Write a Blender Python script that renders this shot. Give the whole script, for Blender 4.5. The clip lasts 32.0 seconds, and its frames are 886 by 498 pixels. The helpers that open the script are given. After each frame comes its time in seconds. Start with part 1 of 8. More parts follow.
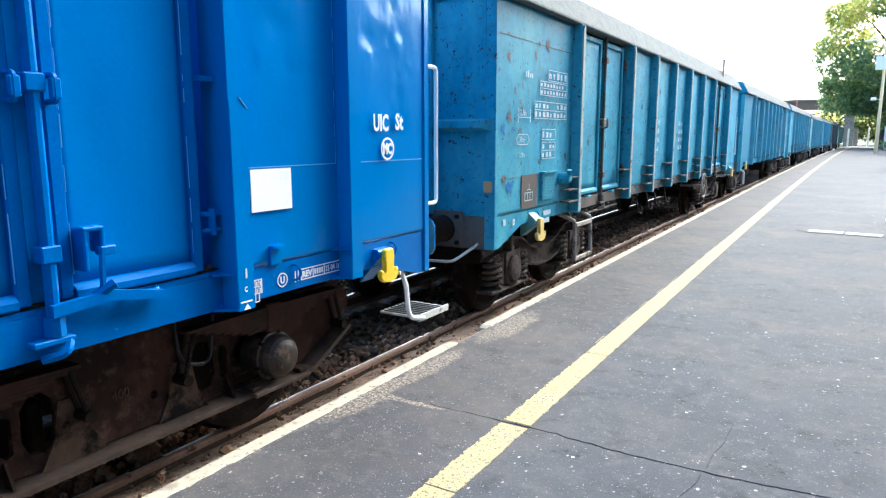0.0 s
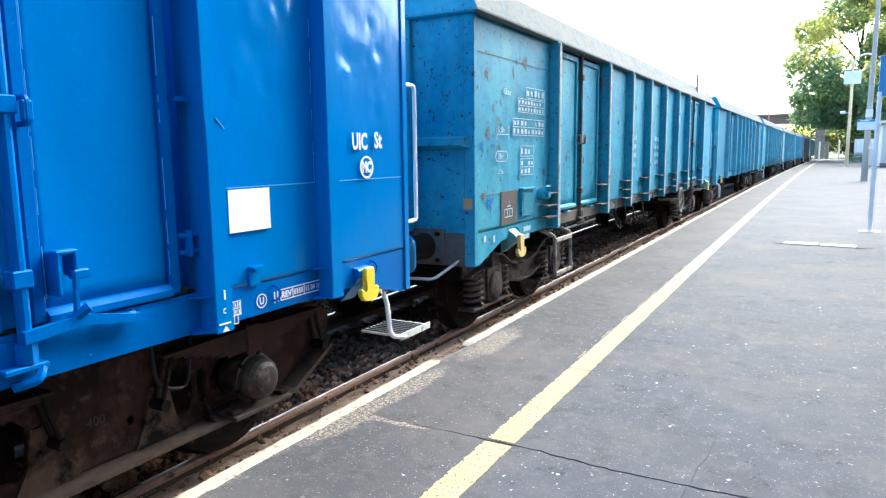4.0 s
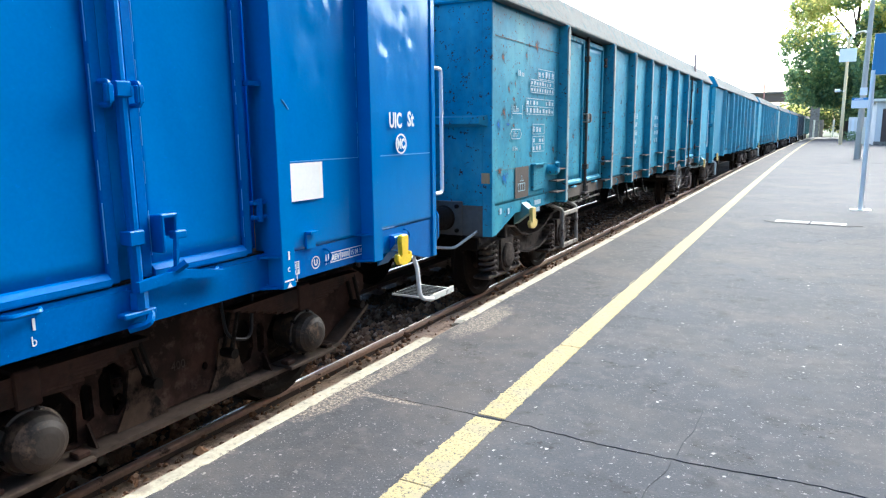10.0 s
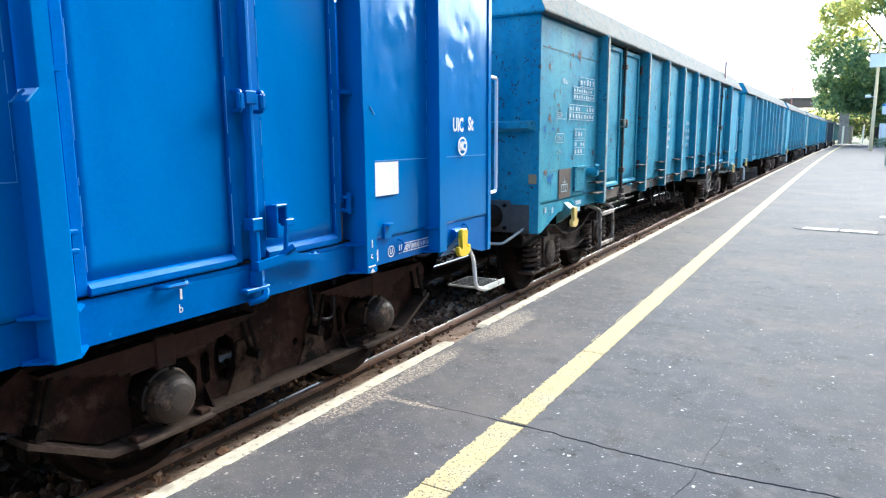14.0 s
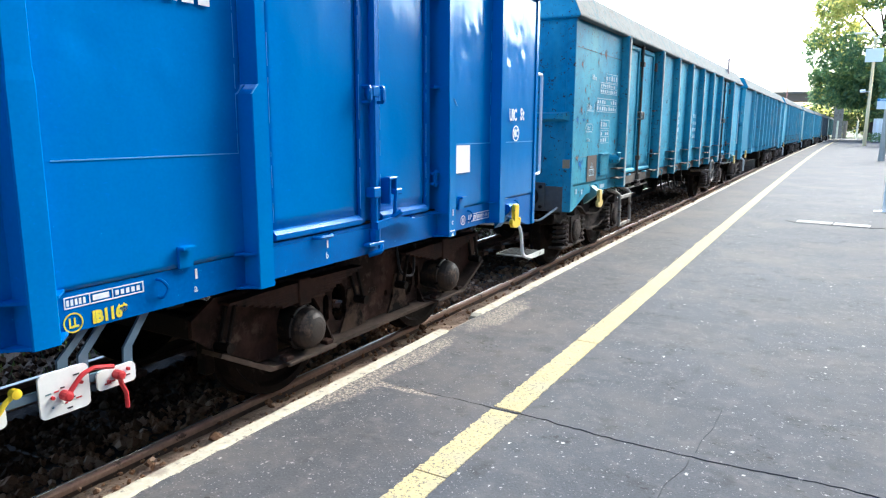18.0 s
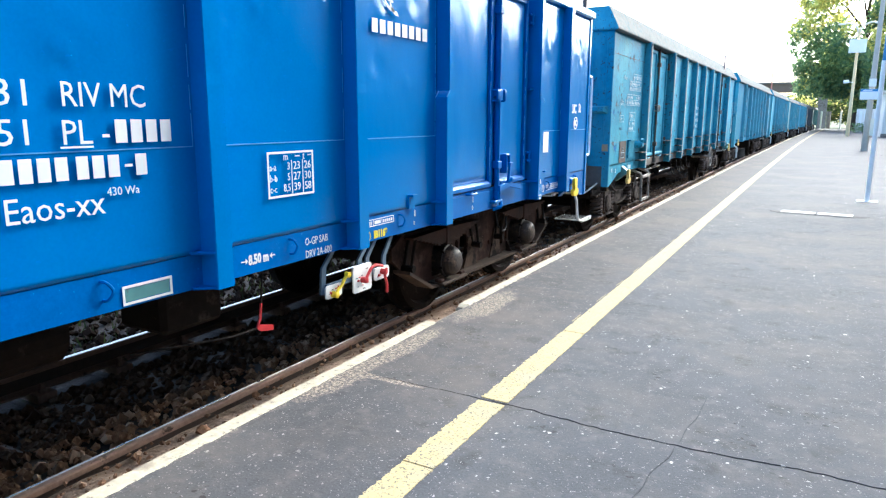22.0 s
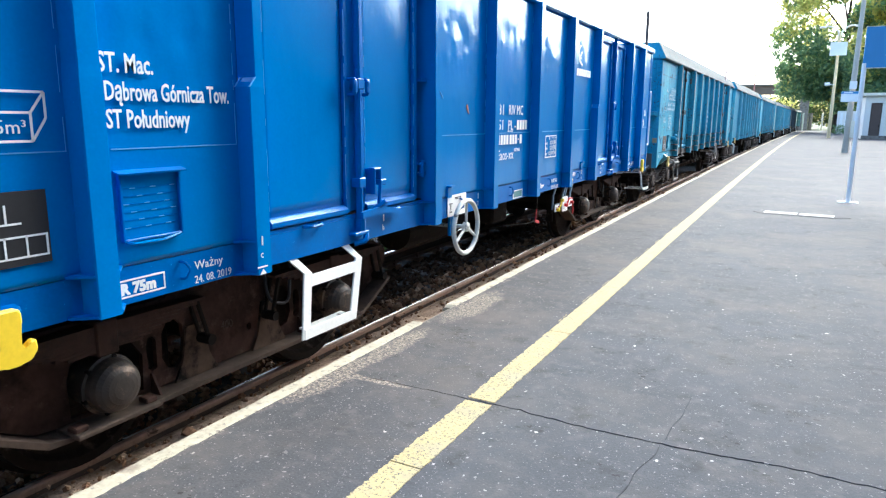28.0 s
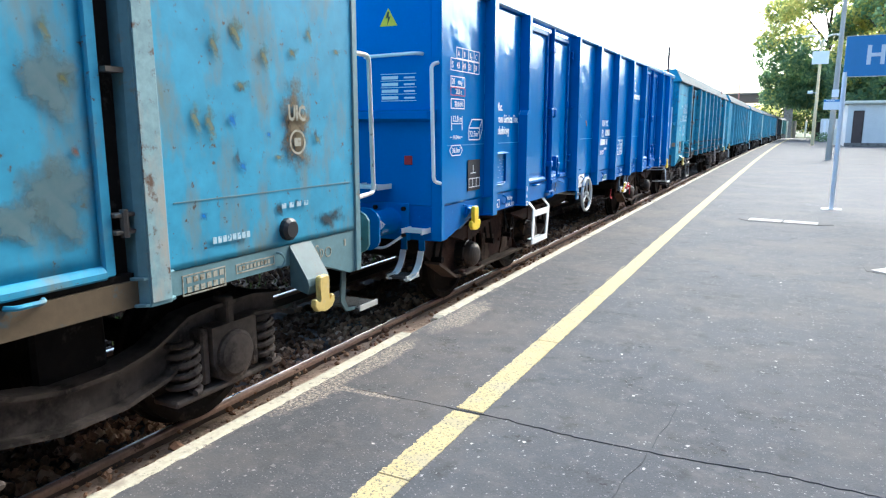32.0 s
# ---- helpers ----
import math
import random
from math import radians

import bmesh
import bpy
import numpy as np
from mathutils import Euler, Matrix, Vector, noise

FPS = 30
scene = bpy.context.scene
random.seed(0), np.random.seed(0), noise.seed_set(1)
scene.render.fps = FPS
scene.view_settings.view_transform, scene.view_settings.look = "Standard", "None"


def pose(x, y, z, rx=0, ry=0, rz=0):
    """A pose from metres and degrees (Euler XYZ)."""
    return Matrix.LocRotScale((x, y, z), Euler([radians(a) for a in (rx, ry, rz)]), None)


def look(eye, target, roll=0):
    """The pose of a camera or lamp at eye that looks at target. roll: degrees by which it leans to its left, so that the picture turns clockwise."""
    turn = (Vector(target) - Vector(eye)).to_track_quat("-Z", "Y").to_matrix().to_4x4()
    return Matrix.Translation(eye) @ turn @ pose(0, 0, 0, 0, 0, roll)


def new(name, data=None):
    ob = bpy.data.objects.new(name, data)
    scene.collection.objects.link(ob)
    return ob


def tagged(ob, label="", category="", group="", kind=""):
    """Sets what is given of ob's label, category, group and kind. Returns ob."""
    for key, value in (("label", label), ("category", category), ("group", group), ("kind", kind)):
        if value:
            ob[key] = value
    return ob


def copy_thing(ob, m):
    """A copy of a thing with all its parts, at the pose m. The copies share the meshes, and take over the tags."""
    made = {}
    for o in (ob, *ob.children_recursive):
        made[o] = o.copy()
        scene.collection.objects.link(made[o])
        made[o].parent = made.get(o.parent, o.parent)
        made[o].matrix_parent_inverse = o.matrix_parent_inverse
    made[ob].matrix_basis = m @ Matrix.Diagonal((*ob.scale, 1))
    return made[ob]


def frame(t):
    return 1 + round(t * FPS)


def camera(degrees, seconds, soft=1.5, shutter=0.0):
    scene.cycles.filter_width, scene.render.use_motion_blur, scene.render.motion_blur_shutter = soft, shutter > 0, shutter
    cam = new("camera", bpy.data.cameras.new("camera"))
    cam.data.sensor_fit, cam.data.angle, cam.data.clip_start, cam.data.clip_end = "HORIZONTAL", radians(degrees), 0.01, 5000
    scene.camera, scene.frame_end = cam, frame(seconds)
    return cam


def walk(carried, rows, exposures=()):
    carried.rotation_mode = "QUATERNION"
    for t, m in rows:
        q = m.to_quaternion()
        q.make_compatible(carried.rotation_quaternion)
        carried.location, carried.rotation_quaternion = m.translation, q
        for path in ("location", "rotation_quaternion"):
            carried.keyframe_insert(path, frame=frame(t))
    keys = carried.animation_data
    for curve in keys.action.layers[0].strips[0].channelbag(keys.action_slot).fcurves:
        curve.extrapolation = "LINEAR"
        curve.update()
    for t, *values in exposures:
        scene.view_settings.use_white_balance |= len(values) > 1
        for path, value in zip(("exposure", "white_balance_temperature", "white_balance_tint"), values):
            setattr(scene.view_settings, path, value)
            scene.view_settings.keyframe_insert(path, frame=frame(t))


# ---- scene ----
from mathutils.geometry import tessellate_polygon

cam = camera(66.8, 32.0, soft=1.25)
# seconds, x, y, z, yaw, pitch, roll
PATH = [
    (0, -0.004, -0.003, 1.507, 30.93, -9.52, 0.04), (0.5, -0.004, 0.000, 1.509, 30.40, -9.29, 0.13), (1, -0.003, 0.001, 1.508, 30.92, -8.07, 0.28),
    (1.5, -0.005, 0.004, 1.508, 29.75, -6.56, 0.39), (2, -0.006, 0.006, 1.508, 29.14, -7.35, 0.67), (2.5, -0.007, 0.007, 1.508, 28.15, -6.92, 1.11),
    (3, -0.007, 0.009, 1.508, 28.57, -7.62, 1.07), (3.5, -0.009, 0.009, 1.508, 28.95, -7.89, 0.84), (5.5, -0.008, 0.013, 1.509, 29.47, -8.60, 0.76),
    (6, -0.003, 0.011, 1.511, 28.74, -8.24, 0.89), (6.5, 0.001, 0.008, 1.510, 28.35, -8.05, 1.09), (7, 0.007, 0.005, 1.509, 28.58, -8.92, 1.33),
    (7.5, 0.009, 0.005, 1.510, 28.05, -9.02, 1.25), (8, 0.011, 0.007, 1.513, 27.86, -8.94, 1.06), (8.5, 0.009, 0.006, 1.513, 28.79, -9.14, 0.61),
    (9, 0.008, 0.002, 1.510, 28.52, -9.50, 0.94), (9.5, 0.013, -0.001, 1.511, 28.63, -9.63, 0.69), (10, 0.017, -0.002, 1.512, 28.71, -9.93, 0.63),
    (10.5, 0.013, -0.002, 1.511, 28.43, -9.94, 0.47), (11, 0.015, -0.003, 1.511, 27.98, -10.49, 0.58), (11.5, 0.017, -0.002, 1.511, 27.66, -10.30, 0.54),
    (12, 0.019, -0.001, 1.514, 28.24, -9.74, 0.50), (12.5, 0.010, -0.001, 1.511, 30.05, -9.39, 0.84), (13, 0.004, 0.001, 1.510, 30.42, -9.39, 0.87),
    (13.5, 0.007, 0.001, 1.510, 30.08, -9.89, 0.64), (14, 0.005, -0.000, 1.507, 30.60, -9.54, 0.37), (14.5, 0.002, -0.000, 1.504, 30.00, -9.51, 0.15),
    (16.5, -0.007, -0.004, 1.491, 30.34, -9.92, -0.09), (17, -0.010, -0.002, 1.488, 30.41, -9.87, -0.05), (17.5, -0.007, -0.002, 1.486, 29.72, -10.29, 0.06),
    (18, -0.007, 0.001, 1.486, 30.20, -10.33, -0.26), (18.5, -0.008, 0.003, 1.485, 29.63, -10.48, 0.76), (19, -0.010, 0.004, 1.487, 29.41, -9.94, 0.29),
    (19.5, -0.010, 0.003, 1.489, 28.95, -9.87, 0.04), (20, -0.011, 0.002, 1.487, 28.93, -9.84, 0.06), (20.5, -0.012, 0.004, 1.488, 29.92, -9.98, -0.25),
    (21, -0.009, 0.004, 1.485, 29.33, -9.88, -0.36), (21.5, -0.005, 0.003, 1.485, 28.57, -10.60, -0.35), (22, -0.003, 0.004, 1.489, 29.11, -11.09, -0.20),
    (22.5, -0.004, -0.002, 1.488, 29.25, -10.59, -0.41), (23, -0.002, -0.003, 1.490, 29.08, -10.02, -0.38), (23.5, 0.001, -0.005, 1.490, 28.30, -10.24, -0.20),
    (24, 0.002, -0.007, 1.488, 28.02, -10.42, 0.47), (24.5, 0.008, -0.005, 1.495, 28.69, -9.60, -0.16), (25, -0.001, -0.007, 1.491, 29.04, -10.00, -0.07),
    (25.5, -0.005, -0.003, 1.493, 29.25, -10.54, -0.27), (27.5, -0.003, -0.003, 1.490, 28.12, -11.17, -0.43), (28, -0.003, -0.005, 1.489, 27.94, -11.02, -0.37),
    (28.5, -0.006, -0.004, 1.488, 28.34, -10.73, -0.70), (29, -0.008, -0.004, 1.490, 28.30, -10.42, -0.40), (29.5, -0.008, -0.005, 1.491, 27.80, -10.69, -0.61),
    (30, -0.005, -0.010, 1.492, 27.59, -11.22, -0.49), (30.5, -0.000, -0.009, 1.497, 28.09, -10.91, -0.20), (31, -0.001, -0.007, 1.500, 27.85, -10.92, 0.01),
    (31.5, 0.005, -0.009, 1.499, 26.96, -10.41, 0.43), (32, 0.015, -0.011, 1.499, 26.94, -10.20, -0.02),
]

# the camera's own exposure, in stops
EXPOSURE = [(0, 2.55), (2, 2.6), (3, 2.66), (6, 2.69), (8, 2.71), (9, 2.53), (10, 2.44), (12, 2.38), (13, 2.51), (14, 2.54), (16.2, 2.13), (17, 2.06), (18, 2.5), (19, 2.56), (20, 2.58), (22, 2.6), (23, 2.51), (24, 2.53), (25, 2.35), (28, 2.47), (29, 2.5), (30, 2.58), (31, 2.52), (32, 2.38)]
walk(cam, [(t, pose(x, y, z, 90 + pitch, roll, yaw)) for t, x, y, z, yaw, pitch, roll in PATH], [(t, e, 5740, 2) for t, e in EXPOSURE])

# ---- world and sun ----
world = bpy.data.worlds.new("sky")
scene.world = world
world.use_nodes = True
wn = world.node_tree.nodes
sky = wn.new("ShaderNodeTexSky")
sky.sky_type = "NISHITA"
sky.sun_disc = False
sky.sun_elevation = radians(40)
sky.sun_rotation = radians(15)
sky.air_density, sky.dust_density, sky.ozone_density = 0.8, 4.5, 1.2
wn["Background"].inputs["Strength"].default_value = 0.15
world.node_tree.links.new(sky.outputs[0], wn["Background"].inputs["Color"])

sun_data = bpy.data.lights.new("sun", "SUN")
sun_data.energy = 0.4
sun_data.angle = radians(26)
sun_data.color = (1.0, 0.95, 0.86)
sun = new("sun", sun_data)
sun.matrix_world = look((0, 0, 0), (-0.198, -0.740, -0.643))

# ---- materials ----
def ramp(nt, fac, stops):
    r = nt.nodes.new("ShaderNodeValToRGB")
    r.color_ramp.elements[0].position, r.color_ramp.elements[0].color = stops[0][0], (*stops[0][1], 1)
    r.color_ramp.elements[1].position, r.color_ramp.elements[1].color = stops[-1][0], (*stops[-1][1], 1)
    for p, c in stops[1:-1]:
        e = r.color_ramp.elements.new(p)
        e.color = (*c, 1)
    nt.links.new(fac, r.inputs[0])
    return r.outputs[0]


def noise_tex(nt, scale, detail=4, rough=0.6, stretch=None):
    n = nt.nodes.new("ShaderNodeTexNoise")
    n.inputs["Scale"].default_value, n.inputs["Detail"].default_value, n.inputs["Roughness"].default_value = scale, detail, rough
    co = nt.nodes.new("ShaderNodeTexCoord")
    if stretch:
        m = nt.nodes.new("ShaderNodeMapping")
        m.inputs["Scale"].default_value = stretch
        nt.links.new(co.outputs["Object"], m.inputs[0])
        nt.links.new(m.outputs[0], n.inputs[0])
    else:
        nt.links.new(co.outputs["Object"], n.inputs[0])
    return n.outputs["Fac"]


def mix(nt, fac, a, b, mode="MIX"):
    m = nt.nodes.new("ShaderNodeMix")
    m.data_type, m.blend_type = "RGBA", mode
    for sock, v in ((0, fac), (6, a), (7, b)):
        if isinstance(v, (int, float)):
            m.inputs[sock].default_value = v
        elif isinstance(v, tuple):
            m.inputs[sock].default_value = (*v, 1)
        else:
            nt.links.new(v, m.inputs[sock])
    return m.outputs[2]


def mat(name, base, rough=0.6, metal=0.0, vary=0.18, fine=40, coarse=2.5, bump=0.15, dist=0.004,
        spots=None, spot_scale=9, spot_cut=(0.62, 0.66), spots2=None, spot2_scale=3, spot2_cut=(0.6, 0.7), stretch2=None,
        coat=0.0, rough_vary=0.1, spec=0.5):
    """A surface: base colour varied at two scales, up to two kinds of stain, fine relief."""
    m = bpy.data.materials.new(name)
    m.use_nodes = True
    nt = m.node_tree
    b = nt.nodes["Principled BSDF"]
    lo = tuple(c * (1 - vary) for c in base)
    hi = tuple(min(1, c * (1 + vary)) for c in base)
    nf, nc = noise_tex(nt, fine), noise_tex(nt, coarse, 3)
    col = mix(nt, 0.5, ramp(nt, nf, [(0.3, lo), (0.7, hi)]), ramp(nt, nc, [(0.3, lo), (0.7, hi)]))
    if spots2:
        f = ramp(nt, noise_tex(nt, spot2_scale, 5, 0.65, stretch2), [(spot2_cut[0], (0, 0, 0)), (spot2_cut[1], (1, 1, 1))])
        col = mix(nt, f, col, spots2)
    if spots:
        f = ramp(nt, noise_tex(nt, spot_scale, 6, 0.7), [(spot_cut[0], (0, 0, 0)), (spot_cut[1], (1, 1, 1))])
        col = mix(nt, f, col, spots)
    nt.links.new(col, b.inputs["Base Color"])
    r = nt.nodes.new("ShaderNodeMapRange")
    r.inputs[3].default_value, r.inputs[4].default_value = max(0.03, rough - rough_vary), min(1, rough + rough_vary)
    nt.links.new(nc, r.inputs[0])
    nt.links.new(r.outputs[0], b.inputs["Roughness"])
    b.inputs["Metallic"].default_value = metal
    b.inputs["Coat Weight"].default_value = coat
    b.inputs["Coat Roughness"].default_value = 0.12
    b.inputs["Specular IOR Level"].default_value = spec
    if bump:
        bu = nt.nodes.new("ShaderNodeBump")
        bu.inputs["Strength"].default_value, bu.inputs["Distance"].default_value = bump, dist
        nt.links.new(nf, bu.inputs["Height"])
        nt.links.new(bu.outputs[0], b.inputs["Normal"])
    return m


def gloss(m, weight, power, rough, base=0.0, waves=0.0):
    """A gloss over a paint, the sky's blue put into its tint, weak face on and strong towards grazing; waves: buckling
    of the sheet under it.
    """
    nt = m.node_tree
    b = nt.nodes["Principled BSDF"]
    g = nt.nodes.new("ShaderNodeBsdfGlossy")
    g.inputs["Roughness"].default_value = rough
    g.inputs["Color"].default_value = (0.78, 0.92, 1.0, 1)
    lw = nt.nodes.new("ShaderNodeLayerWeight")
    lw.inputs[0].default_value = 0.5
    if waves:
        old = b.inputs["Normal"].links[0].from_node
        bu = nt.nodes.new("ShaderNodeBump")
        bu.inputs["Strength"].default_value, bu.inputs["Distance"].default_value = 1.0, waves
        nt.links.new(noise_tex(nt, 3.4, 3, 0.5, (1, 1, 0.45)), bu.inputs["Height"])
        nt.links.new(old.outputs[0], bu.inputs["Normal"])
        nt.links.new(bu.outputs[0], b.inputs["Normal"])
        nt.links.new(bu.outputs[0], g.inputs["Normal"])
    p = nt.nodes.new("ShaderNodeMath")
    p.operation, p.inputs[1].default_value = "POWER", power
    nt.links.new(lw.outputs["Facing"], p.inputs[0])
    q = nt.nodes.new("ShaderNodeMath")
    q.operation, q.inputs[1].default_value, q.inputs[2].default_value = "MULTIPLY_ADD", weight, base
    nt.links.new(p.outputs[0], q.inputs[0])
    ms = nt.nodes.new("ShaderNodeMixShader")
    nt.links.new(q.outputs[0], ms.inputs[0])
    nt.links.new(b.outputs[0], ms.inputs[1])
    nt.links.new(g.outputs[0], ms.inputs[2])
    nt.links.new(ms.outputs[0], nt.nodes["Material Output"].inputs[0])
    return m


M_BLUE = gloss(mat("fresh_blue_paint", (0.0001, 0.162, 0.48), 0.4, vary=0.08, fine=60, coarse=1.3, bump=0.05, dist=0.003, spots=(0.05, 0.30, 0.70), spot_scale=38, spot_cut=(0.69, 0.74), spots2=(0.002, 0.17, 0.55), spot2_scale=22, spot2_cut=(0.64, 0.70), stretch2=(1, 1, 2), rough_vary=0.05, spec=0.02), 0.62, 2.75, 0.15, 0.003, 0.007)
M_BLUEFIT = gloss(mat("blue_fittings_and_shaded_sole", (0.0005, 0.120, 0.42), 0.5, vary=0.15, fine=60, coarse=6, bump=0.15, spots=(0.04, 0.26, 0.62), spot_scale=30, spot_cut=(0.66, 0.7), spec=0.05), 0.3, 2.5, 0.25)
M_TEAL = mat("weathered_teal_paint", (0.038, 0.25, 0.375), 0.55, spec=0.12, vary=0.30, fine=14, coarse=1.7, bump=0.3, spots=(0.05, 0.042, 0.04), spot_scale=22, spot_cut=(0.60, 0.625), spots2=(0.085, 0.345, 0.43), spot2_scale=2.2, spot2_cut=(0.47, 0.7), stretch2=(1, 1, 0.4))
M_TEAL2 = mat("blotchy_light_blue_paint", (0.060, 0.305, 0.47), 0.55, spec=0.2, vary=0.22, fine=10, coarse=1.4, bump=0.2, spots=(0.09, 0.075, 0.06), spot_scale=19, spot_cut=(0.63, 0.67), spots2=(0.20, 0.20, 0.14), spot2_scale=3.0, spot2_cut=(0.50, 0.74), stretch2=(1, 1.3, 0.45))
M_MIDBLUE = mat("faded_mid_blue_paint", (0.030, 0.185, 0.285), 0.6, spec=0.08, vary=0.18, fine=14, coarse=1.6, bump=0.2, spots=(0.10, 0.07, 0.05), spot_scale=8, spot_cut=(0.7, 0.74))
M_GREYTEAL = mat("dull_grey_teal_paint", (0.09, 0.24, 0.25), 0.5, vary=0.22, fine=14, coarse=1.6, bump=0.2, spots=(0.09, 0.07, 0.05), spot_scale=6, spot_cut=(0.62, 0.68))
M_DARKBROWN = mat("dark_sooty_paint", (0.05, 0.07, 0.08), 0.7, vary=0.25, bump=0.2)
M_PALE = mat("bleached_pale_teal_steel", (0.120, 0.130, 0.126), 0.8, spec=0.1, vary=0.25, fine=20, coarse=3, spots=(0.085, 0.075, 0.06), spot_scale=24, spot_cut=(0.57, 0.62), spots2=(0.055, 0.11, 0.125), spot2_scale=7, spot2_cut=(0.52, 0.66))
M_POSTTEAL = mat("faded_teal_post_paint", (0.08, 0.33, 0.43), 0.5, vary=0.25, fine=18, coarse=2.5, bump=0.2, spots=(0.13, 0.09, 0.06), spot_scale=7, spot_cut=(0.6, 0.64), spots2=(0.30, 0.40, 0.40), spot2_scale=3, spot2_cut=(0.55, 0.7), stretch2=(1, 1, 0.3))
M_DIRTYWHITE = mat("dirty_old_white_paint", (0.26, 0.235, 0.20), 0.75, vary=0.3, fine=25, coarse=5, bump=0.2, spots=(0.09, 0.06, 0.045), spot_scale=9, spot_cut=(0.52, 0.6))
M_GRIMESOLE = mat("grimy_brown_sole", (0.075, 0.06, 0.048), 0.75, vary=0.35, fine=18, coarse=3, bump=0.3, spots=(0.03, 0.15, 0.21), spot_scale=4, spot_cut=(0.56, 0.64))
M_POSTFACE = mat("bare_pale_teal_steel", (0.24, 0.36, 0.38), 0.7, spec=0.15, vary=0.3, fine=22, coarse=3, bump=0.3, spots=(0.13, 0.085, 0.06), spot_scale=9, spot_cut=(0.56, 0.64), spots2=(0.36, 0.36, 0.32), spot2_scale=4, spot2_cut=(0.48, 0.62), stretch2=(1, 1, 0.4))
M_PALETEAL = mat("chalky_grey_teal_paint", (0.12, 0.22, 0.245), 0.55, vary=0.2, fine=20, coarse=3, spots=(0.2, 0.14, 0.09), spot_scale=6, spot_cut=(0.6, 0.7))
M_OLIVE = mat("rusted_sole_paint", (0.105, 0.072, 0.038), 0.7, vary=0.25, fine=18, coarse=2, spots=(0.05, 0.10, 0.12), spot_scale=4, spot_cut=(0.55, 0.65))
M_RUSTDARK = mat("greasy_rusty_steel", (0.066, 0.036, 0.027), 0.8, 0.0, spec=0.1, vary=0.35, fine=22, coarse=3, bump=0.4, spots=(0.13, 0.085, 0.065), spot_scale=7, spot_cut=(0.56, 0.72), spots2=(0.028, 0.017, 0.013), spot2_scale=2.6, spot2_cut=(0.44, 0.56))
# real soot on running gear; on door backs it stands in for gap shade
M_SOOTSHADE = mat("sooty_steel_and_gap_shade", (0.014, 0.0105, 0.0085), 0.8, 0.0, spec=0.15, vary=0.35, fine=25, coarse=4, bump=0.4, spots=(0.055, 0.045, 0.036), spot_scale=8, spot_cut=(0.58, 0.7))
M_BRIGHTSTEEL = mat("polished_steel", (0.50, 0.48, 0.46), 0.28, 1.0, vary=0.1, bump=0.05)
M_WHITE = mat("white_paint", (0.84, 0.84, 0.81), 0.5, vary=0.06, bump=0.08)
M_WHITEWORN = mat("worn_white_paint", (0.56, 0.57, 0.53), 0.6, vary=0.12, fine=25, bump=0.15, spots=(0.12, 0.11, 0.1), spot_scale=9, spot_cut=(0.6, 0.66))
M_LETTER = mat("white_lettering", (0.78, 0.80, 0.80), 0.5, vary=0.04, bump=0)
M_WORNLETTER = mat("worn_white_lettering", (0.42, 0.56, 0.62), 0.6, vary=0.1, bump=0, spots=(0.05, 0.25, 0.4), spot_scale=40, spot_cut=(0.55, 0.62))
M_YELLOW = mat("yellow_paint", (0.82, 0.58, 0.02), 0.5, vary=0.12, bump=0.1, spots=(0.2, 0.15, 0.08), spot_scale=18, spot_cut=(0.68, 0.72))
M_YELLOWWORN = mat("worn_yellow_paint", (0.62, 0.46, 0.14), 0.6, vary=0.15, bump=0.1, spots=(0.4, 0.38, 0.3), spot_scale=10, spot_cut=(0.55, 0.7))
M_RED = mat("red_paint", (0.50, 0.025, 0.03), 0.45, vary=0.15, bump=0.1)
M_BLACK = mat("black_paint", (0.016, 0.016, 0.018), 0.5, vary=0.2, bump=0.1)
M_RAIL = mat("rusty_rail", (0.31, 0.205, 0.15), 0.8, 0.0, spec=0.2, vary=0.3, fine=35, coarse=4, bump=0.4, spots=(0.10, 0.07, 0.052), spot_scale=5)
M_BED = mat("dark_ballast_bed", (0.024, 0.018, 0.014), 0.95, vary=0.4, fine=30, coarse=3, bump=0.8, dist=0.02)
M_SLEEPER = mat("old_oily_sleeper", (0.07, 0.055, 0.045), 0.9, vary=0.3, fine=20, bump=0.4)
M_CONC = mat("weathered_concrete", (0.26, 0.22, 0.18), 0.9, vary=0.25, fine=24, coarse=3, bump=0.4, spots=(0.10, 0.08, 0.06), spot_scale=5, spot_cut=(0.5, 0.66))
M_EDGE = mat("chipped_white_edge_paint", (0.375, 0.338, 0.25), 0.95, vary=0.22, fine=40, coarse=5, bump=0.6, spots=(0.17, 0.145, 0.12), spot_scale=21, spot_cut=(0.57, 0.64), spots2=(0.25, 0.21, 0.16), spot2_scale=6, spot2_cut=(0.55, 0.68))
M_LINE = mat("worn_yellow_line_paint", (0.40, 0.325, 0.155), 0.9, vary=0.16, fine=50, coarse=3, bump=0.4, spots=(0.12, 0.11, 0.09), spot_scale=75, spot_cut=(0.55, 0.59), spots2=(0.33, 0.285, 0.17), spot2_scale=5, spot2_cut=(0.5, 0.62))
M_LID = mat("worn_steel_lid", (0.40, 0.39, 0.36), 0.7, vary=0.2, fine=30, bump=0.2, spots=(0.12, 0.11, 0.1), spot_scale=8, spot_cut=(0.58, 0.66))
M_LAMP = mat("pale_lamp_paint", (0.80, 0.75, 0.60), 0.6, vary=0.1)
# yellower than the arms: warm sun on the pole put into its paint
M_POLE = mat("sunlit_lamp_post_paint", (0.80, 0.62, 0.34), 0.6, vary=0.15, fine=8, coarse=0.6)
M_SIGN = mat("station_sign_blue", (0.05, 0.24, 0.50), 0.4, vary=0.06, bump=0.03)
M_PLASTER = mat("off_white_plaster", (0.78, 0.75, 0.68), 0.9, vary=0.12, fine=12, coarse=0.8, bump=0.2)
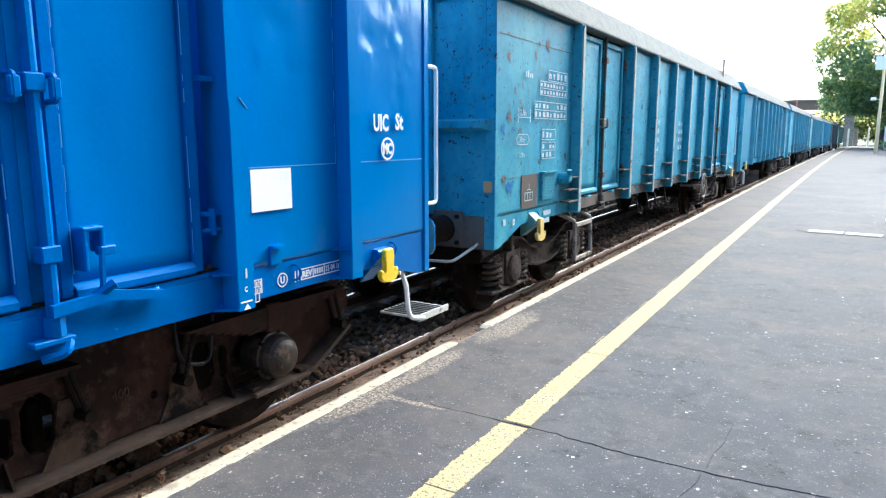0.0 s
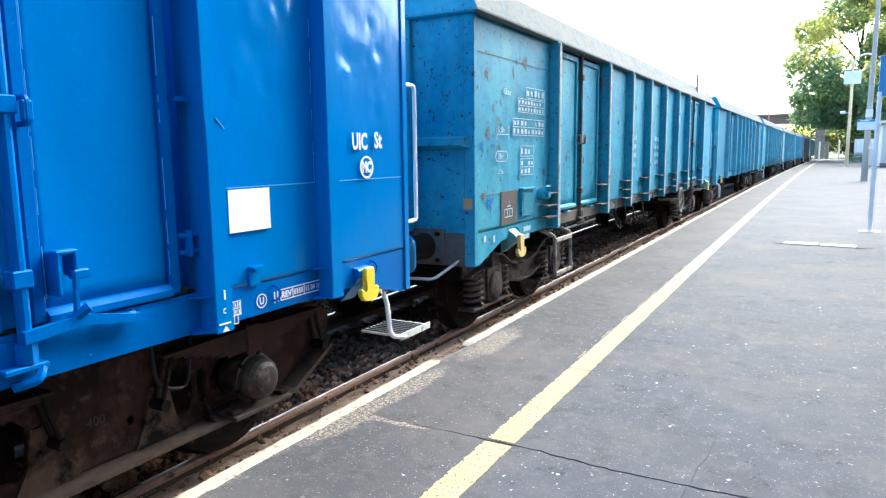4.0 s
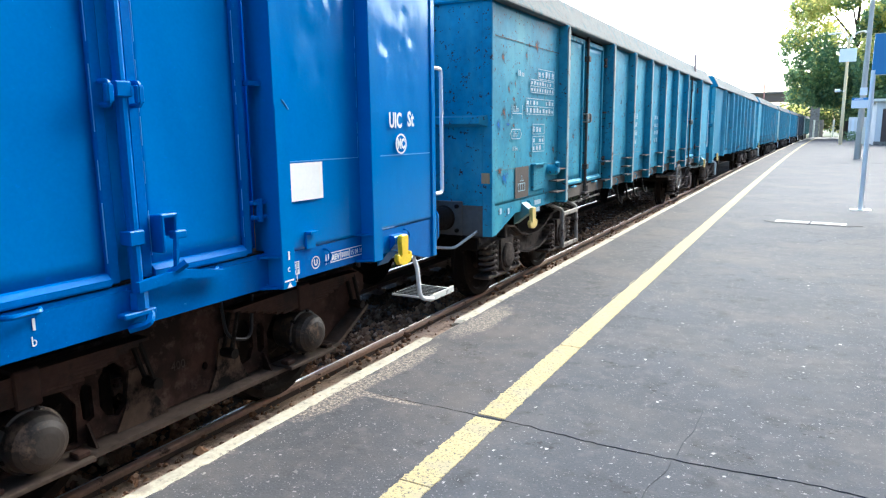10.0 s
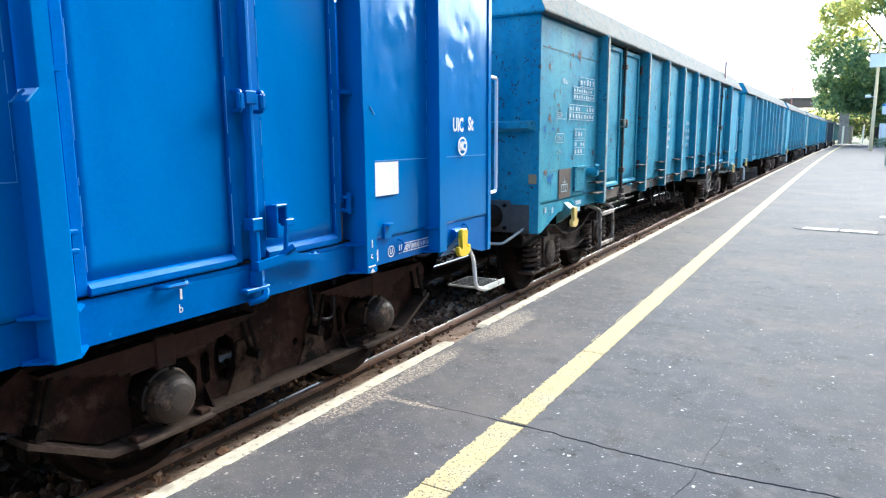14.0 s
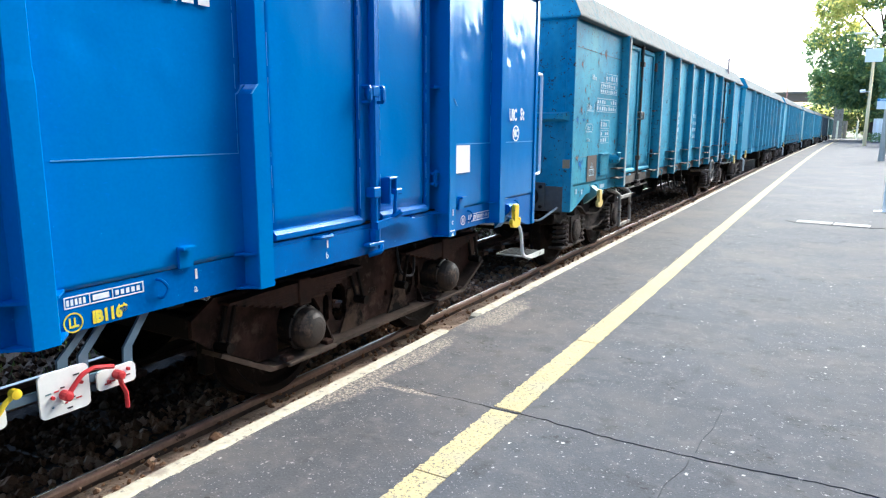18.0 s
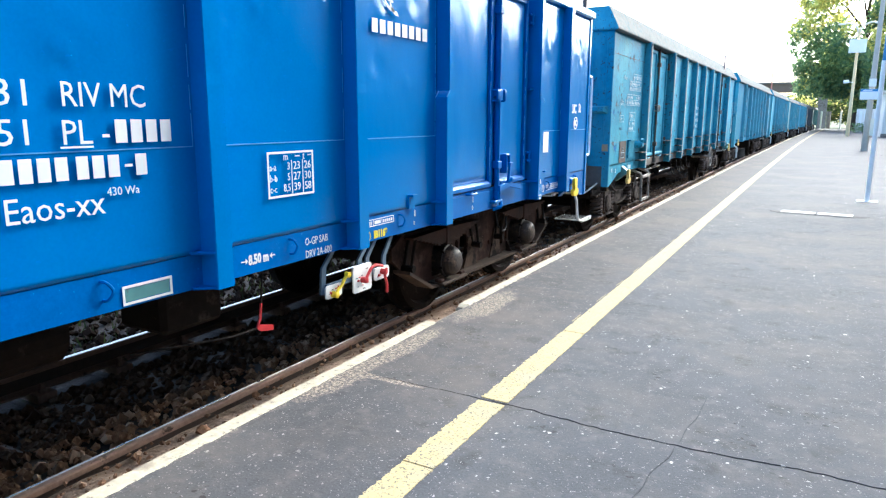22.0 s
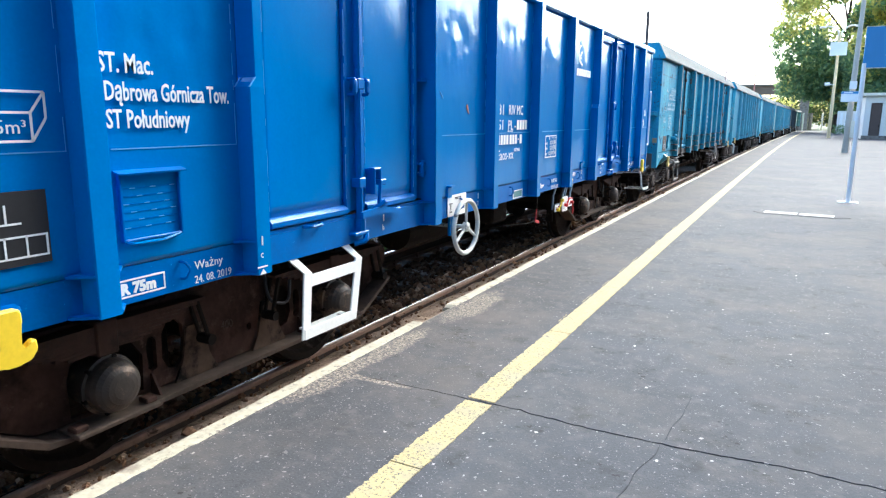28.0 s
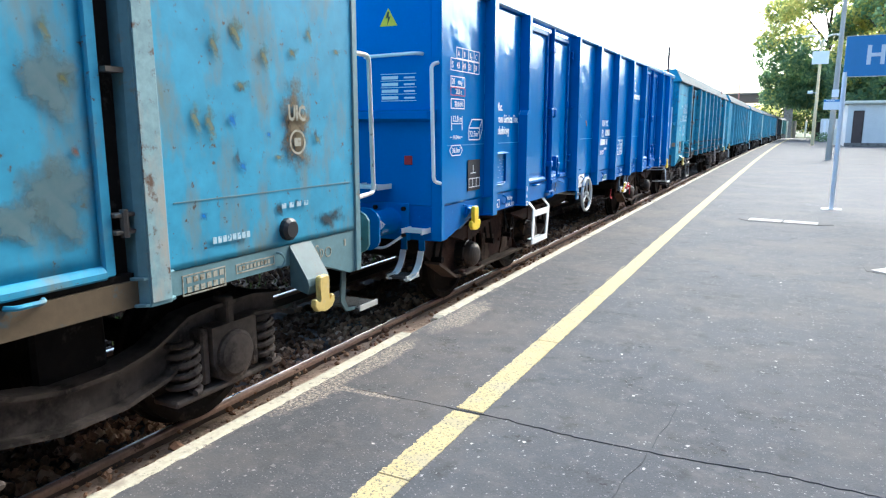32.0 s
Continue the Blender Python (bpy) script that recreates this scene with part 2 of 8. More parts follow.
M_BROWNDOOR = mat("brown_door_paint", (0.10, 0.065, 0.05), 0.6, vary=0.2)
M_ORANGE = mat("ochre_shutter_paint", (0.62, 0.36, 0.08), 0.6, vary=0.12)
M_BARK = mat("bark", (0.075, 0.055, 0.04), 0.95, vary=0.35, fine=14, bump=0.7, dist=0.03)
M_BRIDGE = mat("bridge_girder", (0.20, 0.14, 0.10), 0.8, vary=0.2)


def asphalt():
    m = mat("old_asphalt", (0.062, 0.0655, 0.072), 0.85, vary=0.36, fine=90, coarse=0.9, bump=0.5, dist=0.003, spots=(0.036, 0.037, 0.040), spot_scale=4.2, spot_cut=(0.55, 0.70), spots2=(0.088, 0.088, 0.090), spot2_scale=9, spot2_cut=(0.52, 0.66), rough_vary=0.08, spec=0.22)
    nt = m.node_tree
    b = nt.nodes["Principled BSDF"]
    old = b.inputs["Base Color"].links[0].from_socket
    # pale chips of aggregate and dark pits
    co = nt.nodes.new("ShaderNodeTexCoord")
    warp = nt.nodes.new("ShaderNodeTexNoise")
    warp.inputs["Scale"].default_value = 45
    nt.links.new(co.outputs["Object"], warp.inputs[0])
    bentco = mix(nt, 0.035, co.outputs["Object"], warp.outputs["Color"], "ADD")

    def flecks(scale, size, share, stretch=(1, 1, 1)):
        """Scattered marks of uneven shape: one cell in so many carries one."""
        mp = nt.nodes.new("ShaderNodeMapping")
        mp.inputs["Scale"].default_value = stretch
        nt.links.new(bentco, mp.inputs[0])
        v = nt.nodes.new("ShaderNodeTexVoronoi")
        v.inputs["Scale"].default_value = scale
        nt.links.new(mp.outputs[0], v.inputs[0])
        sp = nt.nodes.new("ShaderNodeSeparateColor")
        nt.links.new(v.outputs["Color"], sp.inputs[0])
        pick = ramp(nt, sp.outputs[0], [(share, (1, 1, 1)), (share + 0.01, (0, 0, 0))])
        shape = ramp(nt, v.outputs["Distance"], [(size, (1, 1, 1)), (size * 1.5, (0, 0, 0))])
        return mix(nt, 1.0, pick, shape, "MULTIPLY")

    # pale chips of aggregate of three sizes, denser in places
    dense = ramp(nt, noise_tex(nt, 1.3, 3), [(0.40, (0.25, 0.25, 0.25)), (0.62, (1, 1, 1))])
    col = mix(nt, mix(nt, 1.0, flecks(14, 0.12, 0.06), dense, "MULTIPLY"), old, (0.55, 0.54, 0.50))
    col = mix(nt, mix(nt, 1.0, flecks(38, 0.17, 0.13), dense, "MULTIPLY"), col, (0.36, 0.36, 0.35))
    col = mix(nt, flecks(95, 0.22, 0.16), col, (0.20, 0.20, 0.20))
    # dark worn pits, long across the platform, in clusters
    sel2 = ramp(nt, noise_tex(nt, 2.1, 3, 0.5), [(0.56, (0.1, 0.1, 0.1)), (0.64, (1, 1, 1))])
    col = mix(nt, mix(nt, 1.0, flecks(19, 0.2, 0.6, (0.8, 1.5, 1)), sel2, "MULTIPLY"), col, (0.022, 0.022, 0.023))
    col = mix(nt, mix(nt, 1.0, flecks(34, 0.2, 0.35, (0.9, 1.6, 1)), sel2, "MULTIPLY"), col, (0.03, 0.03, 0.031))
    # sandy, dusty stains
    dust = ramp(nt, noise_tex(nt, 0.8, 5, 0.7), [(0.46, (0, 0, 0)), (0.70, (0.65, 0.65, 0.65))])
    col = mix(nt, dust, col, (0.118, 0.108, 0.098))
    # pale grit worn out of the surface beside the edge stones
    sep = nt.nodes.new("ShaderNodeSeparateXYZ")
    nt.links.new(co.outputs["Object"], sep.inputs[0])
    near = nt.nodes.new("ShaderNodeMapRange")
    near.inputs[1].default_value, near.inputs[2].default_value = -2.22, -2.42
    nt.links.new(sep.outputs[0], near.inputs[0])
    rag = nt.nodes.new("ShaderNodeMath")
    rag.operation = "MULTIPLY_ADD"
    nt.links.new(noise_tex(nt, 5.5, 8, 0.75), rag.inputs[0])
    rag.inputs[1].default_value = 2.4
    rag.inputs[2].default_value = -1.3
    add = nt.nodes.new("ShaderNodeMath")
    nt.links.new(near.outputs[0], add.inputs[0])
    nt.links.new(rag.outputs[0], add.inputs[1])
    # sand washed out where the edge stone is missing, and where the crack meets the edge
    for cx, cy, rx, ry in ((-2.2, 4.78, 0.13, 0.55), (-2.25, 3.62, 0.09, 0.42), (-2.3, 2.95, 0.13, 0.32), (-2.02, 3.05, 0.24, 0.04)):
        mp = nt.nodes.new("ShaderNodeMapping")
        mp.vector_type = "TEXTURE"
        mp.inputs["Location"].default_value, mp.inputs["Scale"].default_value = (cx, cy, 0), (rx, ry, 1)
        nt.links.new(co.outputs["Object"], mp.inputs[0])
        ln = nt.nodes.new("ShaderNodeVectorMath")
        ln.operation = "LENGTH"
        nt.links.new(mp.outputs[0], ln.inputs[0])
        spot = nt.nodes.new("ShaderNodeMapRange")
        spot.inputs[1].default_value, spot.inputs[2].default_value, spot.inputs[4].default_value = 1.3, 0.2, 1.6
        nt.links.new(ln.outputs["Value"], spot.inputs[0])
        more = nt.nodes.new("ShaderNodeMath")
        nt.links.new(add.outputs[0], more.inputs[0])
        nt.links.new(spot.outputs[0], more.inputs[1])
        add = more
    grit = ramp(nt, add.outputs[0], [(0.45, (0, 0, 0)), (0.95, (0.9, 0.9, 0.9))])
    grit = mix(nt, 0.75, grit, mix(nt, 1.0, grit, ramp(nt, noise_tex(nt, 38, 5, 0.7), [(0.44, (0, 0, 0)), (0.56, (1, 1, 1))]), "MULTIPLY"))
    speck = ramp(nt, noise_tex(nt, 70, 3), [(0.38, (0.06, 0.052, 0.045)), (0.60, (0.39, 0.345, 0.285))])
    col = mix(nt, grit, col, speck)
    # browner, darker strip between the line and the edge
    strip = nt.nodes.new("ShaderNodeMapRange")
    strip.inputs[1].default_value, strip.inputs[2].default_value, strip.inputs[4].default_value = -1.2, -1.7, 0.5
    nt.links.new(sep.outputs[0], strip.inputs[0])
    col = mix(nt, strip.outputs[0], col, mix(nt, 1.0, col, (0.92, 0.80, 0.70), "MULTIPLY"))
    nt.links.new(col, b.inputs["Base Color"])
    return m


M_ASPHALT = asphalt()


def leaf_mat(name, a, b_, c_):
    m = bpy.data.materials.new(name)
    m.use_nodes = True
    nt = m.node_tree
    b = nt.nodes["Principled BSDF"]
    g = nt.nodes.new("ShaderNodeNewGeometry")
    col = ramp(nt, g.outputs["Random Per Island"], [(0.0, a), (0.6, b_), (1.0, c_)])
    nt.links.new(col, b.inputs["Base Color"])
    b.inputs["Roughness"].default_value = 0.6
    t = nt.nodes.new("ShaderNodeBsdfTranslucent")
    nt.links.new(col, t.inputs[0])
    ms = nt.nodes.new("ShaderNodeMixShader")
    ms.inputs[0].default_value = 0.7
    nt.links.new(b.outputs[0], ms.inputs[1])
    nt.links.new(t.outputs[0], ms.inputs[2])
    nt.links.new(ms.outputs[0], nt.nodes["Material Output"].inputs[0])
    return m


M_LEAF = leaf_mat("green_leaves", (0.13, 0.23, 0.13), (0.22, 0.34, 0.16), (0.38, 0.46, 0.19))
# pale yellow leaf colour that stands in for sunlight on tree tops
M_LEAFSUNLIT = leaf_mat("sunlit_leaves", (0.38, 0.47, 0.13), (0.64, 0.60, 0.18), (0.80, 0.68, 0.22))
# near-black green: the shade beyond the wagons is in the colour
M_GRASS = leaf_mat("shaded_trackside_grass", (0.015, 0.03, 0.008), (0.03, 0.05, 0.014), (0.06, 0.075, 0.02))
M_LEAFFAR = leaf_mat("distant_leaves", (0.05, 0.09, 0.03), (0.09, 0.13, 0.04), (0.16, 0.17, 0.05))


def stone_mat(name, k):
    m = bpy.data.materials.new(name)
    m.use_nodes = True
    nt = m.node_tree
    b = nt.nodes["Principled BSDF"]
    g = nt.nodes.new("ShaderNodeNewGeometry")
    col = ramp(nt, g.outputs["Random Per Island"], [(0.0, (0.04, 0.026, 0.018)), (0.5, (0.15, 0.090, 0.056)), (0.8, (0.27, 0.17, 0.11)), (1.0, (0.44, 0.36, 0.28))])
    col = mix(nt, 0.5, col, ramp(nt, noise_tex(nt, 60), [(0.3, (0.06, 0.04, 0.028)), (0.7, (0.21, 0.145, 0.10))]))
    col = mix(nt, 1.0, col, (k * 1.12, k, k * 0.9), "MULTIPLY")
    nt.links.new(col, b.inputs["Base Color"])
    b.inputs["Roughness"].default_value = 0.9
    b.inputs["Specular IOR Level"].default_value = 0.08
    return m


# one stone at three strengths: k carries the light and shade across the track
M_STONE = stone_mat("ballast_stone", 1.6)
M_STONEDIRTSHADE = stone_mat("grimy_shaded_ballast_stone", 0.42)
M_STONESHADE = stone_mat("shaded_ballast_stone", 0.1)



def rust_decal_mat(name, dark, light, cover=-0.42, grain=11):
    """Ragged stain that thins out towards the edges of its sheet."""
    m = bpy.data.materials.new(name)
    m.use_nodes = True
    nt = m.node_tree
    b = nt.nodes["Principled BSDF"]
    col = ramp(nt, noise_tex(nt, 16, 4), [(0.35, dark), (0.65, light)])
    nt.links.new(col, b.inputs["Base Color"])
    b.inputs["Roughness"].default_value = 0.8
    b.inputs["Specular IOR Level"].default_value = 0.2
    co = nt.nodes.new("ShaderNodeTexCoord")
    mp = nt.nodes.new("ShaderNodeMapping")
    mp.inputs["Location"].default_value, mp.inputs["Scale"].default_value = (-1, -1, -1), (2, 2, 2)
    nt.links.new(co.outputs["Generated"], mp.inputs[0])
    sp = nt.nodes.new("ShaderNodeSeparateXYZ")
    nt.links.new(mp.outputs[0], sp.inputs[0])
    q = nt.nodes.new("ShaderNodeCombineXYZ")
    nt.links.new(sp.outputs[1], q.inputs[1])
    nt.links.new(sp.outputs[2], q.inputs[2])
    ln = nt.nodes.new("ShaderNodeVectorMath")
    ln.operation = "LENGTH"
    nt.links.new(q.outputs[0], ln.inputs[0])
    a = nt.nodes.new("ShaderNodeMath")
    a.operation = "MULTIPLY_ADD"
    nt.links.new(noise_tex(nt, grain, 6, 0.66), a.inputs[0])
    a.inputs[1].default_value = 2.0
    a.inputs[2].default_value = cover
    s = nt.nodes.new("ShaderNodeMath")
    s.operation = "SUBTRACT"
    nt.links.new(a.outputs[0], s.inputs[0])
    nt.links.new(ln.outputs["Value"], s.inputs[1])
    al = ramp(nt, s.outputs[0], [(0.0, (0, 0, 0)), (0.5, (0.8, 0.8, 0.8))])
    nt.links.new(al, b.inputs["Alpha"])
    return m


M_STAINTAN = rust_decal_mat("tan_rust_stain", (0.15, 0.11, 0.065), (0.25, 0.20, 0.12), -0.12, 13)
M_STAINGREY = rust_decal_mat("chalky_grey_patch", (0.11, 0.19, 0.21), (0.16, 0.235, 0.245), -0.05, 7)
M_STREAK = rust_decal_mat("olive_rust_streak", (0.10, 0.15, 0.10), (0.17, 0.165, 0.075), -0.42, 16)
M_STAINRUST = rust_decal_mat("brown_rust_stain", (0.09, 0.04, 0.025), (0.22, 0.10, 0.06))
M_STAINDARK = rust_decal_mat("dark_grime_stain", (0.02, 0.02, 0.025), (0.06, 0.055, 0.05))
M_STAINBLUE = rust_decal_mat("fresh_blue_touch_up", (0.004, 0.10, 0.36), (0.006, 0.14, 0.44))
# web darker than the rail: shade under the head put into colour
M_RAILWEB = mat("shaded_rail_web", (0.07, 0.05, 0.037), 0.8, vary=0.3, fine=30, bump=0.3)

# ---- mesh helpers ----
def part(name, bm, material, parent=None, label="", smooth=False):
    """Links a bmesh as one mesh object, under a thing or a part."""
    bmesh.ops.recalc_face_normals(bm, faces=bm.faces)
    me = bpy.data.meshes.new(name)
    bm.to_mesh(me)
    bm.free()
    if smooth is True:
        me.shade_smooth()
    me.materials.append(material)
    ob = new(name, me)
    if parent is not None:
        ob.parent = parent
    if label:
        ob["label"] = label
    return ob


def like(ob, m, parent):
    """Another object on the same mesh."""
    o = bpy.data.objects.new(ob.name.split(".")[0], ob.data)
    scene.collection.objects.link(o)
    o.parent, o.matrix_basis = parent, m
    if "label" in ob:
        o["label"] = ob["label"]
    return o


def box(bm, x0, x1, y0, y1, z0, z1, bev=0.0):
    vs = [bm.verts.new((x, y, z)) for x in (x0, x1) for y in (y0, y1) for z in (z0, z1)]
    fs = [bm.faces.new([vs[i] for i in f]) for f in ((0, 1, 3, 2), (4, 6, 7, 5), (0, 4, 5, 1), (2, 3, 7, 6), (0, 2, 6, 4), (1, 5, 7, 3))]
    if bev:
        es = list({e for f in fs for e in f.edges})
        bmesh.ops.bevel(bm, geom=es, offset=bev, segments=1, affect="EDGES")


def prism(bm, pts, axis, a, b):
    """A polygon of 2D points swept along an axis from a to b. x: points are (y, z); y: (x, z); z: (x, y)."""
    def put(p, d):
        return {"x": (d, p[0], p[1]), "y": (p[0], d, p[1]), "z": (p[0], p[1], d)}[axis]
    v0, v1 = [bm.verts.new(put(p, a)) for p in pts], [bm.verts.new(put(p, b)) for p in pts]
    n = len(pts)
    bm.faces.new(v0), bm.faces.new(v1[::-1])
    for i in range(n):
        bm.faces.new((v0[i], v0[(i + 1) % n], v1[(i + 1) % n], v1[i]))


def tube(bm, pts, r, n=8, r_end=None):
    """A round bar along a line of points."""
    pts = [Vector(p) for p in pts]
    rings = []
    up = None
    for i, p in enumerate(pts):
        d = (pts[min(i + 1, len(pts) - 1)] - pts[max(i - 1, 0)]).normalized()
        if up is None:
            up = Vector((0, 0, 1)) if abs(d.z) < 0.9 else Vector((1, 0, 0))
        a = d.cross(up).normalized()
        up = a.cross(d).normalized()
        rr = r if r_end is None else r + (r_end - r) * i / max(1, len(pts) - 1)
        rings.append([bm.verts.new(p + rr * (math.cos(k * 2 * math.pi / n) * a + math.sin(k * 2 * math.pi / n) * up)) for k in range(n)])
    for q0, q1 in zip(rings, rings[1:]):
        for k in range(n):
            bm.faces.new((q0[k], q0[(k + 1) % n], q1[(k + 1) % n], q1[k]))
    bm.faces.new(rings[0][::-1]), bm.faces.new(rings[-1])


def lathe(bm, prof, axis="x", c=(0, 0, 0), n=24):
    """Turns (along, radius) points round an axis through c."""
    rings = []
    for a, r in prof:
        ring = []
        for k in range(n):
            u, v = r * math.cos(k * 2 * math.pi / n), r * math.sin(k * 2 * math.pi / n)
            p = {"x": (a, u, v), "y": (u, a, v), "z": (u, v, a)}[axis]
            ring.append(bm.verts.new((p[0] + c[0], p[1] + c[1], p[2] + c[2])))
        rings.append(ring)
    for q0, q1 in zip(rings, rings[1:]):
        for k in range(n):
            bm.faces.new((q0[k], q0[(k + 1) % n], q1[(k + 1) % n], q1[k]))
    bm.faces.new(rings[0][::-1]), bm.faces.new(rings[-1])


def holed_plate(bm, outer, holes, x0, x1):
    """A plate in the y-z plane with holes through it, from x0 to x1."""
    loops = [outer] + holes
    tris = tessellate_polygon([[Vector((y, z, 0)) for y, z in lp] for lp in loops])
    flat = [p for lp in loops for p in lp]
    side = [[bm.verts.new((x, y, z)) for y, z in flat] for x in (x0, x1)]
    for a, b, c in tris:
        bm.faces.new((side[0][a], side[0][b], side[0][c]))
        bm.faces.new((side[1][c], side[1][b], side[1][a]))
    i = 0
    for lp in loops:
        n = len(lp)
        for k in range(n):
            a, b = i + k, i + (k + 1) % n
            bm.faces.new((side[0][a], side[0][b], side[1][b], side[1][a]))
        i += n


def stain(w, x, y0, y1, z0, z1, material, label=""):
    """A thin ragged stain on a side wall that faces +x."""
    bm = bmesh.new()
    a, b = (y1 - y0) / 2, (z1 - z0) / 2
    bm.faces.new([bm.verts.new((0, y, z)) for y, z in ((-a, -b), (a, -b), (a, b), (-a, b))])
    o = part("stain", bm, material, w, label)
    o.matrix_basis = pose(x, (y0 + y1) / 2, (z0 + z1) / 2)
    return o


def made(fn, *args, **kw):
    bm = bmesh.new()
    fn(bm, *args, **kw)
    return bm


def bent(pts, r=0.05, n=4):
    """Rounds the corners of a line of points."""
    pts = [Vector(p) for p in pts]
    out = [pts[0]]
    for a, b, c in zip(pts, pts[1:], pts[2:]):
        u, v = (a - b).normalized(), (c - b).normalized()
        p, q = b + u * r, b + v * r
        for i in range(n + 1):
            t = i / n
            out.append((1 - t) ** 2 * p + 2 * t * (1 - t) * b + t * t * q)
    return out + [pts[-1]]


def text_mesh(words, size, squeeze=1.0, align="LEFT", bold=0.0):
    cu = bpy.data.curves.new("letters", "FONT")
    cu.body, cu.size, cu.align_x, cu.extrude, cu.resolution_u, cu.offset = words, size, align, 0.0012, 2, bold
    tmp = bpy.data.objects.new("letters", cu)
    scene.collection.objects.link(tmp)
    me = bpy.data.meshes.new_from_object(tmp.evaluated_get(bpy.context.evaluated_depsgraph_get()))
    bpy.data.objects.remove(tmp)
    for v in me.vertices:
        v.co.x *= squeeze
    return me


SIDE = Matrix(((0, 0, 1, 0), (1, 0, 0, 0), (0, 1, 0, 0), (0, 0, 0, 1)))


def lettering(words, size, x, y, z, parent, material=None, squeeze=0.85, align="LEFT", turn=None, bold=0.0, wide=0.0):
    """Painted letters on a side wall that faces +x; cap height is about 0.7 of the size."""
    me = text_mesh(words, size, 1.0 if wide else squeeze, align, bold)
    if wide:
        xs_ = [v.co.x for v in me.vertices]
        k = wide / (max(xs_) - min(xs_))
        for v in me.vertices:
            v.co.x *= k
    me.transform(Matrix.Translation((x, y, z)) @ (turn or SIDE))
    me.materials.append(material or M_LETTER)
    ob = new("lettering", me)
    ob.parent = parent
    return ob


def bars(rects, x, parent, material=None, label=""):
    """Painted bars on a side wall that faces +x: rectangles (y0, y1, z0, z1)."""
    for y0, y1, z0, z1, *w in rects:
        bm = bmesh.new()
        if w:
            out = [(y0, z0), (y1, z0), (y1, z1), (y0, z1)]
            inn = [(y0 + w[0], z0 + w[0]), (y1 - w[0], z0 + w[0]), (y1 - w[0], z1 - w[0]), (y0 + w[0], z1 - w[0])]
            rings = [[bm.verts.new((d, a, b)) for a, b in loop] for d in (x - 0.001, x + 0.0015) for loop in (out, inn)]
            for a, b in ((0, 1), (1, 3), (3, 2), (2, 0)):
                for k in range(4):
                    bm.faces.new((rings[a][k], rings[a][(k + 1) % 4], rings[b][(k + 1) % 4], rings[b][k]))
        else:
            box(bm, x - 0.001, x + 0.0015, y0, y1, z0, z1)
        part("marking", bm, material or M_LETTER, parent, label)


def outline(y0, y1, z0, z1, w=0.008):
    return [(y0, y1, z0, z1, w)]


def dented(bm, y0, y1, z0, z1, x, ny, nz, amp, seed, back=0.03, dents=(), calm=None):
    """A slightly buckled sheet that faces +x, with its edges turned back."""
    g = []
    for j in range(nz + 1):
        row = []
        for i in range(ny + 1):
            y, z = y0 + (y1 - y0) * i / ny, z0 + (z1 - z0) * j / nz
            edge = min(1.0, 4 * min(i, ny - i) / ny) * min(1.0, 4 * min(j, nz - j) / nz)
            d = noise.noise(Vector((y * 1.5 + seed * 7.3, z * 1.1, seed * 3.1))) * amp + noise.noise(Vector((y * 5 + seed, z * 4, seed * 9.1))) * amp * 0.5
            for dy, dz, r, h in dents:
                q = ((y - dy) ** 2 + (z - dz) ** 2) / r ** 2
                d += h * math.exp(-q)
            if calm is not None:
                edge *= min(1.0, abs(z - calm) / 0.22) * (0.45 if z < calm else 1.0)
            row.append(bm.verts.new((x + d * edge, y, z)))
        g.append(row)
    for j in range(nz):
        for i in range(ny):
            bm.faces.new((g[j][i], g[j][i + 1], g[j + 1][i + 1], g[j + 1][i])).smooth = True
    rim = g[0][:] + [r[-1] for r in g[1:]] + g[-1][-2::-1] + [r[0] for r in g[-2:0:-1]]
    low = [bm.verts.new((x - back, v.co.y, v.co.z)) for v in rim]
    n = len(rim)
    for k in range(n):
        bm.faces.new((rim[k], rim[(k + 1) % n], low[(k + 1) % n], low[k]))
    bm.faces.new(low)

# ---- plan ----
AXIS, BASE, RAIL = -4.067, -0.41, -0.355      # track axis x, wagon datum z, top of rail z
EDGE0, EDGE1 = -2.455, -2.365                 # painted platform edge


def bend(y):
    """The line's slight curve to the right, far down the platform."""
    return 0.00015 * max(0.0, y - 10.0) ** 2


def ys(y0, y1, step, far=6.0):
    """Stations along the line, closer together near the start."""
    out, y = [y0], y0
    while y < y1 - 1e-6:
        y = min(y1, y + (step if y < 30 else far))
        out.append(y)
    return out


def ribbon(bm, prof, stations):
    """A closed profile of (x, z) swept along the line."""
    rings = [[bm.verts.new((x + bend(y), y, z)) for x, z in prof] for y in stations]
    n = len(prof)
    for a, b in zip(rings, rings[1:]):
        for k in range(n):
            bm.faces.new((a[k], a[(k + 1) % n], b[(k + 1) % n], b[k]))
    bm.faces.new(rings[0][::-1]), bm.faces.new(rings[-1])


# ground far out to the horizon
bm = bmesh.new()
rad = [0, 40, 120, 400, 1500, 4500]
rings = []
for r in rad[1:]:
    rings.append([bm.verts.new((r * math.cos(a * math.pi / 16), 40 + r * math.sin(a * math.pi / 16), -0.66 - 0.0)) for a in range(32)])
bm.faces.new(rings[0])
for a, b in zip(rings, rings[1:]):
    for k in range(32):
        bm.faces.new((a[k], a[(k + 1) % 32], b[(k + 1) % 32], b[k]))
M_GROUND = mat("grassy_ground", (0.07, 0.085, 0.035), 0.95, vary=0.35, fine=12, coarse=0.4, bump=0.5, dist=0.03)
tagged(part("ground", bm, M_GROUND), "dry grassy ground beyond the tracks", "ground", kind="structure")

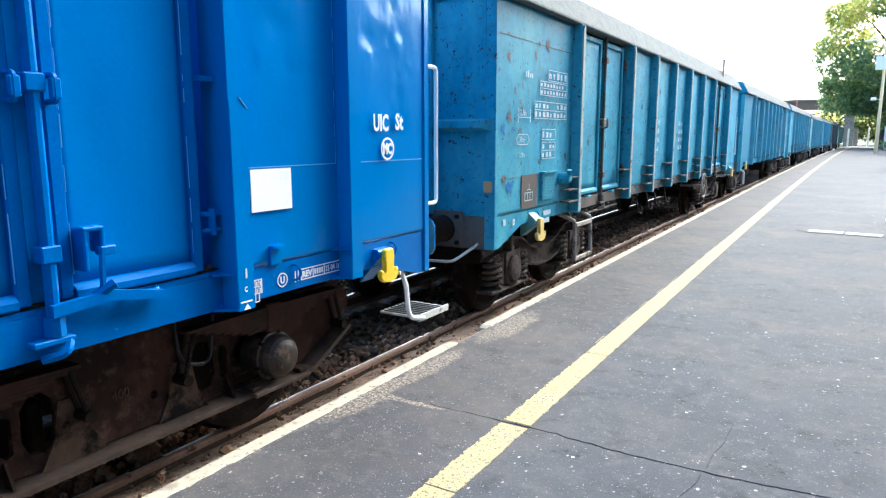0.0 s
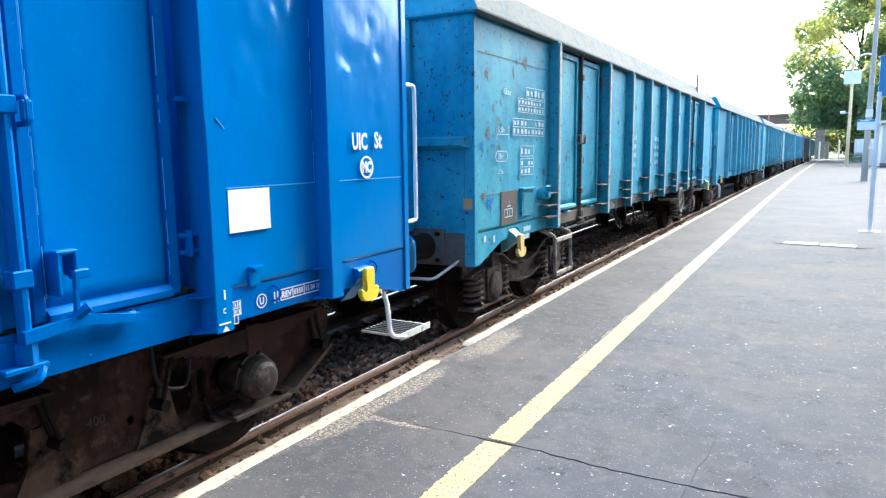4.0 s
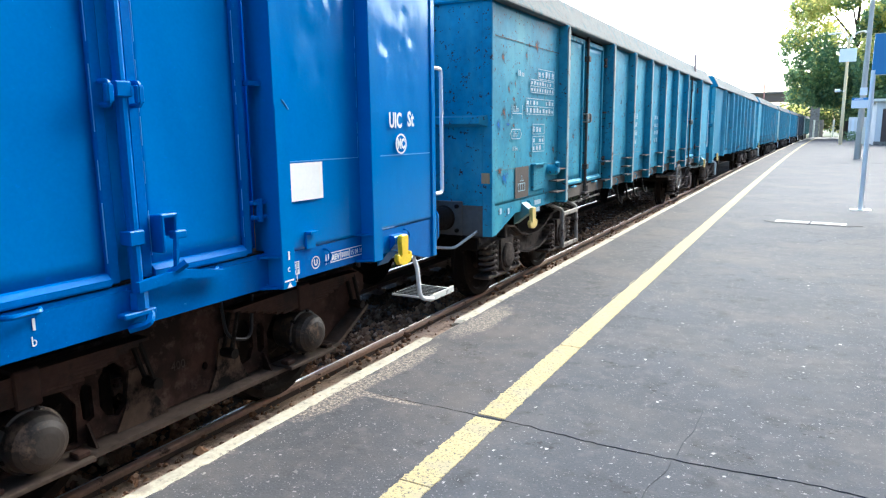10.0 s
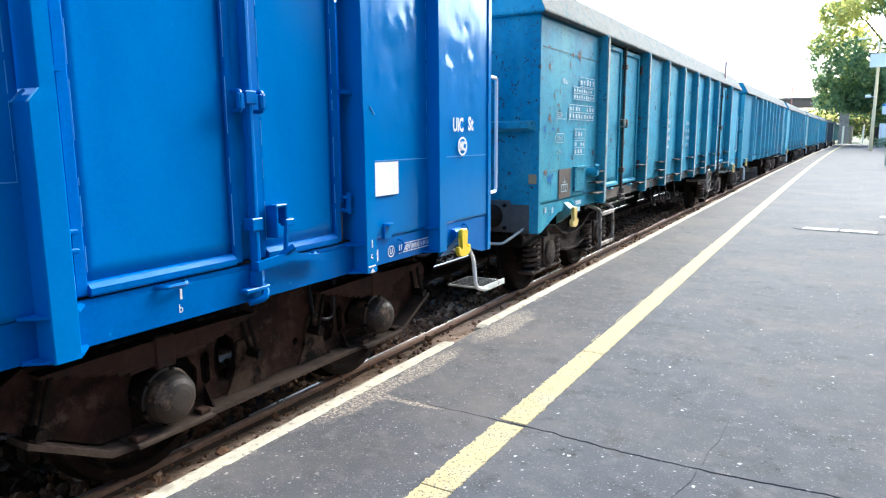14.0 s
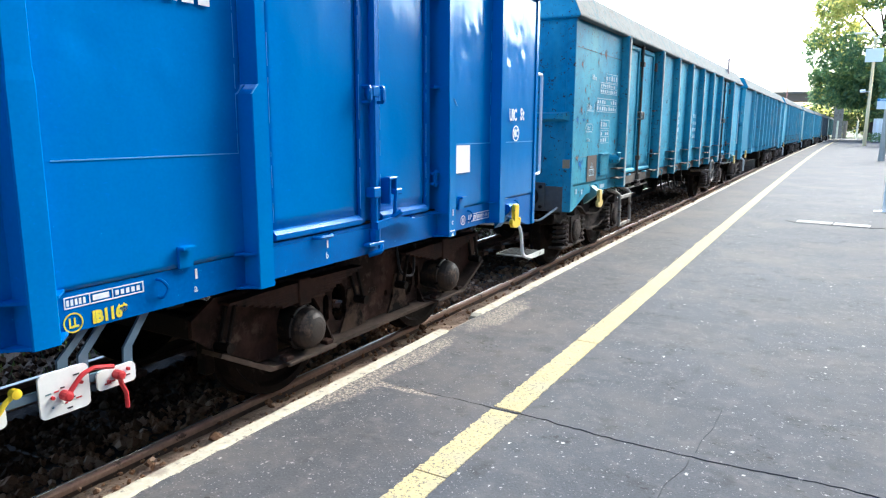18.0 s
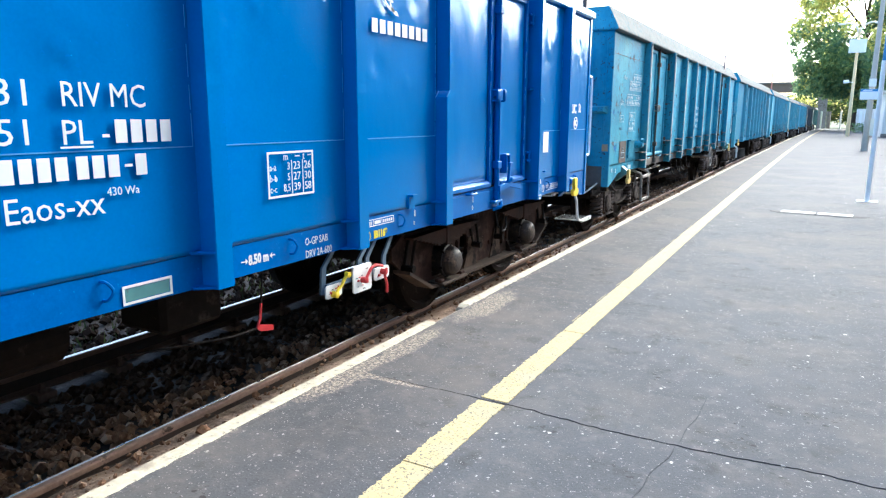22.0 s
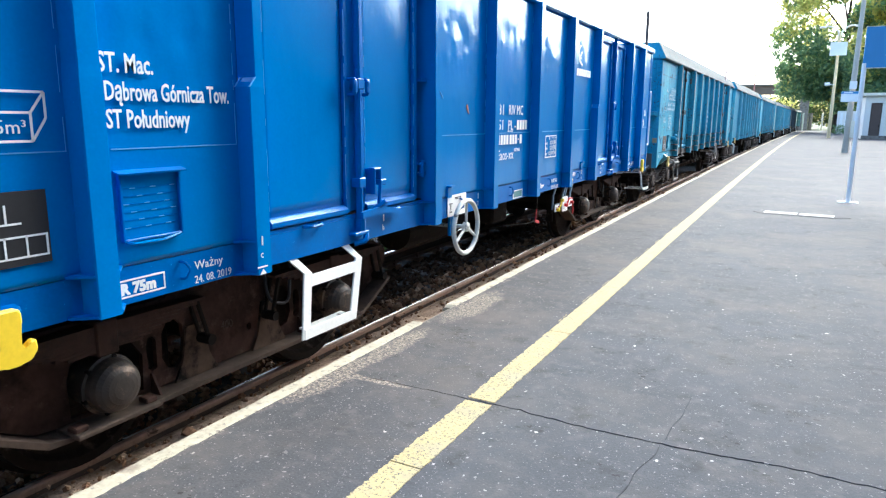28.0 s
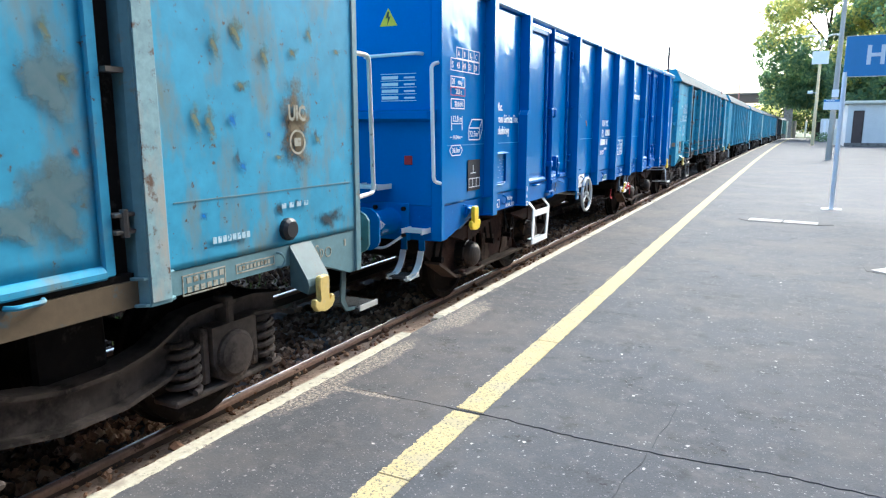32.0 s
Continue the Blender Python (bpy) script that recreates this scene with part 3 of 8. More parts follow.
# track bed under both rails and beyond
tagged(part("track_bed", made(ribbon, [(-9.0, -0.64), (-2.9, -0.64), (-2.42, -0.60), (-2.42, -0.53), (-2.9, -0.545), (-8.2, -0.53)], ys(-14, 150, 3)), M_BED), "dark ballast bed of the track", "track bed", kind="structure")


# platform: slabs of old asphalt that part along a crack
CRACK_Y = 3.065


def crack(x):
    return CRACK_Y + 0.02 * math.sin(x * 3.1 + 0.4) + 0.018 * noise.noise(Vector((x * 4, 1.3, 0))) + 0.014 * noise.noise(Vector((x * 15, 4.1, 0))) + 0.007 * noise.noise(Vector((x * 43, 2.1, 0)))


def slab(bm, upper):
    n = 420
    xs_ = [EDGE1 + (9.5 - EDGE1) * (i / n) ** 1.6 for i in range(n + 1)]
    line = []
    for x in xs_:
        w = 0.0025 + 0.004 * min(1, max(0, (x + 1.75) * 2.5)) + 0.0035 * noise.noise(Vector((x * 11, 0.2, 7)))
        if x < -2.15:
            w = 0.001
        line.append((x, crack(x) + (w if upper else -w)))
    far = [y for y in (ys(6, 118, 4) if upper else [0, -6, -16])]
    rows = [line] + [[(x + bend(y), y) for x in xs_] for y in far]
    top = [[bm.verts.new((x, y, 0)) for x, y in r] for r in rows]
    for a, b in zip(top, top[1:]):
        for k in range(n):
            bm.faces.new((a[k], a[k + 1], b[k + 1], b[k]))
    rim = [r[0] for r in top[::-1]] + top[0][1:] + [r[-1] for r in top[1:]] + top[-1][-2:0:-1]
    low = [bm.verts.new((v.co.x, v.co.y, -0.06)) for v in rim]
    for k in range(len(rim)):
        bm.faces.new((rim[k], rim[(k + 1) % len(rim)], low[(k + 1) % len(rim)], low[k]))


platform = tagged(new("platform"), "grey worn asphalt station platform with a painted edge", "platform", kind="structure")
for up in (False, True):
    part("asphalt_slab", made(slab, up), M_ASPHALT, platform, "old grey asphalt with pale chips and pits")
part("platform_core", made(ribbon, [(EDGE0 + 0.012, -0.62), (9.4, -0.62), (9.4, -0.05), (EDGE0 + 0.012, -0.05)], ys(-16, 118, 4)), M_CONC, platform, "crumbling concrete under the asphalt")


def edge_stone(bm, y0, y1, seed):
    st = ys(y0, y1, 0.045 if y1 < 15 else 0.3, 1.5)
    prof = [(EDGE0, -0.30), (EDGE0 - 0.004, -0.014), (EDGE0 + 0.012, 0.004), (EDGE1 - 0.008, 0.006), (EDGE1 + 0.012, -0.002), (EDGE1 + 0.012, -0.05), (EDGE0 + 0.03, -0.30)]
    rings = []
    for i, y in enumerate(st):
        j = [noise.noise(Vector((y * 6, k * 3.0, seed))) * 0.010 + noise.noise(Vector((y * 23, k * 3.0, seed))) * (0.016 if k in (3, 4) else 0.007) for k in range(len(prof))]
        end = 0.02 if i in (0, len(st) - 1) else 0
        rings.append([bm.verts.new((x + bend(y) + j[k], y, z - (end if z > -0.1 else 0))) for k, (x, z) in enumerate(prof)])
    n = len(prof)
    for a, b in zip(rings, rings[1:]):
        for k in range(n):
            bm.faces.new((a[k], a[(k + 1) % n], b[(k + 1) % n], b[k]))
    bm.faces.new(rings[0][::-1]), bm.faces.new(rings[-1])


for i, (a, b) in enumerate(((-9.8, -4.9), (-4.88, 0.4), (0.412, 4.19), (4.64, 9.3), (9.31, 14.2), (14.23, 19.3), (19.33, 26.0), (26.05, 38.0), (38.1, 62), (62.1, 110))):
    part("edge_stone", made(edge_stone, a, b, i), M_EDGE, platform, "white-painted chipped concrete edge stone")
# broken spot in the edge, filled with rough concrete
bm = bmesh.new()
ribbon(bm, [(EDGE0 + 0.03, -0.3), (EDGE0 + 0.035, -0.03), (EDGE1 + 0.01, -0.006), (EDGE1 + 0.01, -0.3)], [4.192, 4.3, 4.5, 4.638])
part("edge_repair", bm, M_CONC, platform, "rough bare concrete where the edge stone is missing")


def yellow_strip(bm, y0, y1, seed):
    st = ys(y0, y1, 0.014 if y1 < 8 else 0.2, 2.0)
    left = [(-1.478 + bend(y) + 0.010 * noise.noise(Vector((y * 14, seed, 0))) + 0.016 * noise.noise(Vector((y * 61, seed, 0))), y) for y in st]
    right = [(-1.325 + bend(y) + 0.008 * noise.noise(Vector((y * 14, seed, 5))) + 0.006 * noise.noise(Vector((y * 50, seed, 9))), y) for y in st]
    a = [bm.verts.new((x, y, 0.0042)) for x, y in left]
    b = [bm.verts.new((x, y, 0.0042)) for x, y in right]
    for k in range(len(st) - 1):
        bm.faces.new((a[k], b[k], b[k + 1], a[k + 1]))
    rim = a + b[::-1]
    low = [bm.verts.new((v.co.x, v.co.y, 0.0)) for v in rim]
    for k in range(len(rim)):
        bm.faces.new((rim[k], rim[(k + 1) % len(rim)], low[(k + 1) % len(rim)], low[k]))


for i, (a, b) in enumerate(((-6, -0.2), (-0.19, 2.30), (2.31, CRACK_Y - 0.012), (CRACK_Y + 0.03, 4.42), (4.43, 5.9), (5.905, 9.1), (9.105, 13.9), (13.91, 20), (20, 34), (34, 60), (60, 108))):
    part("yellow_line", made(yellow_strip, a, b, i), M_LINE, platform, "worn yellow safety line painted on asphalt")

# thin remains of an older line beside it
OLD = [(2.2 + 0.31 * k, 2.2 + 0.31 * k + 0.13 + 0.16 * abs(math.sin(k * 2.3))) for k in range(0, 26, 2)]
for i, (a, b) in enumerate([q for q in OLD if q[0] > 4.6]):
    bm = bmesh.new()
    st = ys(a, b, 0.04)
    l = [bm.verts.new((-1.499 + 0.003 * noise.noise(Vector((y * 20, i, 3))), y, 0.0022)) for y in st]
    r = [bm.verts.new((-1.495 + 0.003 * noise.noise(Vector((y * 26, i, 8))), y, 0.0022)) for y in st]
    for k in range(len(st) - 1):
        bm.faces.new((l[k], r[k], r[k + 1], l[k + 1]))
    low = [bm.verts.new((v.co.x, v.co.y, 0)) for v in l + r[::-1]]
    rim = l + r[::-1]
    for k in range(len(rim)):
        bm.faces.new((rim[k], rim[(k + 1) % len(rim)], low[(k + 1) % len(rim)], low[k]))
    part("old_line", bm, M_LINE, platform, "thin remains of an older painted line")

# tarred seams in the asphalt
M_TAR = mat("tar_seam", (0.060, 0.063, 0.068), 1.0, spec=0.05, vary=0.3, bump=0.3)


def seam_strip(bm, pts, w, seed):
    pts = [Vector((*p, 0)) for p in pts]
    fine = []
    for a, b in zip(pts, pts[1:]):
        n = max(2, int((b - a).length / 0.04))
        fine += [a.lerp(b, k / n) for k in range(n)]
    fine.append(pts[-1])
    l, r = [], []
    for k, p in enumerate(fine):
        d = (fine[min(k + 1, len(fine) - 1)] - fine[max(k - 1, 0)]).normalized()
        nrm = Vector((-d.y, d.x, 0))
        j = 0.02 * noise.noise(Vector((k * 0.21, seed, 0)))
        ww = w * (0.55 + 0.9 * abs(noise.noise(Vector((k * 0.5, seed, 4)))))
        l.append(bm.verts.new(p + nrm * (j + ww) + Vector((0, 0, 0.0022))))
        r.append(bm.verts.new(p + nrm * (j - ww) + Vector((0, 0, 0.0022))))
    for k in range(len(fine) - 1):
        bm.faces.new((l[k], r[k], r[k + 1], l[k + 1]))
    rim = l + r[::-1]
    low = [bm.verts.new((v.co.x, v.co.y, 0)) for v in rim]
    for k in range(len(rim)):
        bm.faces.new((rim[k], rim[(k + 1) % len(rim)], low[(k + 1) % len(rim)], low[k]))


for i, (pts, w) in enumerate((([(-0.46, 3.03), (-0.50, 2.7), (-0.56, 2.2), (-0.58, 1.4)], 0.003), ([(-0.45, 3.10), (-0.42, 3.5), (-0.41, 3.7)], 0.0025), ([(1.0, 33.0), (1.9, 33.4), (3.4, 33.2)], 0.03))):
    part("tar_seam", made(seam_strip, pts, w, i * 3.3), M_TAR, platform, "dark tarred seam in the asphalt")

# trodden soil heaped between the rail and the platform wall
M_SOIL = mat("trodden_brown_soil", (0.33, 0.24, 0.175), 0.95, spec=0.05, vary=0.35, fine=40, coarse=4, bump=0.8, dist=0.02, spots=(0.17, 0.12, 0.09), spot_scale=9, spot_cut=(0.52, 0.64))


def soil_strip(bm):
    rows = []
    for y in ys(-2, 40, 0.12, 1.2):
        rows.append([bm.verts.new((x + bend(y), y, z + 0.022 * noise.noise(Vector((x * 5, y * 4, 3))) + 0.012 * noise.noise(Vector((x * 15, y * 13, 8))))) for x, z in ((-3.285, -0.56), (-3.275, -0.425), (-3.18, -0.40), (-3.05, -0.385), (-2.85, -0.375), (-2.6, -0.37), (-2.44, -0.36), (-2.44, -0.56))])
    for a, b in zip(rows, rows[1:]):
        for k in range(7):
            bm.faces.new((a[k], a[k + 1], b[k + 1], b[k]))


tagged(part("soil", made(soil_strip), M_SOIL), "trodden brown soil between rail and platform", "soil", kind="structure")

# rails
def rail_prof(cx, top, half):
    return [(cx + x, top + z) for x, z in half] + [(cx - x, top + z) for x, z in half[::-1]]


HEAD = [(0.012, -0.046), (0.034, -0.037), (0.036, -0.009), (0.028, 0.0)]
WEB = [(0.013, -0.128), (0.010, -0.10), (0.010, -0.047)]
FOOT = [(0.070, -0.160), (0.070, -0.148), (0.014, -0.129)]
# the track is canted: the far rail lies higher
for cx, top, q0, q1 in ((AXIS + 0.7535, RAIL, -0.026, -0.008), (AXIS - 0.7635, RAIL + 0.055, -0.022, 0.020)):
    r = part("rail", made(ribbon, rail_prof(cx, top, HEAD), ys(-14, 150, 2.5)), M_RAIL)
    tagged(r, "long rusty steel rail with a polished running top", "rail", "rails of the track")
    part("web", made(ribbon, rail_prof(cx, top, WEB), ys(-14, 150, 2.5)), M_RAILWEB, r, "web of the rail, the head's shade put into its colour")
    part("foot", made(ribbon, rail_prof(cx, top, FOOT), ys(-14, 150, 2.5)), M_RAIL, r, "dusty brown foot of the rail")
    part("running_top", made(ribbon, [(cx + q0, top - 0.001), (cx + q1, top - 0.001), (cx + q1 - 0.002, top + 0.0015), (cx + q0 + 0.002, top + 0.0015)], ys(-14, 150, 2.5)), M_BRIGHTSTEEL, r, "bright polished running surface")

bm = bmesh.new()
box(bm, -1.28, 1.28, -0.12, 0.12, RAIL - 0.34, RAIL - 0.165, 0.015)
sleeper = tagged(part("sleeper", bm, M_SLEEPER), "dark oily sleeper half buried in ballast", "sleeper", "sleepers of the track")
for s in (-1, 1):
    bm = bmesh.new()
    box(bm, s * 0.7535 - 0.15, s * 0.7535 + 0.15, -0.07, 0.07, RAIL - 0.165, RAIL - (0.15 if s > 0 else 0.105))
    part("base_plate", bm, M_RAIL, sleeper)
for s in (-1, 1):
    for q in (-1, 1):
        bm = bmesh.new()
        lathe(bm, [(RAIL - 0.15, 0.03), (RAIL - 0.12, 0.028), (RAIL - 0.118, 0.017), (RAIL - 0.085, 0.017)], "z", (s * 0.7535 + q * 0.095, 0, 0.0 if s > 0 else 0.045), 6)
        part("rail_bolt", bm, M_RAIL, sleeper)
sleeper.matrix_basis = pose(AXIS, -3.0, 0)
for i in range(1, 70):
    y = -3.0 + 0.62 * i
    copy_thing(sleeper, pose(AXIS + bend(y), y, 0, 0, 0, -math.degrees(0.0003 * max(0, y - 10))))

# ballast stones
def stones(seed, n, area, size, z0, material=M_STONE):
    rs = np.random.RandomState(seed)
    base = np.array([(1, 0, 0), (-1, 0, 0), (0, 1, 0), (0, -1, 0), (0, 0, 1), (0, 0, -1), (.6, .6, .5), (-.6, .55, .5), (.6, -.6, .5), (-.6, -.6, .5)], float)
    tri = np.array([(4, 0, 6), (4, 6, 2), (4, 2, 7), (4, 7, 1), (4, 1, 9), (4, 9, 3), (4, 3, 8), (4, 8, 0), (0, 2, 6), (2, 1, 7), (1, 3, 9), (3, 0, 8), (5, 2, 0), (5, 1, 2), (5, 3, 1), (5, 0, 3)])
    v = base[None] * rs.uniform(0.65, 1.2, (n, 10, 1)) * rs.uniform(0.6, 1.25, (n, 1, 3)) * (size * rs.uniform(0.35, 1.6, (n, 1, 1)) ** 1.6)
    a = rs.uniform(0, 6.28, n)
    c, s = np.cos(a)[:, None], np.sin(a)[:, None]
    x, y = v[..., 0] * c - v[..., 1] * s, v[..., 0] * s + v[..., 1] * c
    u = rs.uniform(0, 1, n) ** area[4]
    px, py = rs.uniform(area[0], area[1], n), area[2] + (area[3] - area[2]) * u
    px = px + 0.00015 * np.maximum(0, py - 10) ** 2
    pz = z0 + rs.uniform(-0.012, 0.018, n)
    v = np.stack([x + px[:, None], y + py[:, None], v[..., 2] + pz[:, None]], -1).reshape(-1, 3)
    f = (tri[None] + 10 * np.arange(n)[:, None, None]).reshape(-1, 3)
    me = bpy.data.meshes.new("ballast")
    me.from_pydata(v.tolist(), [], f.tolist())
    me.materials.append(material)
    ob = new("ballast", me)
    return tagged(ob, "brown and dark grey crushed stone ballast", "ballast", kind="stuff")


# middle of the track: grime plus the wagons' shade, in the stone colour
stones(1, 8500, (-4.72, -3.92, 0.2, 26, 1.7), 0.026, -0.528, M_STONEDIRTSHADE)
stones(5, 6500, (-3.98, -3.40, 0.2, 28, 1.7), 0.026, -0.525)
stones(2, 1300, (-3.26, -2.50, 0.2, 30, 1.6), 0.020, -0.395)
stones(4, 2600, (-3.27, -2.50, 0.2, 22, 1.6), 0.010, -0.395)
# beyond the far rail: shade put into near-black stone colour
stones(3, 15000, (-8.2, -4.95, 0.5, 30, 1.5), 0.030, -0.505, M_STONESHADE)

# ---- wagons: x outwards from the track axis, y along the train, z from the wagon datum ----
HW = 1.38
M_CAST = mat("dusty_dark_cast_steel", (0.10, 0.082, 0.07), 0.8, spec=0.15, vary=0.35, fine=20, coarse=4, bump=0.4, spots=(0.15, 0.12, 0.10), spot_scale=7, spot_cut=(0.55, 0.68), spots2=(0.03, 0.025, 0.022), spot2_scale=3, spot2_cut=(0.5, 0.62))
M_PEDESTAL = mat("dusty_brown_pedestal", (0.10, 0.064, 0.045), 0.85, spec=0.15, vary=0.35, fine=14, coarse=5, bump=0.3, spots=(0.010, 0.008, 0.007), spot_scale=4, spot_cut=(0.48, 0.60))
M_GREASY = mat("greasy_worn_axle_box", (0.055, 0.045, 0.038), 0.5, 0.2, vary=0.4, fine=12, coarse=4, bump=0.5, dist=0.008, spots=(0.22, 0.15, 0.10), spot_scale=7, spot_cut=(0.52, 0.64), spots2=(0.025, 0.022, 0.02), spot2_scale=3.5, spot2_cut=(0.5, 0.62))
M_SPRING = mat("rust_brown_spring", (0.066, 0.036, 0.027), 0.8, spec=0.15, vary=0.3, fine=25, coarse=5, bump=0.3, spots=(0.04, 0.028, 0.022), spot_scale=6, spot_cut=(0.5, 0.64))
M_DUSTY = mat("dusty_brown_flange", (0.088, 0.064, 0.05), 0.9, spec=0.15, vary=0.3, fine=22, coarse=3, bump=0.3, spots=(0.06, 0.045, 0.035), spot_scale=4, spot_cut=(0.5, 0.64))


def wheelset(parent, y, r=0.48):
    ws = part("wheelset", made(tube, [(-0.98, 0, 0), (0.98, 0, 0)], 0.08, 12), M_SOOTSHADE, parent, "dark steel axle with two wheels")
    ws.matrix_basis = pose(0, y, 0.055 + r)
    for s in (1, -1):
        bm = bmesh.new()
        lathe(bm, [(s * 0.675, 0.10), (s * 0.70, r - 0.09), (s * 0.682, r - 0.07), (s * 0.682, r + 0.028), (s * 0.712, r + 0.026), (s * 0.722, r), (s * 0.815, r - 0.006), (s * 0.817, r - 0.06), (s * 0.775, r - 0.085), (s * 0.755, 0.17), (s * 0.80, 0.13), (s * 0.80, 0.09)], "x", (0, 0, 0), 40)
        w = part("wheel", bm, M_SOOTSHADE, ws, "greasy dark steel wheel")
    SPINS.append((ws, y, r))
    return ws


def plate_bogie(parent, yb):
    """Fabricated bogie: plate side frames, leaf springs over round axle boxes."""
    for s in (1, -1):
        def X(a, b):
            return (min(s * a, s * b), max(s * a, s * b))
        bm = bmesh.new()
        prof = [(-1.60, 0.90), (-1.77, 0.80), (-1.77, 0.70), (-1.64, 0.60), (-1.27, 0.41), (-1.16, 0.40), (1.16, 0.40), (1.27, 0.41), (1.64, 0.60), (1.77, 0.70), (1.77, 0.80), (1.60, 0.90), (0.50, 0.90), (0.42, 0.95), (-0.42, 0.95), (-0.50, 0.90)]
        half_holes = [[(-0.26, 0.42), (-0.27, 0.62), (-0.20, 0.72), (0.13, 0.72), (0.165, 0.62), (0.16, 0.42)], [(-0.36, 0.52), (-0.36, 0.68), (-0.34, 0.705), (-0.31, 0.70), (-0.295, 0.66), (-0.30, 0.53), (-0.33, 0.505)], [(-0.49, 0.475), (-0.54, 0.52), (-0.555, 0.62), (-0.545, 0.72), (-0.50, 0.765), (-0.435, 0.755), (-0.40, 0.70), (-0.395, 0.56), (-0.43, 0.49)]]
        holes = [[(yb + 0.935 + v, z) for v, z in h_] for h_ in half_holes] + [[(yb - 0.935 - v, z) for v, z in h_] for h_ in half_holes]
        holes.append([(yb + 0.14 + 0.022 * math.cos(k * math.pi / 5), 0.56 + 0.026 * math.sin(k * math.pi / 5)) for k in range(10)])
        holed_plate(bm, [(yb + v, z) for v, z in prof], holes, *X(0.955, 0.985))
        part("bogie_side_frame", bm, M_RUSTDARK, parent, "greasy brown plate bogie frame")
        bm = bmesh.new()
        prism(bm, [(yb + v, z) for v, z in [(-1.66, 0.60), (-1.27, 0.395), (-1.17, 0.385), (1.17, 0.385), (1.27, 0.395), (1.66, 0.60), (1.67, 0.575), (1.285, 0.368), (1.185, 0.360), (-1.185, 0.360), (-1.285, 0.368), (-1.67, 0.575)]], "x", *X(0.93, 1.10))
        part("bottom_flange", bm, M_DUSTY, parent, "dusty bottom flange of the bogie")
        # flared pedestals with the hanger pins
        for v in (-0.31, 0.31):
            bm = bmesh.new()
            holed_plate(bm, [(yb + v + a, z) for a, z in ((-0.16, 0.387), (0.16, 0.387), (0.10, 0.50), (0.075, 0.62), (0.06, 0.70), (-0.06, 0.70), (-0.075, 0.62), (-0.10, 0.50))], [], *X(0.985, 1.0))
            part("pedestal", bm, M_PEDESTAL, parent, "dusty brown flared pedestal")
        for v in (-0.62, 0.62):
            bm = bmesh.new()
            prism(bm, [(s * 0.985, 0.385), (s * 1.06, 0.385), (s * 1.0, 0.50), (s * 0.985, 0.50)], "y", yb + v - 0.007, yb + v + 0.007)
            part("gusset", bm, M_RUSTDARK, parent)
        for v in (-0.935, 0.935):
            y = yb + v
            # axle box
            bm = bmesh.new()
            lathe(bm, [(s * 0.90, 0.125), (s * 1.045, 0.135), (s * 1.05, 0.152), (s * 1.078, 0.154), (s * 1.083, 0.142), (s * 1.115, 0.138), (s * 1.145, 0.128), (s * 1.168, 0.110), (s * 1.184, 0.084), (s * 1.192, 0.055), (s * 1.194, 0.03), (s * 1.1945, 0.0001)], "x", (0, y, 0.565), 36)
            ab = part("axle_box", bm, M_GREASY, parent, "rounded greasy axle box with a domed cover")
            bolt = None
            for k in range(6):
                a = k * math.pi / 3 + 0.3
                if bolt is None:
                    bolt = part("cover_bolt", made(tube, [(s * 1.06, 0, 0), (s * 1.09, 0, 0)], 0.013, 6), M_SOOTSHADE, ab)
                    bolt.matrix_basis = pose(0, y + 0.145 * math.cos(a), 0.565 + 0.145 * math.sin(a))
                else:
                    like(bolt, pose(0, y + 0.145 * math.cos(a), 0.565 + 0.145 * math.sin(a)), ab)
            # saddle under the box
            bm = bmesh.new()
            box(bm, *X(0.98, 1.16), y - 0.24, y + 0.24, 0.375, 0.40, 0.005)
            part("axle_guard_tie", bm, M_DUSTY, parent)
            for q in (-0.2, 0.2):
                bm = bmesh.new()
                box(bm, *X(1.06, 1.13), y + q - 0.035, y + q + 0.035, 0.40, 0.43, 0.006)
                part("tie_nut", bm, M_RUSTDARK, parent)
            # leaf spring: stacked leaves, the longest on top
            sp = new("leaf_spring")
            sp.parent = parent
            sp["label"] = "laminated leaf spring, rusty brown"
            for k in range(8):
                L = 0.64 - 0.062 * k
                bm = bmesh.new()
                zt = 0.885 - 0.0165 * k
                pts = [(y - L, zt - 0.010), (y - L * 0.5, zt - 0.003), (y, zt), (y + L * 0.5, zt - 0.003), (y + L, zt - 0.010)]
                prism(bm, [(a, b) for a, b in pts] + [(a, b - 0.0162) for a, b in pts[::-1]], "x", *X(0.985, 1.085))
                part("spring_leaf", bm, M_SPRING, sp)
            bm = bmesh.new()
            box(bm, *X(0.975, 1.097), y - 0.06, y + 0.06, 0.725, 0.905, 0.008)
            part("spring_buckle", bm, M_SPRING, parent)
            # hangers at both spring ends
            for q in (-1, 1):
                bm = bmesh.new()
                for dx in (1.0, 1.07):
                    tube(bm, [(s * dx, y + q * 0.585, 0.87), (s * dx, y + q * 0.66, 0.62)], 0.014, 6)
                tube(bm, [(s * 0.98, y + q * 0.66, 0.61), (s * 1.10, y + q * 0.66, 0.61)], 0.032, 10)
                part("spring_hanger", bm, M_SOOTSHADE, parent)
        # brake pipe loop
        if s == 1:
            lettering("400", 0.075, 0.9865, yb - 0.10, 0.60, parent, M_DUSTY, squeeze=0.9)
            part("brake_hose", made(tube, bent([(1.0, yb + 0.28, 0.92), (1.04, yb + 0.27, 0.70), (1.05, yb + 0.46, 0.64), (1.02, yb + 0.52, 0.92)], 0.08), 0.011, 8), M_BLACK, parent, "hanging dark brake hose")
    bm = bmesh.new()
    box(bm, -0.93, 0.93, yb - 0.22, yb + 0.22, 0.55, 0.98, 0.02)
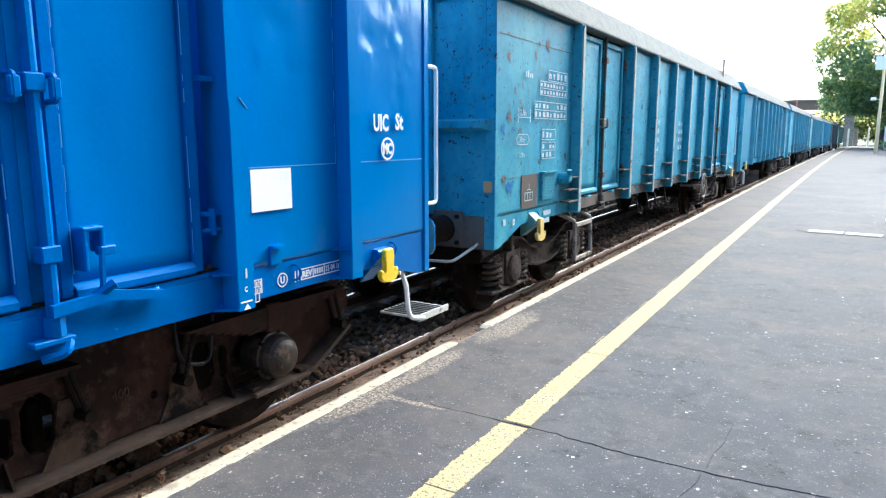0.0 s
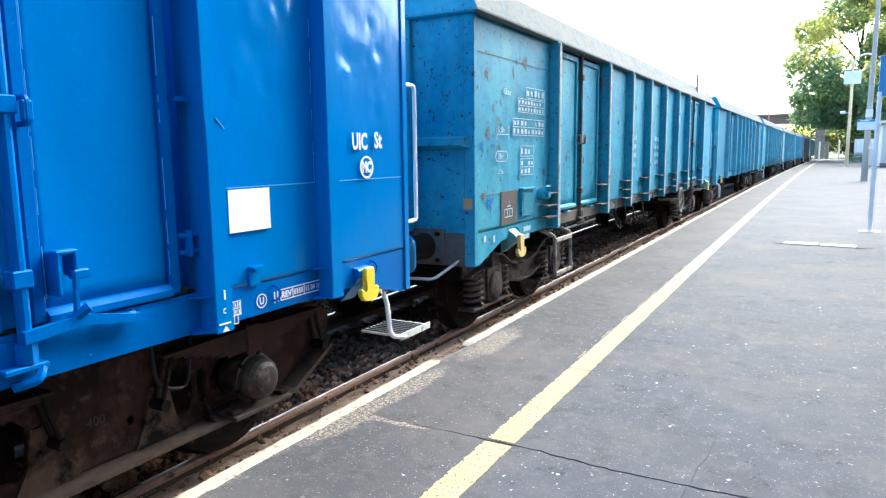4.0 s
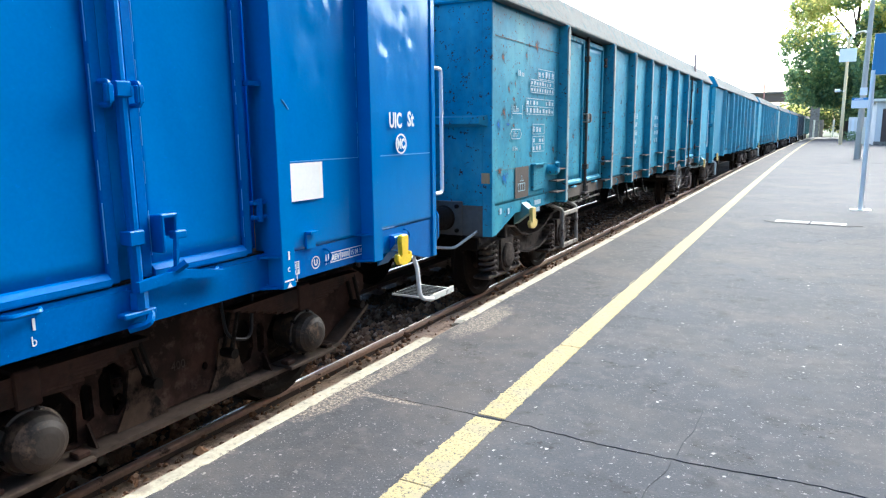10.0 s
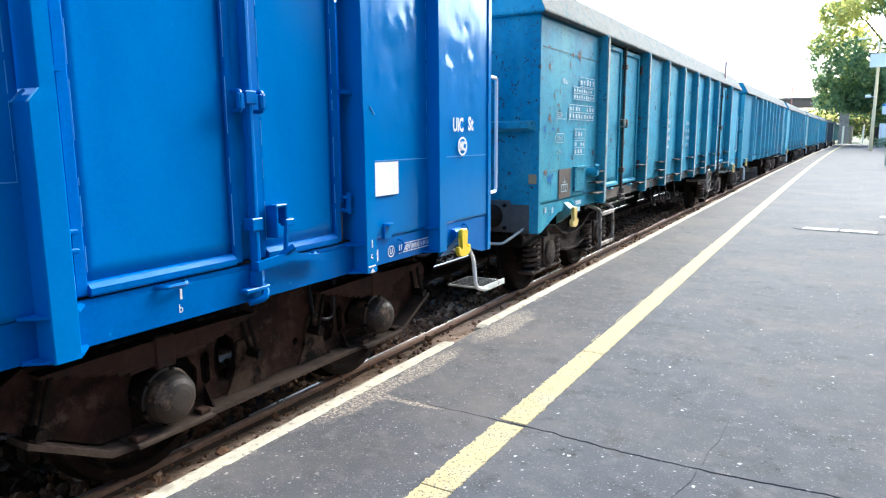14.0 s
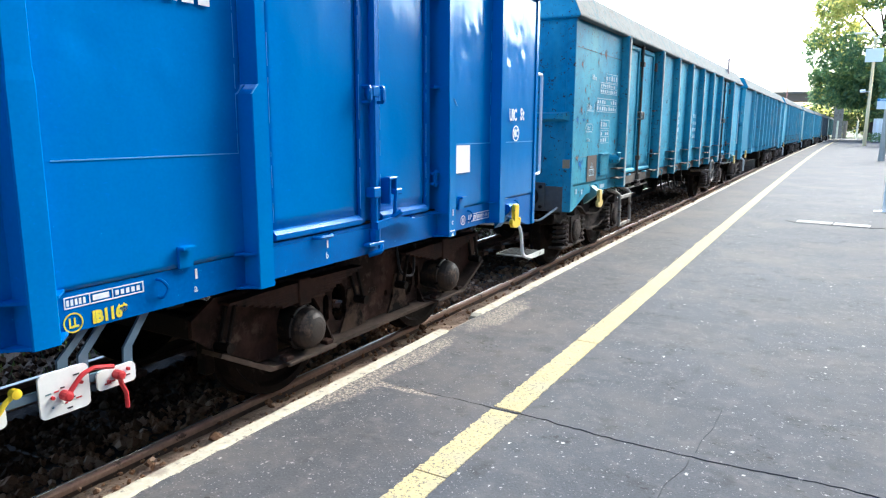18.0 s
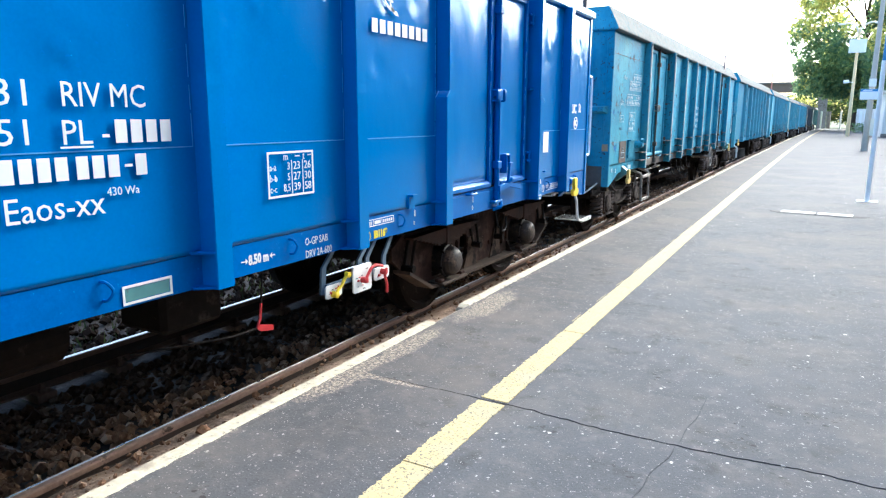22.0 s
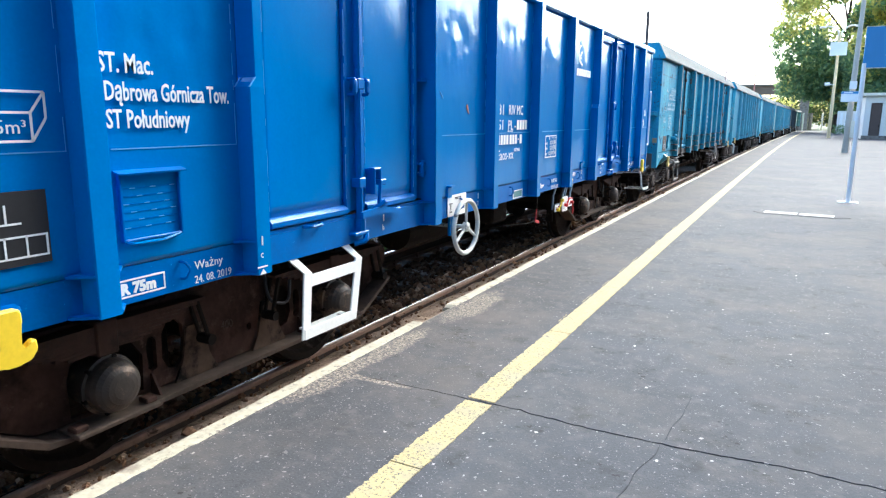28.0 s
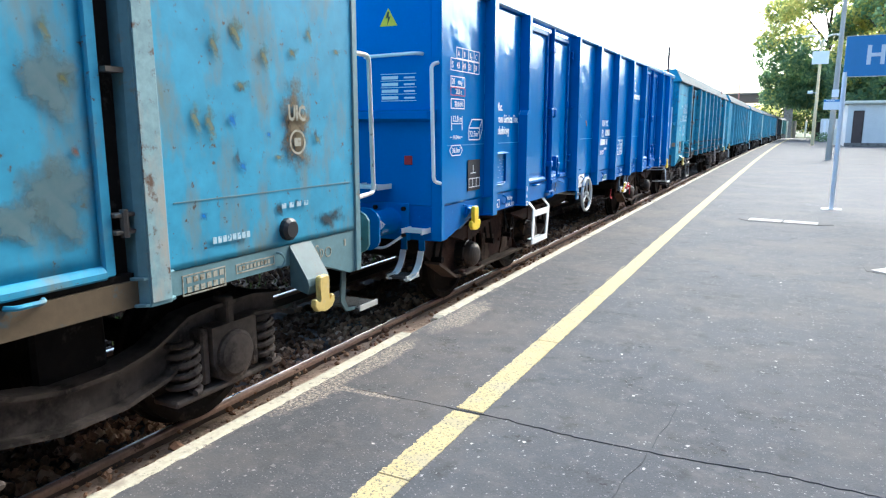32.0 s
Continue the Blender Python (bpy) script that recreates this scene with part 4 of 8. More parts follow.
    part("bolster", bm, M_SOOTSHADE, parent)
    for q in (-1.72, 1.72):
        bm = bmesh.new()
        box(bm, -0.95, 0.95, yb + q - 0.05, yb + q + 0.05, 0.68, 0.82, 0.01)
        part("headstock_beam", bm, M_SOOTSHADE, parent)
    # brake beams and blocks
    for v in (-0.935, 0.935):
        for q in (-0.56, 0.56):
            for s in (1, -1):
                bm = bmesh.new()
                box(bm, s * 0.755 - 0.045, s * 0.755 + 0.045, yb + v + q - 0.035, yb + v + q + 0.035, 0.36, 0.66, 0.01)
                part("brake_block", bm, M_SOOTSHADE, parent)
        wheelset(parent, yb + v)


def coil(bm, c, r, z0, z1, turns, wire):
    n = turns * 14
    tube(bm, [(c[0] + r * math.cos(k / 14 * 2 * math.pi), c[1] + r * math.sin(k / 14 * 2 * math.pi), z0 + (z1 - z0) * k / n) for k in range(n + 1)], wire, 7)


def cast_bogie(parent, yb, fine=True):
    """Cast bogie: swan-neck side frames and pairs of coil springs beside square axle boxes."""
    for s in (1, -1):
        def X(a, b):
            return (min(s * a, s * b), max(s * a, s * b))
        bm = bmesh.new()
        top = [(-1.42, 0.80), (-1.15, 0.84), (-0.80, 0.84), (-0.62, 0.82), (-0.38, 0.70), (-0.15, 0.65), (0.15, 0.65), (0.38, 0.70), (0.62, 0.82), (0.80, 0.84), (1.15, 0.84), (1.42, 0.80)]
        low = [(-1.42, 0.70), (-1.15, 0.74), (-0.85, 0.73), (-0.70, 0.68), (-0.46, 0.53), (-0.18, 0.47), (0.18, 0.47), (0.46, 0.53), (0.70, 0.68), (0.85, 0.73), (1.15, 0.74), (1.42, 0.70)]
        prism(bm, [(yb + a, b) for a, b in top] + [(yb + a, b) for a, b in low[::-1]], "x", *X(0.985, 1.015))
        fr = part("bogie_side_frame", bm, M_CAST, parent, "dark cast swan-neck bogie frame")
        for edge, off in ((top, 0.0), (low, -0.022)):
            bm = bmesh.new()
            prism(bm, [(yb + a, b + off) for a, b in edge] + [(yb + a, b + off + 0.022) for a, b in edge[::-1]], "x", *X(0.92, 1.09))
            part("frame_flange", bm, M_CAST, fr)
        for v in (-0.92, 0.92):
            y = yb + v
            bm = bmesh.new()
            prism(bm, [(y - 0.17, 0.74), (y - 0.17, 0.52), (y - 0.13, 0.42), (y - 0.06, 0.37), (y + 0.06, 0.37), (y + 0.13, 0.42), (y + 0.17, 0.52), (y + 0.17, 0.74)], "x", *X(0.92, 1.13))
            ab = part("axle_box", bm, M_CAST, parent, "broad dark cast axle box")
            bm = bmesh.new()
            lathe(bm, [(s * 1.13, 0.145), (s * 1.15, 0.145), (s * 1.165, 0.125), (s * 1.172, 0.06), (s * 1.172, 0.0001)], "x", (0, y, 0.545), 20)
            part("cover", bm, M_CAST, ab, "round greasy cover of the axle box")
            for q in (-0.205, 0.205):
                bm = bmesh.new()
                box(bm, *X(0.95, 1.11), y + q - 0.03, y + q + 0.03, 0.40, 0.74, 0.012)
                part("horn_guide", bm, M_CAST, parent)
            bm = bmesh.new()
            box(bm, *X(0.92, 1.12), y - 0.45, y + 0.45, 0.335, 0.375, 0.012)
            part("spring_seat", bm, M_CAST, parent)
            bm = bmesh.new()
            box(bm, *X(1.0, 1.12), y - 0.03, y + 0.03, 0.70, 0.90, 0.01)
            part("guide_bracket", bm, M_CAST, parent)
            for q in (-0.32, 0.32):
                bm = bmesh.new()
                if fine:
                    coil(bm, (s * 1.04, y + q), 0.085, 0.39, 0.70, 5, 0.021)
                    coil(bm, (s * 1.04, y + q), 0.045, 0.39, 0.70, 6, 0.012)
                else:
                    tube(bm, [(s * 1.04, y + q, 0.42), (s * 1.04, y + q, 0.74)], 0.1, 10)
                part("coil_spring", bm, M_CAST, parent, "rusty coil spring")
    bm = bmesh.new()
    box(bm, -0.95, 0.95, yb - 0.2, yb + 0.2, 0.5, 0.98, 0.02)
    part("bolster", bm, M_SOOTSHADE, parent)
    for q in (-1.40, 1.40):
        bm = bmesh.new()
        box(bm, -1.0, 1.0, yb + q - 0.05, yb + q + 0.05, 0.66, 0.80, 0.01)
        part("headstock_beam", bm, M_SOOTSHADE, parent)
    for v in (-0.92, 0.92):
        wheelset(parent, yb + v)


def buffers(w, half, paint, sleeve=None):
    for e in (1, -1):
        for s in (1, -1):
            x, y = s * 0.875, e * half
            bm = bmesh.new()
            box(bm, x - 0.20, x + 0.20, min(y, y + e * 0.03), max(y, y + e * 0.03), 0.90, 1.24, 0.006)
            part("buffer_base", bm, M_HEADGRIME if sleeve else paint, w)
            bm = bmesh.new()
            lathe(bm, [(y + e * 0.03, 0.125), (y + e * 0.06, 0.115), (y + e * 0.34, 0.115), (y + e * 0.345, 0.095), (y + e * 0.55, 0.095)], "y", (x, 0, 1.07), 20)
            part("buffer_sleeve", bm, sleeve or paint, w, "round buffer sleeve")
            bm = bmesh.new()
            R = [(x + 0.225 * max(-1, min(1, 1.25 * math.cos(a * math.pi / 12))), 1.07 + 0.18 * max(-1, min(1, 1.12 * math.sin(a * math.pi / 12)))) for a in range(24)]
            prism(bm, R, "y", min(y + e * 0.55, y + e * 0.575), max(y + e * 0.55, y + e * 0.575))
            part("buffer_head", bm, M_GREYTEAL if sleeve else paint, w, "wide flat buffer head")
            for dx in (-0.15, 0.15):
                for dz in (-0.12, 0.12):
                    bm = bmesh.new()
                    tube(bm, [(x + dx, y + e * 0.03, 1.07 + dz), (x + dx, y + e * 0.055, 1.07 + dz)], 0.022, 6)
                    part("base_bolt", bm, M_SOOTSHADE, w)
        # coupling
        bm = bmesh.new()
        y = e * half
        tube(bm, bent([(0, y, 1.0), (0, y + e * 0.28, 1.0), (0, y + e * 0.34, 1.12), (0, y + e * 0.22, 1.14)], 0.05), 0.035, 8)
        part("draw_hook", bm, M_SOOTSHADE, w)
        bm = bmesh.new()
        tube(bm, bent([(-0.06, y + e * 0.22, 1.0), (-0.06, y + e * 0.42, 0.72), (0.06, y + e * 0.42, 0.72), (0.06, y + e * 0.22, 1.0)], 0.04), 0.02, 8)
        part("coupling_link", bm, M_SOOTSHADE, w)
        bm = bmesh.new()
        tube(bm, bent([(0.35, y, 0.95), (0.35, y + e * 0.25, 0.9), (0.3, y + e * 0.42, 0.62), (0.22, y + e * 0.5, 0.66)], 0.1), 0.02, 8)
        part("brake_hose", bm, M_BLACK, w, "black rubber brake hose")
        bm = bmesh.new()
        tube(bm, bent([(0.35, y, 0.95), (0.35, y + e * 0.12, 0.93)], 0.02), 0.03, 8)
        part("brake_cock", bm, M_RED, w, "red brake cock")


def lash_ring(bm, x, y, z, s=1):
    tube(bm, bent([(x, y - 0.015, z + 0.045), (x + 0.032, y - 0.005, z + 0.045), (x + 0.036, y + 0.028, z), (x + 0.03, y + 0.0, z - 0.045), (x, y - 0.01, z - 0.04)], 0.02), 0.0075, 6)


def tow_hook(w, y, x, bracket, worn=False, dz=0.0):
    bracket = M_BLUEFIT if bracket is M_BLUE else bracket
    bm = bmesh.new()
    prism(bm, [(x - 0.12, 1.19), (x + 0.035, 1.165), (x + 0.045, 1.15), (x + 0.045, 1.11), (x - 0.12, 0.93)], "y", y - 0.075, y + 0.075)
    if dz < -0.1:
        # a larger wedge that leans far out
        bm.clear()
        prism(bm, [(x - 0.034, 1.195), (x + 0.10, 0.99), (x + 0.112, 0.945), (x + 0.10, 0.895), (x - 0.034, 0.93)], "y", y - 0.105, y + 0.105)
    elif dz:
        for v in bm.verts:
            v.co.z += dz
            if v.co.x < x:
                v.co.z += 0.10 if v.co.z > 1.19 + dz - 0.01 else 0.05
    br = part("hook_bracket", bm, bracket, w, "wedge-shaped bracket of the rope hook")
    bm = bmesh.new()
    prism(bm, [(y + q * a, b) for q, pts in ((1, ((0.038, 1.172), (0.052, 1.155), (0.054, 1.11), (0.034, 1.07), (0.032, 1.025), (0.045, 1.002), (0.064, 1.004), (0.072, 1.032), (0.098, 1.036), (0.104, 0.99), (0.074, 0.952), (0.02, 0.945))), (-1, ((0.02, 0.945), (0.074, 0.952), (0.104, 0.99), (0.098, 1.036), (0.072, 1.032), (0.064, 1.004), (0.045, 1.002), (0.032, 1.025), (0.034, 1.07), (0.054, 1.11), (0.052, 1.155), (0.038, 1.172)))) for a, b in pts], "x", x + 0.046, x + 0.085)
    bmesh.ops.bevel(bm, geom=list(bm.edges), offset=0.008, segments=1, affect="EDGES")
    bmesh.ops.translate(bm, vec=(0.067 if dz < -0.1 else 0, 0, dz), verts=bm.verts)
    part("rope_hook", bm, M_YELLOWWORN if worn else M_YELLOW, br, "worn pale yellow rope hook" if worn else "bright yellow rope hook")


def door(w, y0, y1, zb, zt, paint, x=HW, lever=True, split=0.08):
    """Double-leaf side door with rims, a locking rod and hinges, on the near side."""
    ym = (y0 + y1) / 2 + split
    gap = 0.055
    fit = M_BLUEFIT if paint is M_BLUE else paint
    iron = fit if paint is M_BLUE else M_GRIMESOLE
    for k, (a, b) in enumerate(((y0 + 0.055, ym - gap), (ym + gap, y1 - 0.10))):
        bm = bmesh.new()
        dented(bm, a + 0.05, b - 0.05, zb + 0.05, zt - 0.05, x - 0.035, 14, 22, 0.006, a * 3.7 + y0, 0.025)
        leaf = part("door_leaf", bm, paint, w, smooth="front")
        for q in ((a, a + 0.06, zb, zt), (b - 0.06, b, zb, zt), (a + 0.06, b - 0.06, zt - 0.06, zt)):
            bm = bmesh.new()
            box(bm, x - 0.055, x - 0.012, *q, 0.008)
            part("door_rim", bm, fit, leaf)
        bm = bmesh.new()
        prism(bm, [(x - 0.055, zb), (x - 0.004, zb - 0.005), (x + 0.004, zb + 0.004), (x + 0.004, zb + 0.03), (x - 0.02, zb + 0.05), (x - 0.055, zb + 0.065)], "y", a + 0.06, b - 0.06)
        part("door_rim", bm, fit, leaf)
        if paint is M_BLUE:
            rs = random.Random(int(a * 100) + 7)
            for yy in (a + 0.058, b - 0.062):
                z = zb + 0.1
                while z < zt - 0.1:
                    z2 = min(zt - 0.08, z + rs.uniform(0.03, 0.3))
                    bm = bmesh.new()
                    box(bm, x - 0.014, x - 0.0105, yy, yy + rs.uniform(0.002, 0.004), z, z2)
                    part("weld_bead", bm, M_SEAM, leaf)
                    z = z2 + rs.uniform(0.01, 0.16)
        bm = bmesh.new()
        tube(bm, bent([(x - 0.01, (a + b) / 2 - 0.08, zb - 0.03), (x + 0.03, (a + b) / 2 - 0.06, zb - 0.03), (x + 0.03, (a + b) / 2 + 0.06, zb - 0.03), (x - 0.01, (a + b) / 2 + 0.08, zb - 0.03)], 0.02), 0.012, 6)
        part("door_catch", bm, fit, leaf)
        # hinges on the post side
        for z in (zb + 0.24, zb + 0.93, zb + 1.62):
            bm = bmesh.new()
            yy = a - 0.03 if k == 0 else b + 0.05
            if abs(z - zb - 0.93) < 0.1:
                box(bm, x - 0.05, x + 0.02, yy - 0.045, yy + 0.045, z - 0.012, z + 0.012)
            else:
                box(bm, x - 0.05, x + 0.012, yy - 0.055, yy + 0.055, z - 0.05, z - 0.03, 0.004)
                box(bm, x - 0.05, x + 0.012, yy - 0.055, yy + 0.055, z + 0.03, z + 0.05, 0.004)
                tube(bm, [(x + 0.002, yy, z - 0.065), (x + 0.002, yy, z + 0.065)], 0.02, 8)
            part("hinge", bm, iron, leaf)
    bm = bmesh.new()
    box(bm, x - 0.075, x - 0.058, ym - 0.075, ym + 0.075, zb, zt)
    # old wagons: shade between the leaves put into a dark backing
    part("door_backing", bm, paint if paint is M_BLUE else M_SOOTSHADE, w)
    bm = bmesh.new()
    tube(bm, [(x + 0.012, ym + 0.005, zb - 0.14), (x + 0.012, ym + 0.005, zt + 0.04)], 0.027 if paint is M_BLUE else 0.018, 10)
    rod = part("locking_rod", bm, iron, w, "round vertical door locking rod")
    for z in (zb + 0.20, zb + 0.86, zb + 1.6):
        bm = bmesh.new()
        box(bm, x - 0.03, x + 0.045, ym - 0.035, ym + 0.045, z - 0.035, z + 0.035, 0.006)
        part("rod_bracket", bm, iron, rod)
    for q in (-1, 1):
        bm = bmesh.new()
        tube(bm, bent([(x - 0.015, ym + q * 0.075, zb + 0.79), (x + 0.05, ym + q * 0.075, zb + 0.79), (x + 0.05, ym + q * 0.075, zb + 0.89), (x - 0.015, ym + q * 0.075, zb + 0.89)], 0.02), 0.012, 6)
        box(bm, x + 0.035, x + 0.058, ym + q * 0.075 - 0.022, ym + q * 0.075 + 0.022, zb + 0.80, zb + 0.88, 0.006)
        part("pull_handle", bm, (fit if paint is M_BLUE else M_DIRTYWHITE), rod)
    bm = bmesh.new()
    box(bm, x - 0.02, x + 0.05, ym - 0.10, ym + 0.07, zb - 0.16, zb - 0.135, 0.005)
    tube(bm, bent([(x + 0.03, ym + 0.05, zb - 0.15), (x + 0.06, ym + 0.02, zb - 0.20), (x, ym - 0.05, zb - 0.22)], 0.03), 0.02, 6)
    tube(bm, [(x + 0.012, ym + 0.005, zb - 0.13), (x + 0.012, ym + 0.005, zb - 0.05)], 0.042, 8)
    part("rod_foot", bm, iron, rod)
    if lever:
        bm = bmesh.new()
        prism(bm, [(ym - 0.02, zb + 0.0), (ym + 0.22, zb + 0.02), (ym + 0.50, zb - 0.035), (ym + 0.52, zb - 0.075), (ym + 0.22, zb - 0.025), (ym - 0.02, zb - 0.05)], "x", x + 0.03, x + 0.06)
        part("lock_lever", bm, fit, rod)
        bm = bmesh.new()
        box(bm, x - 0.03, x + 0.06, ym + 0.125, ym + 0.145, zb + 0.11, zb + 0.29, 0.006)
        box(bm, x - 0.03, x + 0.06, ym + 0.20, ym + 0.22, zb + 0.18, zb + 0.29, 0.006)
        box(bm, x + 0.0, x + 0.06, ym + 0.125, ym + 0.22, zb + 0.275, zb + 0.295, 0.006)
        tube(bm, [(x + 0.045, ym + 0.2, zb + 0.02), (x + 0.06, ym + 0.2, zb + 0.2)], 0.014, 6)
        tube(bm, [(x + 0.03, ym + 0.17, zb + 0.0), (x + 0.07, ym + 0.24, zb + 0.05)], 0.022, 6)
        box(bm, x + 0.02, x + 0.07, ym + 0.19, ym + 0.26, zb + 0.17, zb + 0.21, 0.006)
        part("safety_catch", bm, fit, rod)


def lip_plate(bm, prof, reach, top_z, across):
    """Sloping rail with mitred ends: (offset, extra length at each end, height) points."""
    ends = []
    for q in (-1, 1):
        ends.append([bm.verts.new((q * (reach + g), o, top_z + z) if across else (o, q * (reach + g), top_z + z)) for o, g, z in prof])
    n = len(prof)
    for k in range(n):
        bm.faces.new((ends[0][k], ends[0][(k + 1) % n], ends[1][(k + 1) % n], ends[1][k]))
    bm.faces.new(ends[0][::-1]), bm.faces.new(ends[1])


def ring_mark(bm, y, z, r, w, x):
    """A painted ring on a side wall."""
    loops = [[bm.verts.new((xx, y + rr * math.cos(k * math.pi / 12), z + rr * math.sin(k * math.pi / 12))) for k in range(24)] for xx, rr in ((x, r), (x, r - w), (x + 0.002, r - w), (x + 0.002, r))]
    for a, b in zip(loops, loops[1:] + loops[:1]):
        for k in range(24):
            bm.faces.new((a[k], a[(k + 1) % 24], b[(k + 1) % 24], b[k]))


def wagon_body(w, half, posts, doors, paint, top_z, seam, sole_low, floor_line, end_low, amp, post_w=0.16, post_d=0.075, lip=None, sole=None, fine=True, post_paint=None, knee=True, split=0.08, sole_mid=None):
    """Open goods wagon: sole bars, panels between posts, ends, floor, top rails. posts: offsets along the side; doors: which bays."""
    x = HW
    sole = sole or paint
    post_paint = post_paint or paint
    edges = [-half] + posts + [half]
    for s in (1, -1):
        # sole bar with lowered ends
        for k in range(len(edges) - 1):
            a, b = edges[k], edges[k + 1]
            bm = bmesh.new()
            if k == 0:
                pr = [(a, end_low), (a + 0.12, end_low), (a + 0.62, sole_low), (b, sole_low), (b, floor_line - 0.004), (a, floor_line - 0.004)]
            elif k == len(edges) - 2:
                pr = [(a, sole_low), (b - 0.62, sole_low), (b - 0.12, end_low), (b, end_low), (b, floor_line - 0.004), (a, floor_line - 0.004)]
            else:
                pr = [(a, sole_low), (b, sole_low), (b, floor_line - 0.004), (a, floor_line - 0.004)]
            prism(bm, pr, "x", min(s * (x - 0.10), s * (x - 0.004)), max(s * (x - 0.10), s * (x - 0.004)))
            part("sole_bar", bm, sole_mid if sole_mid and 0 < k < len(edges) - 2 else sole, w)
        for k in range(len(edges) - 1):
            a, b = edges[k], edges[k + 1]
            a2, b2 = a + (post_w * 0.3 if k else 0.0), b - (post_w * 0.3 if k < len(edges) - 2 else 0.0)
            if k in doors:
                a2, b2 = a + post_w / 2, b - post_w / 2
                if s == 1 and fine:
                    door(w, a2, b2, floor_line + 0.035, top_z - 0.10, paint, lever=paint is M_BLUE, split=split if a2 > 0 else 0.02)
                else:
                    for q in ((a2 + 0.05, (a2 + b2) / 2 - 0.03), ((a2 + b2) / 2 + 0.03, b2 - 0.05)):
                        bm = bmesh.new()
                        box(bm, min(s * (x - 0.06), s * (x - 0.02)), max(s * (x - 0.06), s * (x - 0.02)), *q, floor_line + 0.03, top_z - 0.1, 0.012)
                        part("door_leaf", bm, paint, w)
                    bm = bmesh.new()
                    tube(bm, [(s * x, (a2 + b2) / 2, floor_line), (s * x, (a2 + b2) / 2, top_z - 0.08)], 0.03, 6)
                    part("locking_rod", bm, paint, w)
                bm = bmesh.new()
                dp = 0.17 if paint is M_BLUE else 0.085
                box(bm, min(s * (x - dp), s * (x - dp + 0.015)), max(s * (x - dp), s * (x - dp + 0.015)), a, b, floor_line - 0.1, top_z - 0.05)
                # old wagons: shade of the door gap put into a dark back
                part("door_frame_back", bm, paint if paint is M_BLUE else M_SOOTSHADE, w)
                if paint is M_BLUE:
                    bm = bmesh.new()
                    box(bm, min(s * (x - 0.15), s * (x - 0.012)), max(s * (x - 0.15), s * (x - 0.012)), a + post_w / 2, b - post_w / 2, floor_line - 0.003, floor_line + 0.02)
                    part("door_sill", bm, M_BLUEFIT, w)
                continue
            if s == 1 and fine:
                rs = random.Random(int((a + 30) * 97 + half * 13))
                dents = [(rs.uniform(a2 + 0.15, b2 - 0.15), rs.uniform(seam + 0.3, top_z - 0.15), rs.choice((0.028, 0.032, 0.04, 0.06, 0.09)), rs.choice((-1, 1)) * rs.uniform(0.002, 0.0055) * amp / 0.007) for _ in range(18)]
                bm = bmesh.new()
                dented(bm, a2, b2, floor_line, top_z - 0.06, x, max(14, int((b2 - a2) * (44 if knee else 26))), 72 if knee else 52, amp, a * 1.9 + 11 + half, 0.03, dents, seam)
                part("side_panel", bm, paint, w, smooth="front")
                bm = bmesh.new()
                sa, sb_ = (a + 0.135, b - 0.07) if knee else (a2 + 0.10, b2 - 0.10)
                box(bm, x - 0.002, x + 0.003, sa, sb_, seam - 0.003, seam + 0.003)
                part("weld_seam", bm, M_PALETEAL if paint is not M_BLUE else M_SEAM, w)
                if knee and k < len(edges) - 2:
                    # broken weld beads up the edge of the sheet
                    z = seam
                    while z < top_z - 0.25:
                        z2 = min(top_z - 0.2, z + rs.uniform(0.04, 0.22))
                        bm = bmesh.new()
                        box(bm, x - 0.002, x + 0.003, sb_ - 0.004, sb_ + rs.uniform(-0.002, 0.001), z, z2)
                        part("weld_bead", bm, M_SEAM, w)
                        z = z2 + rs.uniform(0.005, 0.10)
                bm = bmesh.new()
                lash_ring(bm, x - 0.008, (a2 + b2) / 2, floor_line - 0.08)
                part("lashing_ring", bm, sole, w)
            else:
                bm = bmesh.new()
                box(bm, min(s * (x - 0.03), s * x), max(s * (x - 0.03), s * x), a2, b2, floor_line, top_z - 0.05)
                part("side_panel", bm, paint, w)
        # posts
        for i, y in enumerate(posts):
            bm = bmesh.new()
            away = (-1 if i + 1 in doors else 1 if i in doors else 0) if knee else 0
            h = post_w / 2
            d = post_d
            k1, k2 = (0.95, 0.85) if knee else (0.78, 0.70)
            prof = [(x - 0.088, -h), (x + 0.004, -h), (x + d * 0.94, -h * k1), (x + d, -h * k2), (x + d, h * k2), (x + d * 0.94, h * k1), (x + 0.004, h), (x - 0.088, h)]
            lo, hi, kz = sole_low - 0.005, top_z - 0.05, seam + 0.30
            thin = 0.60 if away else 0.92
            rows = [(lo, 1.0, 1.0), (kz, 1.0, 1.0), (kz + 0.05, thin, 0.98), (hi, thin, 0.96)] if knee else [(lo, 1.0, 1.0), (kz, 1.0, 1.0), (kz + 0.09, 0.97, 1), (hi, 0.93, 0.9)]
            rings = [[bm.verts.new((s * (x - 0.03 + (px - x + 0.03) * fd), y + py * fw - away * h * (1 - fw), z)) for px, py in prof] for z, fw, fd in rows]
            n = len(prof)
            for q0, q1 in zip(rings, rings[1:]):
                for k in range(n - 1):
                    bm.faces.new((q0[k], q0[k + 1], q1[k + 1], q1[k]))
                bm.faces.new((q0[n - 1], q0[0], q1[0], q1[n - 1]))
            bm.faces.new(rings[0]), bm.faces.new(rings[-1])
            p = part("side_post", bm, post_paint, w)
            if fine and not knee and s == 1:
                bm = bmesh.new()
